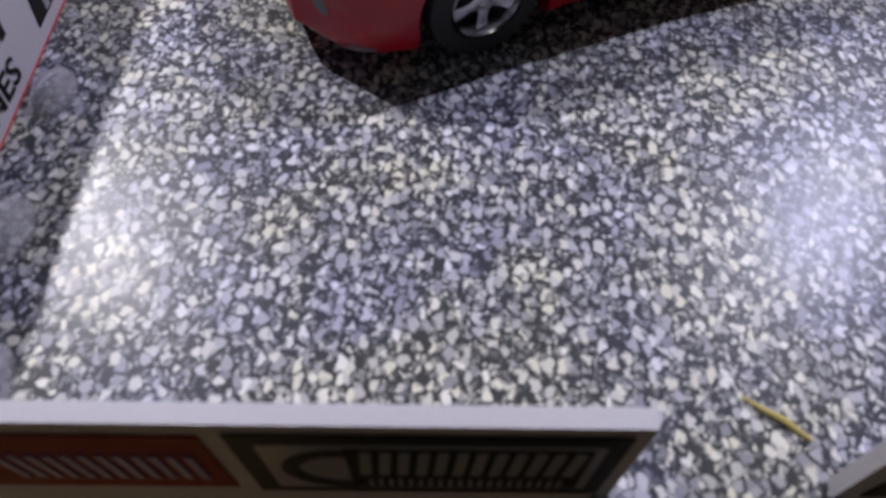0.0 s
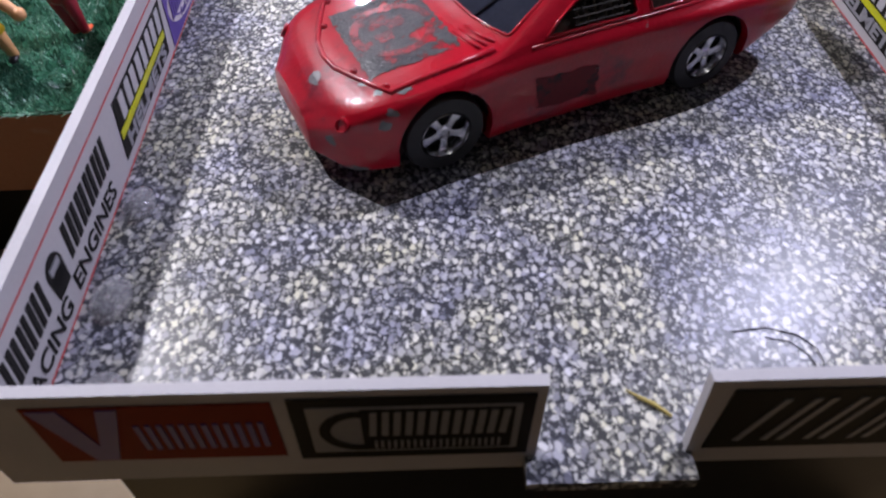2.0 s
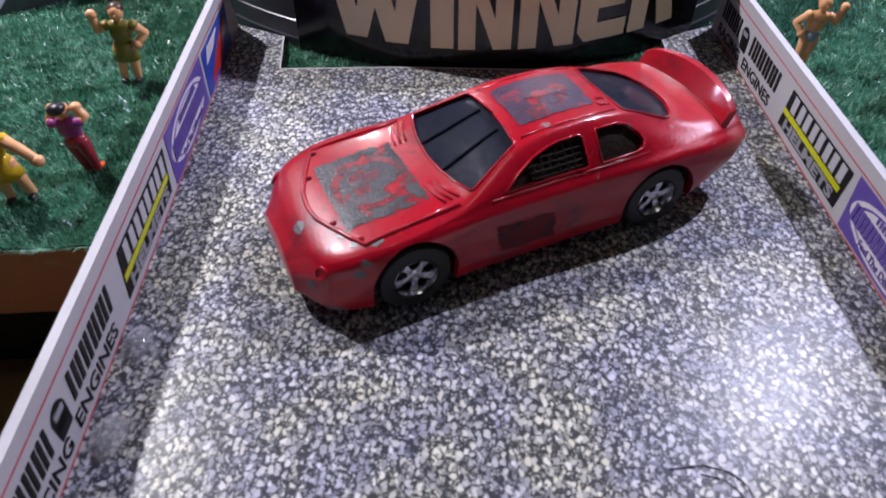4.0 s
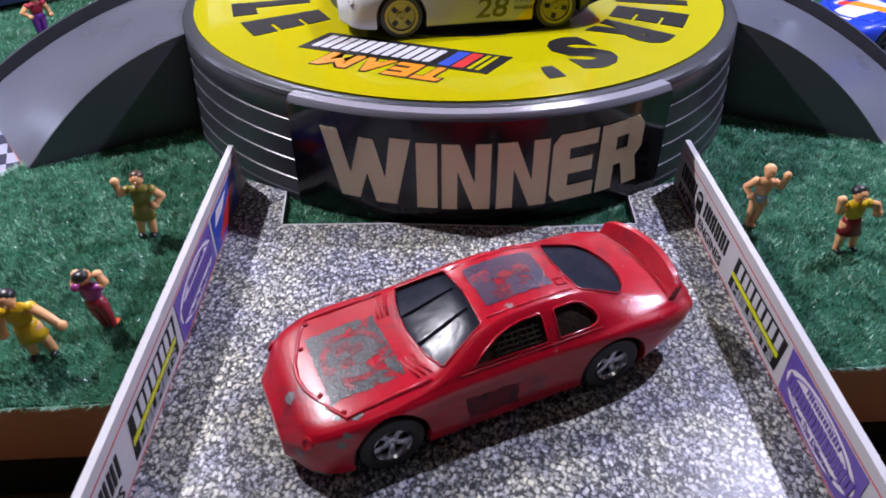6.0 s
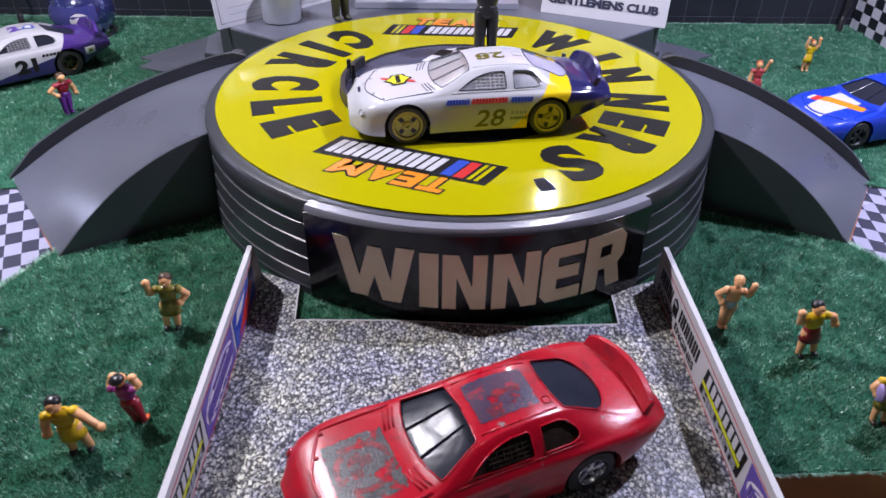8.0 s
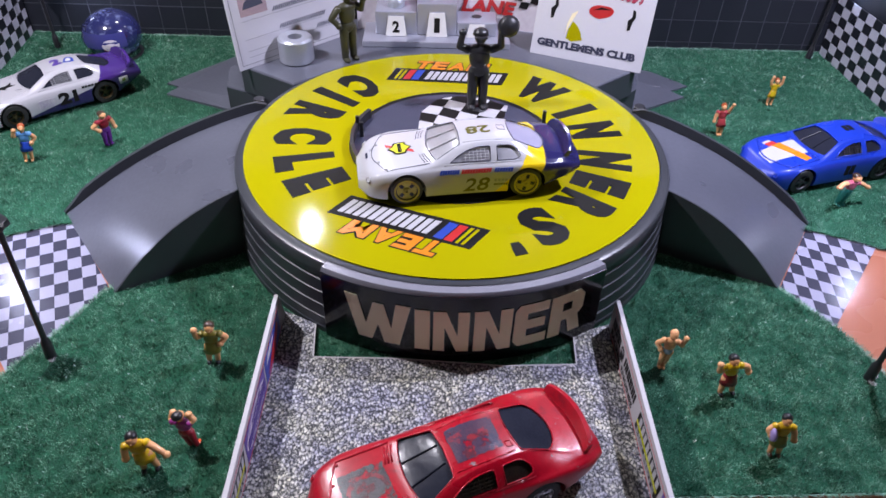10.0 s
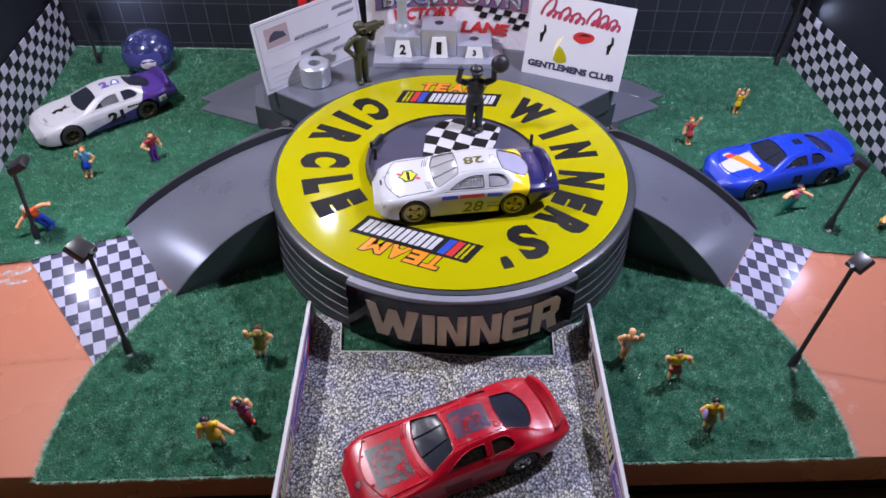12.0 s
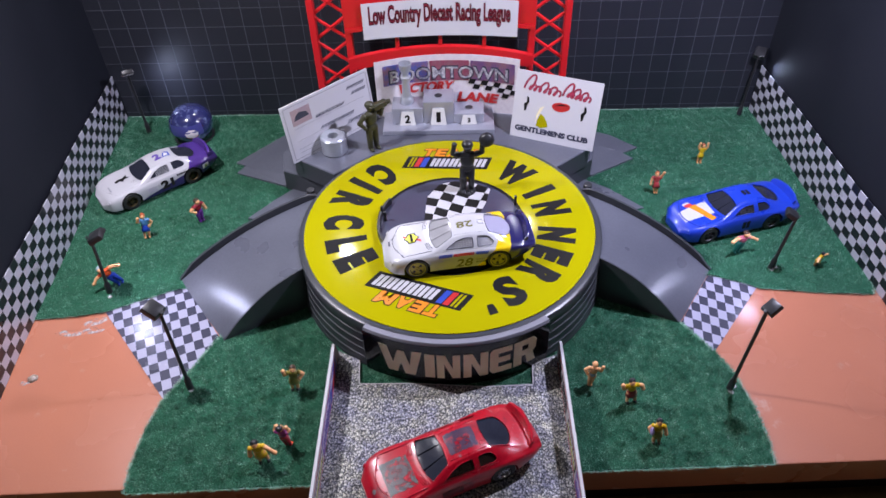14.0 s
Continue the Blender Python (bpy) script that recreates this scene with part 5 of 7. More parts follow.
def chip(at, a, b, ra, rb, rnd):
    """A ragged spot where the paint is knocked off."""
    bm = bmesh.new()
    mid = bm.verts.new(on_skin(at, a, b, 0.07))
    loop = []
    for k in range(14):
        u = 2 * math.pi * k / 14
        g = rnd.uniform(0.6, 1.15)
        loop.append(bm.verts.new(on_skin(at, a + ra * g * math.cos(u), b + rb * g * math.sin(u), 0.06)))
    for k in range(14):
        bm.faces.new((mid, loop[k], loop[(k + 1) % 14]))
    bmesh.ops.recalc_face_normals(bm, faces=bm.faces[:])
    return bm


def car_wheel(car, x, side, rim, spokes):
    y = 12.3 * side
    r = WHEEL_R
    w = lathe([(r * 0.55, -2.1), (r * 0.93, -2.2), (r, -1.6), (r, 1.5), (r * 0.95, 2.1), (r * 0.64, 2.25), (r * 0.60, 1.6), (r * 0.55, 1.6), (r * 0.55, -2.1)], 32)
    turn = Matrix.Translation((x, y, r)) @ Matrix.Rotation(radians(-90 * side), 4, "X")
    w.transform(turn)
    tyre = part("wheel", w, "greytyre" if rim == "goldrim" else "tyre", car, smooth=40)
    if rim == "goldrim":
        b = lathe([(0, 1.5), (r * 0.10, 1.5), (r * 0.10, 2.1), (r * 0.20, 2.1), (r * 0.22, 1.6), (r * 0.60, 1.7), (r * 0.66, 2.3), (r * 0.78, 2.3), (r * 0.78, 0.2), (0, 0.2)], 32)
        b.transform(turn)
        disc = part("rim", b, rim, tyre, smooth=40)
        for k in range(4):
            h = box(r * 0.30, r * 0.56, -r * 0.11, r * 0.11, 1.6, 1.85, 0.1)
            h.transform(turn @ Matrix.Rotation(math.pi / 2 * k + 0.25 * x, 4, "Z"))
            part("slot", h, "black", disc)
        return
    b = lathe([(r * 0.51, 0.9), (r * 0.57, 0.9), (r * 0.61, 2.0), (r * 0.58, 2.25), (r * 0.54, 1.8), (r * 0.51, 0.9)], 32)
    lathe([(0, 0.4), (r * 0.20, 0.4), (r * 0.21, 1.5), (r * 0.12, 1.7), (r * 0.10, 1.45), (0, 1.45)], 14, bm=b)
    for k in range(spokes):
        a = 2 * math.pi * k / spokes + 0.3 + 0.4 * (x < 0)
        c, s = math.cos(a), math.sin(a)
        k_ = 0.5 if rim == "bronze" else 1.0
        q = [(r * 0.12, -0.55 * k_), (r * 0.12, 0.55 * k_), (r * 0.30, 0.46 * k_), (r * 0.55, 0.72 * k_), (r * 0.55, -0.72 * k_), (r * 0.30, -0.46 * k_)]
        prism([(u * c - v * s, u * s + v * c) for u, v in q], 0.7, 1.6, 0.12, bm=b)
    b.transform(turn)
    part("rim", b, rim, tyre, smooth=40)
    d = lathe([(0, 0.2), (r * 0.56, 0.2), (r * 0.56, 0.45), (0, 0.45)], 20)
    d.transform(turn)
    part("wheel_back", d, "black", tyre)


def side_print(bm, x, z, side=1, lift=0.12):
    """Lays a flat print on the door: its x runs to the tail on the left side."""
    at = from_side(side)
    return warp(bm, lambda u, v, d: at(x - side * u, z + v) + Vector((0, side * (lift + d), 0)))


def top_print(bm, x, y, lift=0.12, turn=1):
    """Lays a flat print on the bonnet or roof."""
    return warp(bm, lambda u, v, d: from_top(x + turn * u, y + turn * v) + Vector((0, 0, lift + d)))


SHELL, PANES = car_shell()
BONNET_SEAM = [(13.9, 11.3), (20, 11.5), (25, 11.7), (28.2, 11.9), (29.4, 9.8), (31.0, 6.4), (32.3, 3.2), (32.7, 0), (32.3, -3.2), (31.0, -6.4), (29.4, -9.8), (28.2, -11.9), (25, -11.7), (20, -11.5), (13.9, -11.3)]


def racing_car(x, y, z, rz, paint, glass, rim, label, group, spokes=5, bars_on_screen=2, blade="", rear="", net="", line="", side=""):
    car = thing("racing_car", place(x, y, z, rz), label, "toy car", group=group)
    body = part("body", SHELL.copy(), paint, car, smooth=48)
    part("chassis", box(-27, 32, -8.4, 8.4, 1.3, 9.0, 0.4), "black", car)
    fine = 0.13 if line else 0.0
    part("windscreen", PANES["windscreen"].copy(), glass, body, smooth=True)
    part("rear_window", PANES["rear_window"].copy(), rear or glass, body, smooth=True)
    part("windscreen_trim", ridge(from_top, WINDSCREEN + WINDSCREEN[:1], fine or 0.2), line or paint, body, smooth=True)
    part("rear_window_trim", ridge(from_top, REAR_WINDOW + REAR_WINDOW[:1], fine or 0.2), line or paint, body, smooth=True)
    for s in (1, -1):
        at = from_side(s)
        part("side_window", PANES["side_window", s].copy(), side or glass, body, smooth=True)
        part("quarter_window", PANES["quarter_window", s].copy(), side or glass, body, smooth=True)
        part("window_trim", ridge(at, SIDE_WINDOW + SIDE_WINDOW[:1], fine or 0.2), line or paint, body, smooth=True)
        part("window_trim", ridge(at, QUARTER_WINDOW + QUARTER_WINDOW[:1], fine or 0.2), line or paint, body, smooth=True)
        if net:
            mesh_ = bmesh.new()
            for k in range(5):
                zz = 15.0 + 0.75 * k
                x0 = min(2.4, float(np.interp(zz, [14.65, 16.1, 17.35, 18.1], [7.3, 4.6, 1.8, -1.0])) - 0.6)
                tube([on_skin(at, x0 + (-6.8 - x0) * i / 5, zz, -0.35) for i in range(6)], 0.15, 5, mesh_)
            for k in range(7):
                xx = 1.8 - 1.35 * k
                z1 = float(np.interp(-xx, [-7.3, -4.6, -1.8, 1.0, 3.0], [14.65, 16.1, 17.35, 18.1, 18.3])) - 0.1
                tube([on_skin(at, xx, 14.6 + (z1 - 14.6) * i / 3, -0.35) for i in range(4)], 0.15, 5, mesh_)
            part("window_net", mesh_, net, body)
        # roof rails, belt moulding, cowl vents, bonnet pins, headlight
        part("roof_rail", ridge(from_top, [(2.0, 6.9 * s), (-4, 7.1 * s), (-10, 7.0 * s), (-14.4, 6.6 * s)], 0.28, lift=-0.05), paint, body, smooth=True)
        part("belt_moulding", ridge(at, [(9.2, 13.9), (4, 14.0), (-4, 14.05), (-12, 14.1), (-17.6, 14.2)], 0.24, lift=-0.08), paint, body, smooth=True)
        for k in range(3):
            part("cowl_vent", ridge(from_top, [(14.9 + k * 0.9, 5.2 * s), (14.3 + k * 0.9, 8.0 * s), (13.4 + k * 1.0, 10.2 * s)], fine or 0.24), line or paint, body, smooth=True)
        for xx, yy in ((30.6, 5.6), (28.3, 10.6)):
            part("bonnet_pin", ball(from_top(xx, yy * s), 0.5, u=10, v=7), paint, body)
        p, nrm = at(34.6, 9.4), skin_normal(at, 34.6, 9.4)
        lamp_ = lathe([(0.0, -0.2), (0.75, -0.2), (1.05, 0.0), (1.05, 0.3), (0.8, 0.38), (0.7, 0.12), (0, 0.12)], 18)
        lamp_.transform(Matrix.Translation(p) @ nrm.to_track_quat("Z", "X").to_matrix().to_4x4())
        part("headlight", lamp_, paint, body, smooth=40)
        for xw in WHEEL_X:
            arch = lathe([(WHEEL_R + 1.0, 8.4), (WHEEL_R + 1.4, 8.4), (WHEEL_R + 1.4, 13.0), (WHEEL_R + 1.0, 13.0), (WHEEL_R + 1.0, 8.4)], 20, 0, 180)
            arch.transform(Matrix.Translation((xw, 0, WHEEL_R)) @ Matrix(((1, 0, 0, 0), (0, 0, s, 0), (0, 1, 0, 0), (0, 0, 0, 1))))
            part("wheel_arch", arch, "black", body, smooth=40)
    for k in range(bars_on_screen):
        yy = 3.1 * (2 * k - 1) if bars_on_screen == 2 else 0
        part("screen_bar", tube([from_top(xx, yy * (0.8 + 0.03 * xx)) - Vector((0, 0, 0.35)) for xx in (13.0, 10, 7, 3.6)], 0.2, 6), glass, body)
    part("bonnet_seam", ridge(from_top, BONNET_SEAM, fine or 0.36, 8), line or paint, body, smooth=True)
    # tail blade, lower towards both tips
    bl = bmesh.new()
    rows = []
    for i in range(17):
        yy = -11.0 + 22.0 * i / 16
        k = 1 - (yy / 11.0) ** 2
        xb, zb_ = -33.2 - 1.9 * k, 13.3 + 0.8 * k
        hgt = 2.3 + 1.2 * k ** 0.45
        rows.append([bl.verts.new(c) for c in ((xb + 0.5, yy, zb_), (xb - 1.3, yy, zb_ - 0.3), (xb - 2.3, yy, zb_ + hgt - 0.15), (xb - 2.0, yy, zb_ + hgt + 0.1), (xb - 0.9, yy, zb_ + hgt))])
    for a, b in zip(rows, rows[1:]):
        for k in range(5):
            bl.faces.new((a[k], a[(k + 1) % 5], b[(k + 1) % 5], b[k]))
    bl.faces.new(rows[0])
    bl.faces.new(rows[-1])
    bmesh.ops.recalc_face_normals(bl, faces=bl.faces[:])
    part("tail_blade", bl, blade or paint, car, smooth=40)
    for xw in WHEEL_X:
        for s in (1, -1):
            car_wheel(car, xw, s, rim, spokes)
    return car, body


CARS = "die-cast racing cars"
rag = random.Random(5)
red_car, rb = racing_car(-1.0, -132.4, PIT, 203.5, "redpaint", "glass", "chrome", "worn red die-cast racing car parked in the gravel pit box", CARS, side="browngl", net="goldnet")
part("bonnet_decal", skin_patch(from_top, [(29.6, 8.2), (29.4, -7.0), (17.4, -7.0), (17.0, 8.6)], 0.08, 34, 34, 0.22, rag), "decal", rb, "scuffed grey bonnet sticker", smooth=True)
bm = bmesh.new()
for i in range(40):
    if i in (3, 4, 17, 18, 19, 29):     # rubbed gaps
        continue
    q = []
    for k, a in ((0.80, i), (1.0, i), (1.0, i + 1), (0.80, i + 1)):
        a = 2 * math.pi * a / 40
        q.append(bm.verts.new(on_skin(from_top, 23.2 + 5.6 * k * math.cos(a), 0.6 + 5.8 * k * math.sin(a), 0.15)))
    bm.faces.new(q)
bmesh.ops.recalc_face_normals(bm, faces=bm.faces[:])
part("decal_ring", bm, "decalred", rb)
for x0, y0 in ((24.6, 1.6), (22.4, -0.6), (24.2, -1.8)):
    part("decal_mark", skin_patch(from_top, [(x0 + 1.2, y0 + 1.0), (x0 + 1.2, y0 - 0.8), (x0 - 1.2, y0 - 1.0), (x0 - 1.2, y0 + 0.8)], 0.15, 4, 4, 0.4, rag), "decalred", rb)
part("roof_decal", skin_patch(from_top, [(0.9, 5.0), (0.9, -5.4), (-12.4, -5.2), (-11.8, 4.8)], 0.1, 30, 24, 0.22, rag), "roofdecal", rb, "torn dark roof sticker", smooth=True)
part("roof_mark", skin_patch(from_top, [(-1.6, 4.9), (-1.6, 2.0), (-4.6, 1.6), (-4.2, 4.9)], 0.16, 6, 6, 0.5, rag), "decalred", rb)
part("roof_mark", skin_patch(from_top, [(-4.2, 0.6), (-4.0, -1.0), (-10.0, -1.4), (-9.8, 0.2)], 0.16, 6, 6, 0.5, rag), "decalred", rb)
part("roof_hatch", ridge(from_top, [(-12.6, 3.6), (-12.6, 5.2), (-14.2, 5.2), (-14.2, 3.6), (-12.6, 3.6)], 0.2), "redpaint", rb, smooth=True)
for s in (1, -1):
    part("door_decal", skin_patch(from_side(s), [(9.2, 10.4), (8.6, 5.4), (-0.6, 5.2), (-0.4, 10.0)], 0.08, 14, 14, 0.25, rag), "decaldoor", rb, smooth=True)
    side_at = from_side(s)
    for a, b, ra, rb_ in ((30.0, 9.8, 0.9, 0.7), (28.9, 11.2, 0.8, 0.5), (35.9, 6.6, 0.5, 0.9), (33.6, 3.2, 1.6, 0.5)):
        part("paint_chip", chip(side_at, a, b, ra, rb_, rag), "bare", rb)
for a, b, ra, rb_ in ((29.4, 11.0, 0.7, 0.6), (26.6, 12.5, 1.3, 0.4), (34.8, 2.6, 0.8, 1.3), (30.2, 8.4, 1.1, 0.7)):
    part("paint_chip", chip(from_top, a, b, ra, rb_, rag), "bare", rb)

car28, b28 = racing_car(3.4, -23.4, TOP + 0.8, 188.7, "paint28", "cleargl", "goldrim", "white die-cast racing car with yellow wheels and a navy tail", CARS, bars_on_screen=2, rear="lilacgl", net="net", line="slate", side="palegl")


def italic(bm, k=0.22):
    for v in bm.verts:
        v.co.x += k * v.co.y
    return bm


for s in (1, -1):
    part("door_number", side_print(italic(tall(lettering("28", 8, 0.10, 0.1, 8.4), 5.4)), -2.2, 6.7, s), "olivegold", b28)
    pieces("small_block", side_print(bars(-2.5, 2.5, 0.3, 1.2, 4, 0.3), -10.4, 7.3, s), "greyink", b28)
    pieces("small_block", side_print(bars(-2.5, 2.5, -1.4, -0.6, 6, 0.3), -10.4, 7.3, s), "olivegold", b28)
    for nm, c, x, w, k in (("blue_block", "blueink", 7.6, 3.3, 8), ("red_block", "redink", -1.6, 5.2, 11), ("blue_block", "blueink", -11.0, 3.2, 7)):
        pieces(nm, side_print(bars(-w, w, -0.7, 0.7, k, 0.2, 0.25), x, 11.9, s), c, b28)
part("roof_number", top_print(tall(lettering("28", 7, 0.12, 0.1, 8.4), 4.6), -4.2, 0.8), "olivegold", b28)
part("roof_hatch", ridge(from_top, [(-11.2, -2.0), (-11.2, 1.0), (-13.8, 1.0), (-13.8, -2.0), (-11.2, -2.0)], 0.2), "paint28", b28)
part("bonnet_flash", top_print(prism([(6.4, -4.8), (6.0, -2.6), (-6.4, 4.8), (-6.0, 2.6)], 0, 0.05), 22.9, -0.4, turn=0.76), "redink", b28)
part("bonnet_mark", top_print(prism([(5.6, 0), (3.4, 2.0), (2.6, 4.6), (0, 4.9), (-2.6, 4.6), (-3.4, 2.0), (-5.6, 0), (-3.4, -2.0), (-2.6, -4.6), (0, -4.9), (2.6, -4.6), (3.4, -2.0)], 0, 0.05), 22.9, -0.4, 0.18, turn=0.76), "ink", b28)
part("bonnet_mark", top_print(prism([(4.9, 0), (2.8, 1.8), (2.0, 3.9), (0, 4.2), (-2.0, 3.9), (-2.8, 1.8), (-4.9, 0), (-2.8, -1.8), (-2.0, -3.9), (0, -4.2), (2.0, -3.9), (2.8, -1.8)], 0, 0.05), 22.9, -0.4, 0.24, turn=0.74), "greenink", b28)
pieces("bonnet_block", top_print(warp(bars(-3.4, 3.4, -0.8, 0.8, 6, 0.2), lambda u, v, d: (v, u, d)), 22.9, -0.4, 0.32, turn=0.80), "ink", b28)
part("nose_mark", skin_patch(from_top, [(33.6, -2.6), (33.6, -4.6), (32.0, -4.6), (32.0, -2.6)], 0.1, 4, 4), "greyink", b28)
pieces("nose_block", top_print(warp(bars(-1.8, 1.8, -0.4, 0.4, 5, 0.3), lambda u, v, d: (v, u, d)), 34.4, -1.0), "slate", b28)

car21, b21 = racing_car(-193.2, 79.2, 0.9, 219.9, "paint21", "glass", "bronze", "white and purple die-cast racing car standing on the turf", CARS, bars_on_screen=0, net="greyink", line="paint21")
for s in (1, -1):
    part("door_number", side_print(tall(lettering("21", 8, 0.45, 0.1, 8.8), 6.0), -2.4, 8.2, s), "ink", b21)
pieces("pale_block", side_print(bars(-3.6, 3.6, -2.0, 2.0, 4, 0.1, 0.15), 7.8, 8.0), mat("worn_lilac_print", (0.34, 0.30, 0.42), (0.48, 0.47, 0.50), rough=0.3, coarse=300, amount=1.4), b21)
pieces("dark_block", side_print(bars(-4.4, 4.4, -0.5, 0.5, 6, 0.25, 0.2), -13.6, 11.2), "ink", b21)
part("roof_number", top_print(tall(lettering("2", 7, 0.4, 0.1, 4.6), 6.6), -4.4, 0, turn=-1), "purple", b21)
part("roof_mark", top_print(prism([(-2.6, -2.6), (2.4, -2.9), (2.9, 1.6), (0.6, 3.2), (-1.2, 1.0)], 0, 0.05), -9.8, 0.2, turn=-1), "blueink", b21)
part("roof_mark", top_print(prism([(-1.4, -1.8), (1.4, -2.0), (1.6, 0.8), (0.2, 1.6)], 0, 0.05), -9.8, 0.2, 0.18, turn=-1), "plate", b21)
part("bonnet_mark", top_print(prism([(-3, 0.4), (-1, 1.2), (1, 0.6), (3.4, 2.0), (2.6, 0.2), (4, -1), (1.4, -0.8), (0.4, -2.0), (-0.8, -0.4), (-2.4, -1.2)], 0, 0.05), 21, -1.0, turn=-1.4), "ink", b21)
pieces("nose_block", top_print(warp(bars(-3, 3, -0.6, 0.6, 6, 0.3), lambda u, v, d: (v, u, d)), 30.0, 2.5), "greyink", b21)
for s in (1, -1):
    part("tail_panel", skin_patch(from_side(s), [(-26.6, 11.4), (-26.6, 7.4), (-32.0, 8.0), (-32.0, 11.6)], 0.12, 6, 6), "white", b21, smooth=True)
    part("tail_mark", skin_patch(from_side(s), [(-27.9, 10.8), (-27.9, 8.2), (-30.7, 8.6), (-30.7, 10.9)], 0.2, 4, 4), "greenmark", b21, smooth=True)

blue_car, bb = racing_car(167.5, 33.3, 0.9, 196.4, "bluepaint", "glass", "dark", "glossy blue plastic racing car with a white bonnet panel", CARS, net="decal")
part("bonnet_panel", skin_patch(from_top, [(35.2, 5.6), (35.2, -4.0), (14.4, -6.8), (14.4, 6.2)], 0.12, 10, 8), "white", bb, smooth=True)
part("bonnet_flame", skin_patch(from_top, [(19.4, 10.6), (15.8, 9.6), (21.6, -6.4), (26.8, -5.6)], 0.22, 8, 12, bow=(0, 0)), "orangeink", bb, smooth=True)
part("bonnet_flame_tip", skin_patch(from_top, [(27.4, -4.6), (22.6, -5.0), (23.4, -8.2), (28.4, -7.8)], 0.28, 6, 6), "redink", bb, smooth=True)
part("bonnet_flame_edge", skin_patch(from_top, [(28.4, -6.9), (23.4, -7.6), (24.2, -9.4), (28.6, -9.0)], 0.24, 6, 6), "white", bb, smooth=True)
pieces("door_mark", side_print(bars(-2.6, 2.6, -2.4, 2.4, 2, 0.15), -1.5, 8.2), "ink", bb)
pieces("tail_block", side_print(bars(-4, 4, -1.2, 1.2, 3, 0.2), -32.0, 9.8, 1, 0.1), "white", bb)
pieces("roof_mark", top_print(bars(-2.4, 2.4, -2, 2, 2, 0.2), -7, 0), "ink", bb)
SHELL.free()
for pane_ in PANES.values():
    pane_.free()


# ---- small painted figures: plain one-piece dolls ----
def flat(name, color, other=None, rough=0.35):
    if name not in M:
        M[name] = mat(name, color, other, rough=rough, coarse=300, bump=0.05)
    return name


flat("figure_skin", (0.86, 0.45, 0.22), (0.76, 0.37, 0.16))
flat("figure_hair_black", (0.012, 0.012, 0.014))
COL = dict(olive=(0.24, 0.20, 0.03), mustard=(0.76, 0.47, 0.012), plum=(0.28, 0.03, 0.22), crimson=(0.30, 0.012, 0.03), maroon=(0.26, 0.012, 0.02), blue=(0.02, 0.07, 0.55),
           sky=(0.12, 0.33, 0.65), violet=(0.18, 0.03, 0.30), orange=(0.72, 0.09, 0.015), pink=(0.58, 0.14, 0.22), teal=(0.02, 0.18, 0.15), yellow=(0.72, 0.48, 0.01),
           pale=(0.36, 0.46, 0.52), rose=(0.50, 0.06, 0.07), auburn=(0.45, 0.09, 0.02), brown=(0.06, 0.03, 0.015), lilac=(0.40, 0.30, 0.62), skin=None, black=(0.012, 0.012, 0.014))


def cloth(c):
    return "figure_skin" if c == "skin" else flat("figure_" + c, COL[c])


def figure(x, y, rz, h, label, top, bottom, hair, left, right, lean=(0, 0), legs=1.3, shoes="black", skirt=False, z=1.0, bulk=1.0):
    """A doll about h millimetres tall, facing its own -y. left and right: elbow and wrist of each arm."""
    bm = bmesh.new()
    legcol = 2 if not skirt else 0
    brief = skirt == "brief"
    for s in (-1, 1):
        capsule((s * legs, 0, 0.7), (s * 1.1, 0.1, 8.4), 0.75, 1.25, bm, legcol)
        ball((s * legs, -0.6, 0.45), (0.75, 1.35, 0.6), bm, 4, 8, 5)
    ball((0, 0.1, 8.9), (2.1, 1.55, 1.9), bm, 2, 12, 8)
    if skirt and not brief:
        tmp = lathe([(2.7, 5.6), (2.3, 7.4), (1.9, 9.6), (1.6, 10.4)], 14)
        for v in tmp.verts:
            v.co.y *= 0.75
        merge(bm, tmp, mi=2)
    ball((0, 0, 12.0), (2.15, 1.45, 3.0), bm, 1, 12, 9)
    ball((0, 0, 13.8), (2.6, 1.35, 1.3), bm, 1, 12, 7)
    capsule((0, 0, 14.4), (0, -0.1, 15.6), 0.8, 0.75, bm, 0)
    ball((0, -0.2, 16.9), (1.45, 1.55, 1.75), bm, 0, 12, 9)
    ball((0, 0.25, 17.5), (1.6, 1.6, 1.5), bm, 3, 12, 8)
    ball((0, -1.75, 16.7), (0.25, 0.3, 0.35), bm, 0, 6, 5)
    for s, (elbow, wrist) in ((1, left), (-1, right)):
        sh = (s * 2.5, 0, 13.7)
        e = (s * elbow[0], elbow[1], elbow[2])
        w = (s * wrist[0], wrist[1], wrist[2])
        ball(sh, 1.2, bm, 1, 8, 6)
        capsule(sh, e, 1.08, 0.92, bm, 0)
        capsule(e, w, 0.92, 0.8, bm, 0)
        ball(w, (1.05, 1.0, 1.15), bm, 0, 8, 6)
    k = h / 21.0
    bm.transform(Matrix.Diagonal((bulk, bulk, 1, 1)))
    bm.transform(Matrix.Rotation(radians(lean[0]), 4, "X") @ Matrix.Rotation(radians(lean[1]), 4, "Y") @ Matrix.Scale(k, 4))
    lift = -min(v.co.z for v in bm.verts)
    for v in bm.verts:
        v.co.z += lift
    ob = part("figurine", bm, ["figure_skin", cloth(top), cloth(bottom), cloth(hair), cloth(shoes)], smooth=True)
    ob.matrix_world = place(x, y, z, rz)
    return tagged(ob, label, "figurine", group="painted figurines")


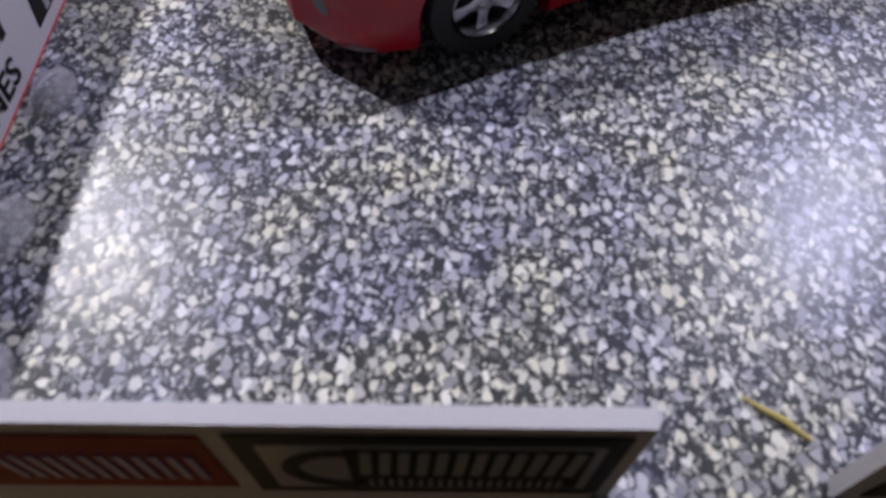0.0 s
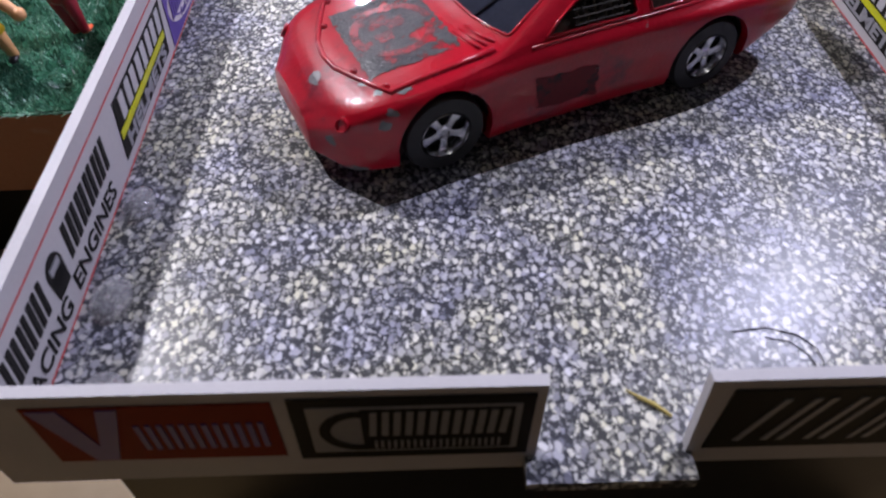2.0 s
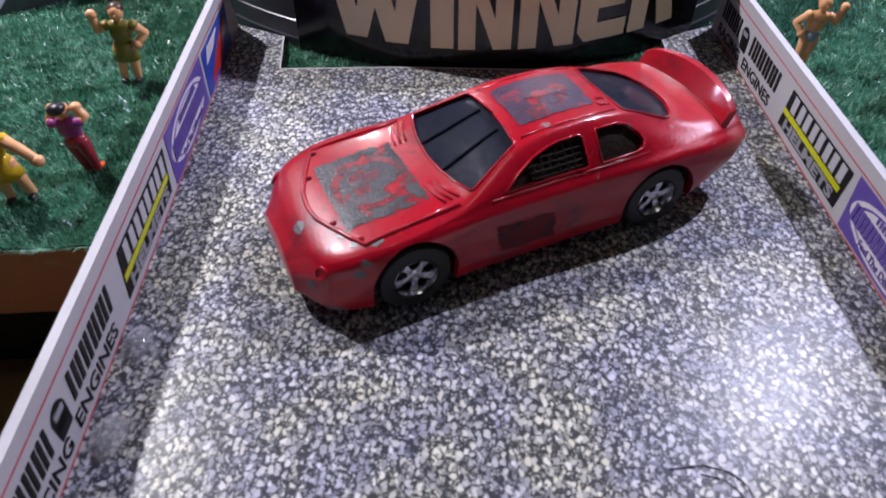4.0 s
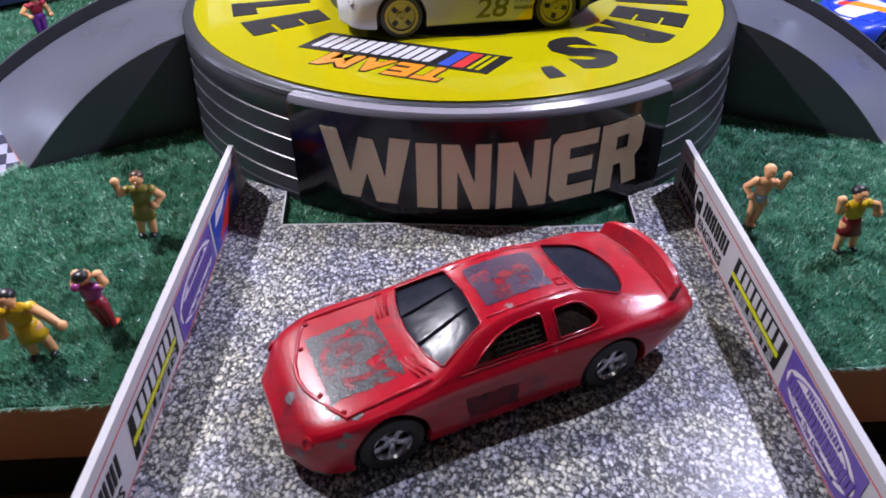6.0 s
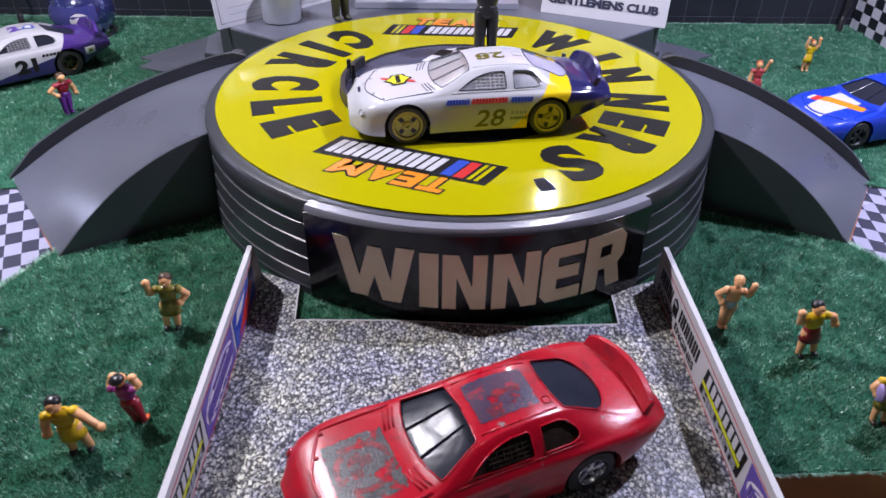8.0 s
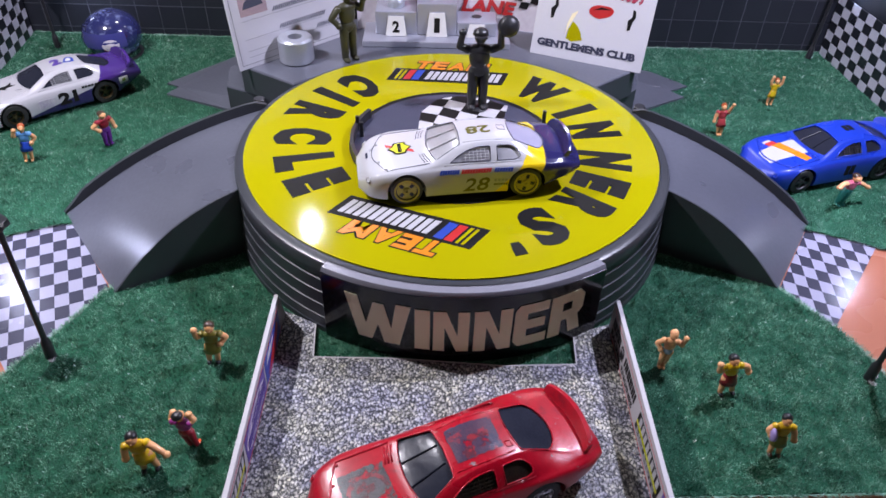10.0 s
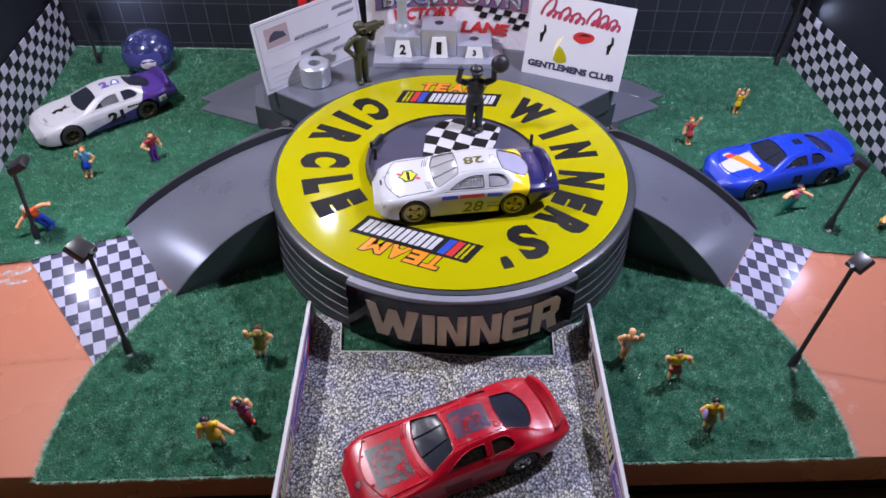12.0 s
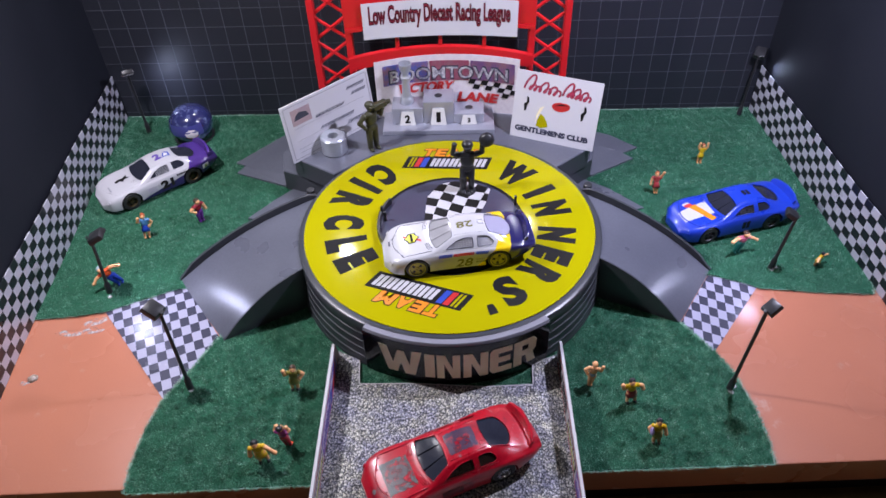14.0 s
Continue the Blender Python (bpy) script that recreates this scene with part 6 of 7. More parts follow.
UP = ((3.9, -0.6, 13.0), (4.3, -1.0, 16.8))
HIGH = ((3.6, -0.3, 16.0), (3.2, -0.6, 19.6))
HIP = ((4.3, 0.6, 11.4), (2.7, -0.6, 9.4))
DOWN = ((3.4, -0.3, 11.2), (3.8, -0.8, 8.6))
OUT = ((5.0, -0.4, 13.2), (7.2, -1.2, 12.0))
figure(-76.4, -86.8, 8, 19.0, "olive-dressed painted figurine with a raised fist on the turf", "olive", "olive", "brown", HIP, UP, (0, 4), skirt=True, bulk=1.15)
figure(-84.2, -126.0, 10, 19.0, "mustard-dressed painted figurine with an arm stretched out", "mustard", "mustard", "black", ((4.6, -1.2, 12.0), (6.6, -2.2, 9.4)), DOWN, (4, -6), skirt=True, legs=1.7, bulk=1.2)
figure(-74.4, -118.4, 165, 15.5, "figurine in a plum top and crimson trousers with raised arms", "plum", "crimson", "black", ((3.4, -0.8, 14.2), (2.4, -1.2, 16.6)), ((3.4, -0.8, 14.2), (2.4, -1.2, 16.6)), (0, 11), shoes="orange", legs=0.9, bulk=1.45)
figure(-184.4, 26.6, 20, 20.0, "red-haired figurine in a bright blue dress", "sky", "blue", "auburn", HIP, ((3.8, -0.8, 13.2), (3.0, -1.4, 16.4)), (0, 6), shoes="skin", skirt=True)
figure(-155.2, 41.6, 55, 18.5, "figurine in a red jacket and violet trousers", "crimson", "violet", "brown", DOWN, HIP, (2, 2), shoes="violet", legs=0.9, bulk=1.3)
figure(-187.2, -12.4, 20, 18.5, "figurine in an orange shirt and blue trousers, leaning", "orange", "blue", "pale", OUT, OUT, (0, -30), shoes="blue", legs=1.0, bulk=1.45)
figure(67.4, -86.2, -6, 18.5, "figurine in pale swimwear with one raised arm", "skin", "pale", "skin", UP, HIP, (0, 4), shoes="skin", legs=0.7, skirt="brief")
figure(85.4, -96.6, 6, 19.0, "figurine in a yellow vest and maroon shorts with a raised fist", "yellow", "maroon", "black", ((4.6, 0.0, 12.8), (5.0, -0.6, 10.6)), UP, (0, -6), skirt=True, legs=1.8, bulk=1.15)
figure(92.6, -118.8, -8, 19.5, "figurine in a mustard dress carrying a lilac bag", "mustard", "olive", "black", DOWN, ((4.2, -0.4, 12.0), (3.4, -1.4, 10.8)), (0, -4), shoes="brown", skirt=True)
figure(130.3, 61.0, -10, 18.5, "figurine in a rose red dress with raised arms", "rose", "rose", "auburn", ((3.4, -0.4, 15.6), (4.6, -0.8, 18.6)), DOWN, (0, -5), shoes="skin", skirt=True, legs=0.8)
figure(165.6, 92.6, 0, 16.5, "figurine in a yellow dress holding both arms up", "yellow", "yellow", "auburn", HIGH, HIGH, (0, 2), shoes="skin", skirt=True)
figure(164.5, 5.4, 20, 17.0, "figurine in a pink shirt and teal trousers, arms wide", "pink", "teal", "brown", OUT, OUT, (4, 12), shoes="teal", legs=1.2, bulk=1.5)
figure(205.7, -6.1, 40, 11.0, "small seated-looking figurine in a yellow shirt", "yellow", "mustard", "black", OUT, OUT, (10, 6), shoes="brown", skirt=True, bulk=1.5)
bag = ball((0, 0, 0), (1.0, 2.1, 2.4), u=12, v=8)
ob = part("lilac_bag", bag, flat("figure_lilac", COL["lilac"]), smooth=True)
ob.matrix_world = place(88.9, -119.6, 11.6)
tagged(ob, "small lilac bag held by the mustard-dressed figurine", "bag")

# dark one-piece plastic figures on the stage
def plastic_figure(x, y, z, rz, h, material, label, left, right, extra=None, stand=2.6):
    bm = bmesh.new()
    for s in (-1, 1):
        capsule((s * 1.25, 0, 0.9), (s * 1.1, 0.1, 8.6), 0.95, 1.3, bm)
        ball((s * 1.3, -0.7, 0.5), (0.85, 1.6, 0.7), bm, 0, 8, 5)
    ball((0, 0.1, 9.0), (2.2, 1.5, 1.8), bm, 0, 12, 8)
    ball((0, 0, 12.0), (2.3, 1.5, 3.0), bm, 0, 12, 9)
    ball((0, 0, 13.8), (2.8, 1.35, 1.3), bm, 0, 12, 7)
    capsule((0, 0, 14.4), (0, -0.1, 15.4), 0.85, 0.8, bm)
    ball((0, -0.1, 16.7), (1.35, 1.5, 1.6), bm, 0, 12, 9)
    tmp = lathe([(1.75, 17.2), (1.5, 18.0), (0.7, 18.5), (0, 18.6)], 12)
    merge(bm, tmp)
    box(-1.2, 1.2, -2.5, -1.0, 17.05, 17.35, 0.1, bm)
    for s, (elbow, wrist) in ((1, left), (-1, right)):
        e, w = (s * elbow[0], elbow[1], elbow[2]), (s * wrist[0], wrist[1], wrist[2])
        capsule((s * 2.6, 0, 13.8), e, 0.95, 0.8, bm)
        capsule(e, w, 0.8, 0.65, bm)
        ball(w, 0.85, bm, 0, 8, 6)
    if extra:
        extra(bm)
    if stand:
        lathe([(0, 0), (stand, 0), (stand, 0.35), (0, 0.35)], 18, bm=bm)
    bm.transform(Matrix.Scale(h / 18.6, 4))
    ob = part("figurine", bm, material, smooth=True)
    ob.matrix_world = place(x, y, z, rz)
    return tagged(ob, label, "figurine", group="plastic figurines on the stage")


def held_cap(bm):
    tmp = lathe([(0, 0), (2.0, 0.1), (2.3, 0.5), (1.6, 1.3), (0, 1.6)], 16)
    tmp.transform(Matrix.Translation((5.6, -0.6, 19.2)) @ Matrix.Rotation(radians(75), 4, "X"))
    merge(bm, tmp)


def camera_box(bm):
    box(0.4, 5.6, -2.4, -0.4, 15.6, 17.8, 0.3, bm)
    tube([(5.4, -1.4, 16.6), (7.2, -1.5, 16.6)], 0.8, 10, bm)


plastic_figure(10.4, 29.0, TOP + 0.8, 4, 34.5, "black", "black plastic winner figurine raising both arms with a cap", ((4.4, -0.2, 14.6), (4.3, -0.5, 18.4)), ((4.4, -0.2, 14.6), (3.9, -0.5, 17.8)), held_cap)
plastic_figure(-47.4, 76.0, 28.7, 40, 34.0, "olive", "dark olive plastic cameraman figurine with a shoulder camera", ((3.8, -0.6, 12.6), (3.6, -2.0, 15.6)), ((4.4, 0.4, 11.6), (2.8, -0.4, 9.6)), camera_box, 0)


# ---- floodlight posts ----
M["led"] = mat("lit_led_lens", (0.8, 0.8, 0.85), rough=0.3)
led = M["led"].node_tree.nodes["Principled BSDF"]
led.inputs["Emission Color"].default_value, led.inputs["Emission Strength"].default_value = (0.72, 0.74, 1.0, 1), 12


def flood_post(x, y, h, head_dir, lean, label, lit=False, size=1.0):
    post = thing("floodlight_post", place(x, y, 0.9), label, "toy lamp post", group="floodlight posts")
    tip = Vector((lean[0], lean[1], h))
    part("pole", tube([(0, 0, 0), tip * 0.5, tip], [0.95, 0.9, 0.85], 10), "black", post, smooth=40)
    part("collar", tube([(0, 0, 0), tip * (6 / h), tip * (7.5 / h)], [1.7, 1.55, 0.9], 10), "black", post, smooth=40)
    m = Matrix.Translation(tip) @ Matrix.Rotation(radians(head_dir), 4, "Z") @ Matrix.Rotation(radians(-28), 4, "X") @ Matrix.Scale(size, 4)
    b = box(-4.2, 4.2, -8.2, 0.6, -1.3, 1.9, 0.5)
    for v in b.verts:
        if v.co.z > 1:
            v.co.x *= 0.86
            v.co.y = -3.8 + (v.co.y + 3.8) * 0.9
    b.transform(m)
    head = part("lamp_head", b, "black", post, smooth=40)
    c = box(-3.6, 3.6, -7.6, 0.0, -1.6, -1.25)
    c.transform(m)
    lens = part("lens", c, "greyink" if not lit else "dark", head)
    for i in range(4):
        for k in range(4):
            c = box(-3.2 + 1.7 * i, -1.9 + 1.7 * i, -7.1 + 1.8 * k, -5.8 + 1.8 * k, -1.63, -1.58)
            c.transform(m)
            part("led", c, "led" if lit else "greyink", lens)
    d = tube([(0, 0.3, -1.6), (0, 0.8, 1.0), (0, 0.6, 2.6)], 0.9, 8)
    d.transform(m)
    part("knuckle", d, "black", post)


flood_post(-128.4, -86.0, 45, -112, (-4.6, 9.0), "black floodlight post glued to the turf with a square head")
flood_post(134.1, -89.7, 53, 118, (3.4, 1.5), "black floodlight post glued to the turf with a square head", size=0.8)
flood_post(-192.1, -18.9, 38, 100, (2.6, 1.6), "black floodlight post with a lit head glued to the turf", lit=True)
flood_post(180.6, -7.6, 37, -112, (3.0, 0.0), "black floodlight post with a lit head glued to the turf", lit=True, size=0.8)
flood_post(-219.0, 142.3, 46, 30, (-2.0, 2.5), "black floodlight post in the back corner")
flood_post(209.2, 150.2, 44, 150, (3.0, 2.0), "black floodlight post in the back corner")
for x, y in ((-127.5, -87.6), (-129.5, -84.0), (134.0, -92.2), (136.4, -89.0), (-190.2, -23.4), (180.2, -10.0), (183.0, -8.0)):
    b = ball((0, 0, 0), (1.4, 1.1, 0.5), u=10, v=6)
    ob = part("glue_lump", b, "glue", smooth=True)
    ob.matrix_world = place(x, y, 1.5, 40 * x)
    tagged(ob, "clear glue lump at the foot of a floodlight post", "glue", group="glue lumps at the posts")

# ---- miniature helmet ----
# pale blue patches give the mottled paint and imitate its sheen
M["helmetpaint"] = over(over(mat("helmet_enamel", (0.014, 0.016, 0.065), (0.034, 0.040, 0.15), rough=0.16, coarse=90, coat=0.8), (0.05, 0.012, 0.035), worn(55, 0.60, 0.65)), (0.20, 0.24, 0.44), worn(75, 0.50, 0.62))
helmet = thing("mini_helmet", place(-183.4, 135.5, 0.9, -20) @ Matrix.Scale(0.94, 4), "shiny blue and purple miniature racing helmet on the turf", "toy helmet")
bm = ball((0, 0, 12.2), (15.6, 16.6, 14.2), u=40, v=26)
for v in bm.verts:
    if v.co.z < 3:
        v.co.z = 0.4 + (v.co.z + 2) * 0.52
        v.co.x *= 1.02
part("shell", bm, "helmetpaint", helmet, smooth=True)
vz = bmesh.new()
rows = []
for i in range(25):
    a = radians(-160 + 140 * i / 24)
    rows.append([vz.verts.new((15.9 * math.cos(a) * k, 16.9 * math.sin(a) * k, z)) for z, k in ((10.0, 1.0), (13.5, 1.012), (18.4, 0.925))])
for a, b in zip(rows, rows[1:]):
    for k in range(2):
        vz.faces.new((a[k], b[k], b[k + 1], a[k + 1]))
part("visor", vz, mat("visor_print", (0.03, 0.045, 0.20), (0.07, 0.06, 0.22), rough=0.12, coarse=60, coat=0.7), helmet, smooth=True)
for r_, mname, k in ((5.6, "redink", 1.015), (4.7, "palepaper", 1.03)):
    b = bmesh.new()
    c = [b.verts.new((0, 0, 0))]
    for i in range(24):
        a = 2 * math.pi * i / 24
        u, w = r_ * math.cos(a), 0.72 * r_ * math.sin(a)
        ang = radians(-52) + u / 16.4
        zc = 12.0 + w
        rad = 16.3 * math.sqrt(max(0.05, 1 - ((zc - 12.2) / 14.2) ** 2)) * 1.0
        c.append(b.verts.new((rad * 0.96 * math.cos(ang) * k, rad * 1.02 * math.sin(ang) * k, zc)))
    c[0].co = sum((v.co for v in c[1:]), Vector()) / 24
    c[0].co.x, c[0].co.y = c[0].co.x * 1.05, c[0].co.y * 1.05
    for i in range(24):
        b.faces.new((c[0], c[1 + i], c[1 + (i + 1) % 24]))
    part("oval_mark", b, mname, helmet)
part("bottom_trim", lathe([(13.0, 0.2), (14.6, 0.2), (15.0, 1.1), (13.2, 1.2), (13.0, 0.2)], 32), "black", helmet)

# ---- podium, trophy, ring nut ----
PLAT = 28.7
podium = thing("winners_podium", place(-6.8, 99.0, PLAT), "silver painted three-step winners' podium on the rear platform", "toy podium")
part("base", box(-35.8, 35.8, -8.8, 16.2, 0, 3.1, 0.4), "silver", podium)
for n_, x0, x1, h, back_y, ph, nh in (("2", -29.8, -9.7, 14.5, 14.6, 9.4, 5.6), ("1", -9.5, 9.7, 18.9, 16.0, 11.4, 7.0), ("3", 9.9, 29.4, 9.8, 14.4, 6.4, 3.2)):
    st = part("step", box(x0, x1, -0.6, back_y, 3.1, h, 0.5), "silver", podium)
    mid = (x0 + x1) / 2
    part("peg_hole", lathe([(0, 0), (2.6, 0), (2.6, 0.15), (0, 0.15)], 20, at=(mid, 7.2)), "black", st).location.z = h * MM
    part("peg_collar", lathe([(2.6, 0), (3.1, 0), (3.0, 0.3), (2.6, 0.3), (2.6, 0)], 20, at=(mid, 7.2)), "silver", st).location.z = h * MM
    pl = prism([(mid - 5.2, 3.3), (mid + 5.2, 3.3), (mid + 3.7, 3.3 + ph), (mid - 3.7, 3.3 + ph)], 0, 0.5)
    pl.transform(frame_of((0, -2.9, 0), (1, 0, 0), (0, 0.15, 1)))
    plate = part("number_plate", pl, "plate", st)
    t = tall(lettering(n_, 7, 0.3, 0.1, nh * (0.40 if n_ == "1" else 0.62)), nh)
    t.transform(frame_of((mid, -2.9 + 0.15 * (3.0 + ph / 2), 3.0 + ph / 2), (1, 0, 0), (0, 0.15, 1)) @ Matrix.Translation((0, 0, 0.62)))
    part("number", t, "ink", plate)
trophy = tagged(part("trophy_cup", lathe([(0, 0), (4.2, 0), (4.4, 1.2), (4.0, 3.4), (3.2, 4.2), (2.9, 5.0), (2.6, 12), (2.6, 16.4), (3.3, 17.0), (3.3, 18.4), (2.2, 19.2), (2.0, 21.0), (2.8, 22.2), (3.7, 24.0), (4.1, 27.4), (3.7, 27.6), (3.0, 24.4), (0, 23.4)], 24), "satin", smooth=40), "silver trophy cup standing on the second step of the podium", "trophy")
trophy.matrix_world = place(-26.9, 106.4, PLAT + 14.6)
nut = tagged(part("ring_nut", lathe([(3.2, 11.4), (3.2, 0.4), (3.4, 0), (7.4, 0), (8.0, 0.6), (8.0, 10.6), (7.2, 11.4), (3.2, 11.4)], 36), "satin", smooth=40), "silver ring-shaped nut on the rear platform", "metal ring")
nut.matrix_world = place(-71.8, 74.6, PLAT)
core = tagged(part("ring_plug", lathe([(0, 0), (3.1, 0), (3.1, 7.5), (0, 7.5)], 20), "black"), "black plug inside the silver ring", "plug")
core.matrix_world = place(-71.8, 74.6, PLAT + 0.05)

# ---- cards ----
check_m = frame_of((-95.2, 61.0, PLAT), (0.71, 0.70, 0.0), (-0.09, 0.12, 1))
check = thing("prize_check_card", place(0, 0, 0), "white printed prize check card leaning on the rear platform", "card")
b = prism([(0, 0), (66.5, 0), (66.5, 37), (0, 37)], -0.8, 0)
b.transform(check_m)
part("card", b, "paper", check)
for x0, x1, y0, y1 in ((1.6, 65, 1.6, 1.9), (1.6, 65, 35.1, 35.4), (1.6, 1.9, 1.6, 35.4), (64.7, 65, 1.6, 35.4)):
    printed("border_line", rect(x0, x1, y0, y1), check_m, "greyink", check)
pic = printed("picture", rect(6, 20, 22.5, 32.5), check_m, mat("faded_picture_print", (0.50, 0.36, 0.36), (0.26, 0.20, 0.24), rough=0.5, coarse=250), check)
printed("picture_car", prism([(7.5, 25.5), (18.5, 26), (17, 28.8), (12, 30.2), (9, 28.5)], -0.05, 0.05), check_m, "slate", pic, lift=0.2)
for x0, x1, y, n_ in ((22, 44, 21.6, 20), (24, 50, 13.2, 22), (44, 60, 8.2, 15), (48, 62, 29.5, 11), (51, 62, 25.2, 8)):
    printed("written_line", bars(x0, x1, y, y + 1.9, n_, 0.5, 0.6), check_m, "slate", check)
for y, x0, x1 in ((20.5, 6, 60), (12.4, 6, 48), (7.2, 6, 28), (4.6, 6, 24), (7.6, 42, 62)):
    printed("rule", rect(x0, x1, y, y + 0.18), check_m, "greyink", check)

club_m = frame_of((38.6, 88.4, PLAT), (0.925, -0.380, 0), (0.10, 0.25, 1))
club = thing("club_card", place(0, 0, 0), "white club card with crimson script and a yellow fruit print", "card")
b = prism([(0, 0), (53.5, 0), (53.5, 42.5), (0, 42.5)], -0.7, 0)
b.transform(club_m)
part("card", b, "paper", club)
part("lettering", (lambda t: (t.transform(club_m @ Matrix.Translation((26.2, 6.2, 0.12))), t)[1])(tall(lettering("GENTLEMENS CLUB", 4.6, 0.26, 0.1, 47), 3.6)), "slate", club)
# looping crimson script, each word one drawn line with a dark edge
for x0, y0, w, heights in ((6.0, 31.6, 21.5, (9.2, 3.4, 3.0, 6.4, 3.2, 5.0, 3.2)), (30.4, 31.0, 15.5, (8.4, 3.2, 6.2, 3.0, 5.2, 3.0))):
    n_ = len(heights)
    line_ = []
    for i in range(n_ * 14 + 1):
        a = 2 * math.pi * i / 14
        h = heights[min(i // 14, n_ - 1)]
        v = h * (1 - math.cos(a)) / 2
        line_.append((x0 + w * i / (14 * n_) - (0.9 + 0.08 * h) * math.sin(a) + 0.42 * v, y0 - 0.07 * w * i / (14 * n_) + v, 0))
    for r_, ink_, lift_ in ((0.72, "maroon", 0.08), (0.46, "pinkink", 0.2)):
        word_ = tube(line_, r_, 6)
        for v in word_.verts:
            v.co.z *= 0.12
        printed("script_stroke", word_, club_m, ink_, club, lift=lift_)
lips = lathe([(0, -0.05), (1, -0.05), (1, 0.05), (0, 0.05)], 24)
for v in lips.verts:
    v.co = Vector((30 + v.co.x * 5.6 + v.co.y * 0.8, 23.6 + v.co.y * 2.9 + 0.5 * abs(v.co.x), v.co.z))
printed("red_shape", lips, club_m, "redink", club)
printed("dark_slit", prism([(26, 24), (30, 24.8), (34.6, 25.2), (30, 25.8)], -0.05, 0.05), club_m, "ink", club, lift=0.22)
printed("yellow_shape", prism([(16, 9.6), (19, 8.4), (23.5, 10), (22.5, 13), (20.5, 15.8), (18, 17.6), (16.6, 14)], -0.05, 0.05), club_m, "yellow", club)
printed("pale_peel", prism([(15.4, 9.8), (16.2, 14), (17.6, 17.6), (19.6, 22.6), (17, 21), (15.4, 16)], -0.05, 0.05), club_m, "cream", club)
for x, y in ((7.2, 17.5), (43.2, 17.6)):
    printed("dark_shape", prism([(x, y), (x + 1.2, y + 0.4), (x + 1.8, y + 4), (x + 2.8, y + 6), (x + 2.2, y + 9), (x + 1.0, y + 9.4), (x + 1.2, y + 6), (x - 0.6, y + 4.4), (x - 0.2, y + 2)], -0.05, 0.05), club_m, "ink", club)

# curved victory banner
lane = thing("victory_banner", place(0, 0, 0), "curved paper banner with chrome lettering and a check flag print", "banner")


def bent(u, v, d, y0=117.0):
    """Bends a flat print across the back of the platform; u from -46 to 46."""
    return (u - 0.8, y0 - 5.5 * (u / 46) ** 2 - d, PLAT + v - 1.4 - 2.0 * (u / 46) ** 2)


def sheet_grid(x0, x1, y0, y1, d, nx=24):
    bm = bmesh.new()
    cols = []
    for i in range(nx + 1):
        x = x0 + (x1 - x0) * i / nx
        cols.append([bm.verts.new((x, y, d + k)) for y, k in ((y0, 0), (y1, 0), (y1, -0.35), (y0, -0.35))])
    for a, b in zip(cols, cols[1:]):
        for k in range(4):
            bm.faces.new((a[k], a[(k + 1) % 4], b[(k + 1) % 4], b[k]))
    bm.faces.new(cols[0])
    bm.faces.new(cols[-1])
    bmesh.ops.recalc_face_normals(bm, faces=bm.faces[:])
    return bm


def on_lane(name, bm, material, parent, lift):
    for v in bm.verts:
        v.co.z += lift
    return part(name, warp(bm, lambda u, v, d: bent(u, v, d)), material, parent)


back = on_lane("sheet", sheet_grid(-46, 46, 0, 43.5, 0), "palepaper", lane, 0)
for x0, x1, c in ((-41, -12, "blueink"), (-11, 14, "redink"), (15, 43, "purple")):
    on_lane("colour_panel", sheet_grid(x0, x1, 25.4, 39.4, 0.1, 10), mat("panel_print_" + c, {"blueink": (0.06, 0.09, 0.34), "redink": (0.24, 0.035, 0.085), "purple": (0.12, 0.055, 0.17)}[c], (0.22, 0.10, 0.13), rough=0.4, coarse=160, amount=1.8), back, 0.25)
for bold, c, lift, w in ((0.55, "slate", 0.55, 77.0), (0.14, "chromeprint", 0.75, 75.0)):
    t = tall(lettering("BOOMTOWN", 12, bold, 0.1, w), 10.0 if c == "slate" else 8.2)
    for v in t.verts:
        v.co.x, v.co.y = v.co.x + 1, v.co.y + 31.2
    on_lane("lettering", t, c, back, lift)
for txt, x, y, w in (("VICTORY", -14, 21.5, 36), ("LANE", 20, 13.5, 26)):
    t = tall(lettering(txt, 9, 0.4, 0.1, w), 7.0)
    for v in t.verts:
        v.co.x, v.co.y = v.co.x + x + 0.25 * v.co.y, v.co.y + y
    on_lane("lettering", t, "redink", back, 0.5)
for i in range(8):
    for j in range(3):
        if (i + j) % 2 == 0:
            q = [(11 + 4.0 * i + 1.2 * j, 16.5 + 3.4 * j - 0.3 * i)]
            x, y = q[0]
            if y > 17.5 or x > 30:
                on_lane("black_check", prism([(x, y), (x + 4, y - 0.3), (x + 5.2, y + 3.1), (x + 1.2, y + 3.4)], -0.05, 0.05), "ink", back, 0.42)

# ---- red truss arch with league sign ----
arch = thing("truss_arch", place(-4.6, 122.0, PLAT - 0.1), "red plastic truss arch with a white league sign", "toy arch")
for s in (-1, 1):
    x0, x1 = s * 57.0, s * 78.5
    for x in (x0, x1):
        part("post_rail", box(x - 2.0, x + 2.0, -3.5, 3.5, 0, 118, 0.5), "red", arch)
    for k in range(7):
        z = 2 + 16.4 * k
        for a, b in (((x0, z), (x1, z + 16)), ((x1, z), (x0, z + 16))):
            part("brace", tube([(a[0], 0, a[1]), (b[0], 0, b[1])], 1.15, 6), "red", arch)


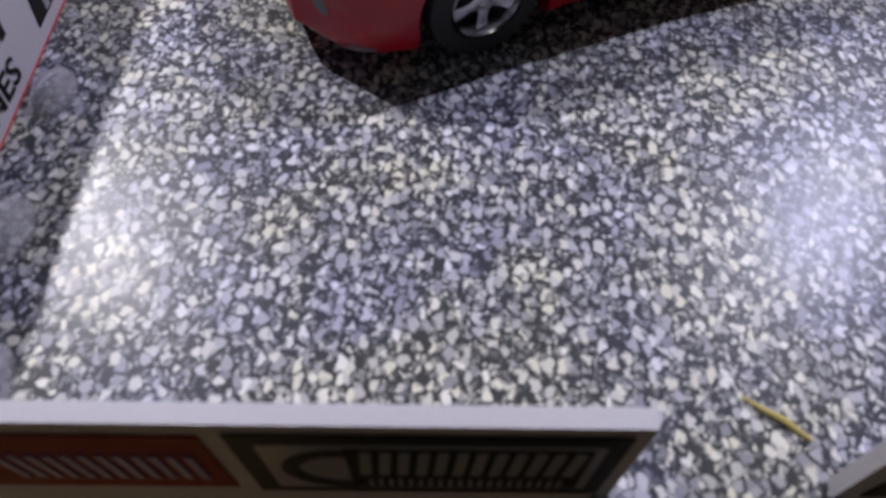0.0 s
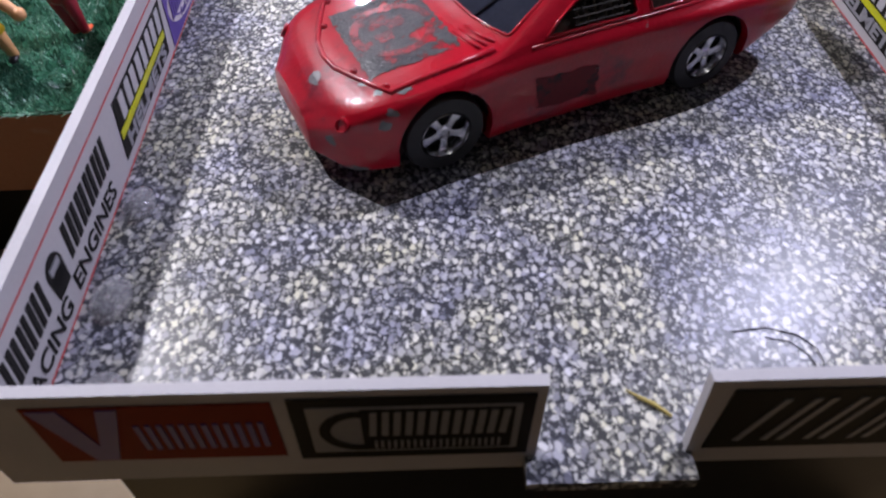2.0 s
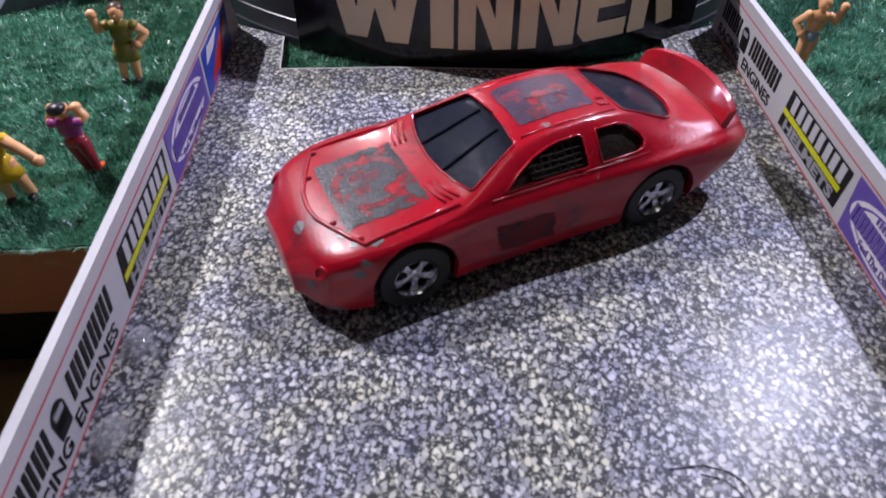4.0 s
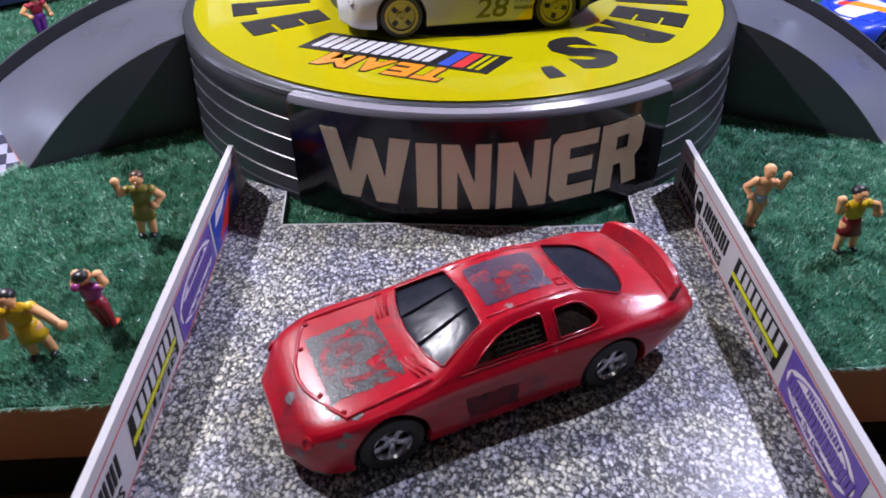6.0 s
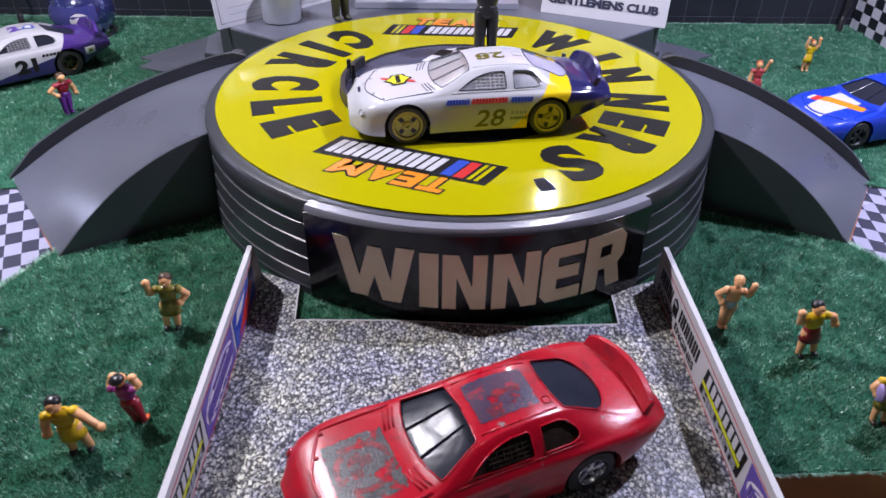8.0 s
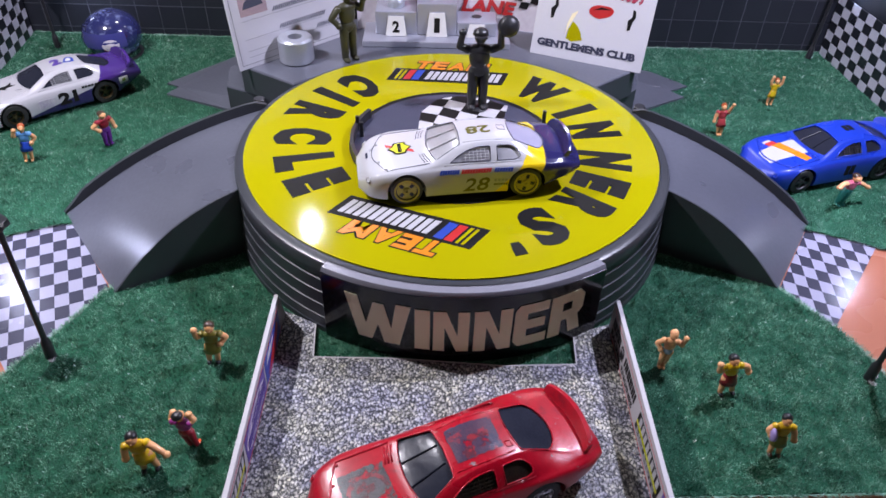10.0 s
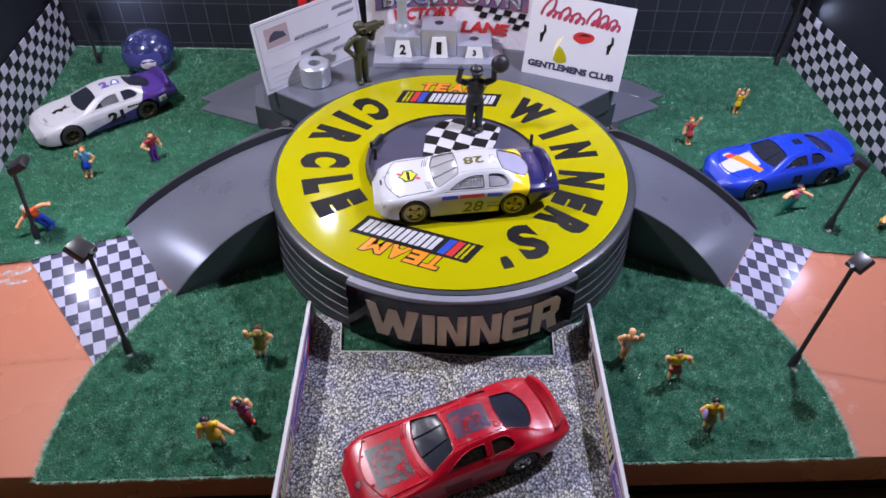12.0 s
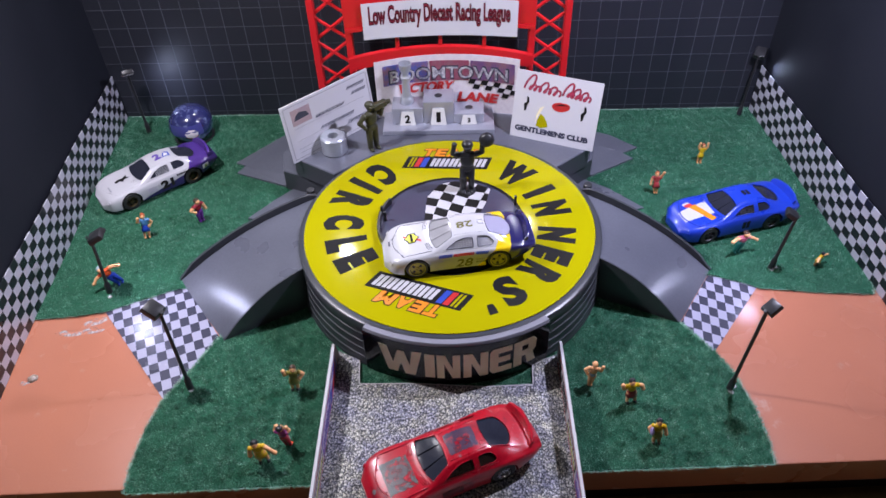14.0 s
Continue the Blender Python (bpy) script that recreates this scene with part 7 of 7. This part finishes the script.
def curved_beam(z0, z1, y0, t, rise=0.0):
    bm = bmesh.new()
    cols = []
    for i in range(25):
        x = -58 + 116 * i / 24
        k = 1 - (x / 58) ** 2
        y = y0 - 3.0 + 3.0 * k
        cols.append([bm.verts.new((x, yy, zz + rise * k)) for yy, zz in ((y - t, z0), (y, z0), (y, z1), (y - t, z1))])
    for a, b in zip(cols, cols[1:]):
        for k in range(4):
            bm.faces.new((a[k], a[(k + 1) % 4], b[(k + 1) % 4], b[k]))
    bm.faces.new(cols[0])
    bm.faces.new(cols[-1])
    bmesh.ops.recalc_face_normals(bm, faces=bm.faces[:])
    return bm


part("lower_beam", curved_beam(32.4, 40.7, 0, 4, 6), "red", arch, smooth=40)
part("middle_beam", curved_beam(58.4, 60.6, 0, 4, 2.5), "red", arch, smooth=40)
part("upper_panel", curved_beam(60.8, 95, 0, 2.4, 2.5), "red", arch, smooth=40)
part("top_beam", curved_beam(95.2, 101, 0, 4.4, 2.5), "red", arch, smooth=40)
for x in (-27, 0, 27.5):
    k = 1 - (x / 58) ** 2
    part("mullion", box(x - 1.2, x + 1.2, -5.0 + 3 * k, -2.0 + 3 * k, 41.0 + 6 * k, 58.9 + 2.4 * k, 0.2), "red", arch)


def on_arch(name, bm, material, parent, lift):
    return part(name, warp(bm, lambda u, v, d: (u, -5.6 + 3.0 * (1 - (u / 58) ** 2) - d - lift - 1.6, 64.8 + v + 2.0 * (1 - (u / 58) ** 2))), material, parent)


sg = on_arch("league_sign", sheet_grid(-47, 47.5, -11.9, 11.2, 0), "paper", arch, 0.6)
for bold, c, lift, w in ((0.34, "ink", 0.75, 86.0), (0.05, "redink", 0.9, 85.5)):
    t = tall(lettering("Low Country Diecast Racing League", 8, bold, 0.1, w), 15.4 if c == "ink" else 14.6)
    for v in t.verts:
        v.co.y += 1.6
    on_arch("lettering", t, mat("sign_maroon", (0.20, 0.01, 0.03), rough=0.4) if c == "redink" else c, sg, lift)

# ---- tiles of the back wall, last ----
STEP_X, STEP_Z = 13.35, 13.2
tile_me = None
rest = bmesh.new()
slope = (160.0 - 163.5) / (221.0 + 243.5)
for row in range(12):
    for col in range(36):
        x = -245.5 + STEP_X * (col + 0.5)
        z = 4.6 + STEP_Z * (row - 0.5)
        if x > 224:
            continue
        y = 163.6 + slope * (x + 243.5)
        if row < 8:
            if tile_me is None:
                tb = box(-STEP_X / 2 + 0.2, STEP_X / 2 - 0.2, -0.35, 1.2, -STEP_Z / 2 + 0.2, STEP_Z / 2 - 0.2, 0.12)
                first = part("tile", tb, "tile", back_wall)
                tile_me = first.data
                first.matrix_basis = place(x, y, z, math.degrees(slope))
            else:
                t = new("tile", tile_me)
                t.parent = back_wall
                t.matrix_basis = place(x, y, z, math.degrees(slope))
        else:
            tb = box(-STEP_X / 2 + 0.2, STEP_X / 2 - 0.2, -0.35, 1.2, -STEP_Z / 2 + 0.2, STEP_Z / 2 - 0.2)
            tb.transform(Matrix.Translation((x, y, z)))
            merge(rest, tb)
part("upper_tiles", rest, "tile", back_wall)["kind"] = "stuff"
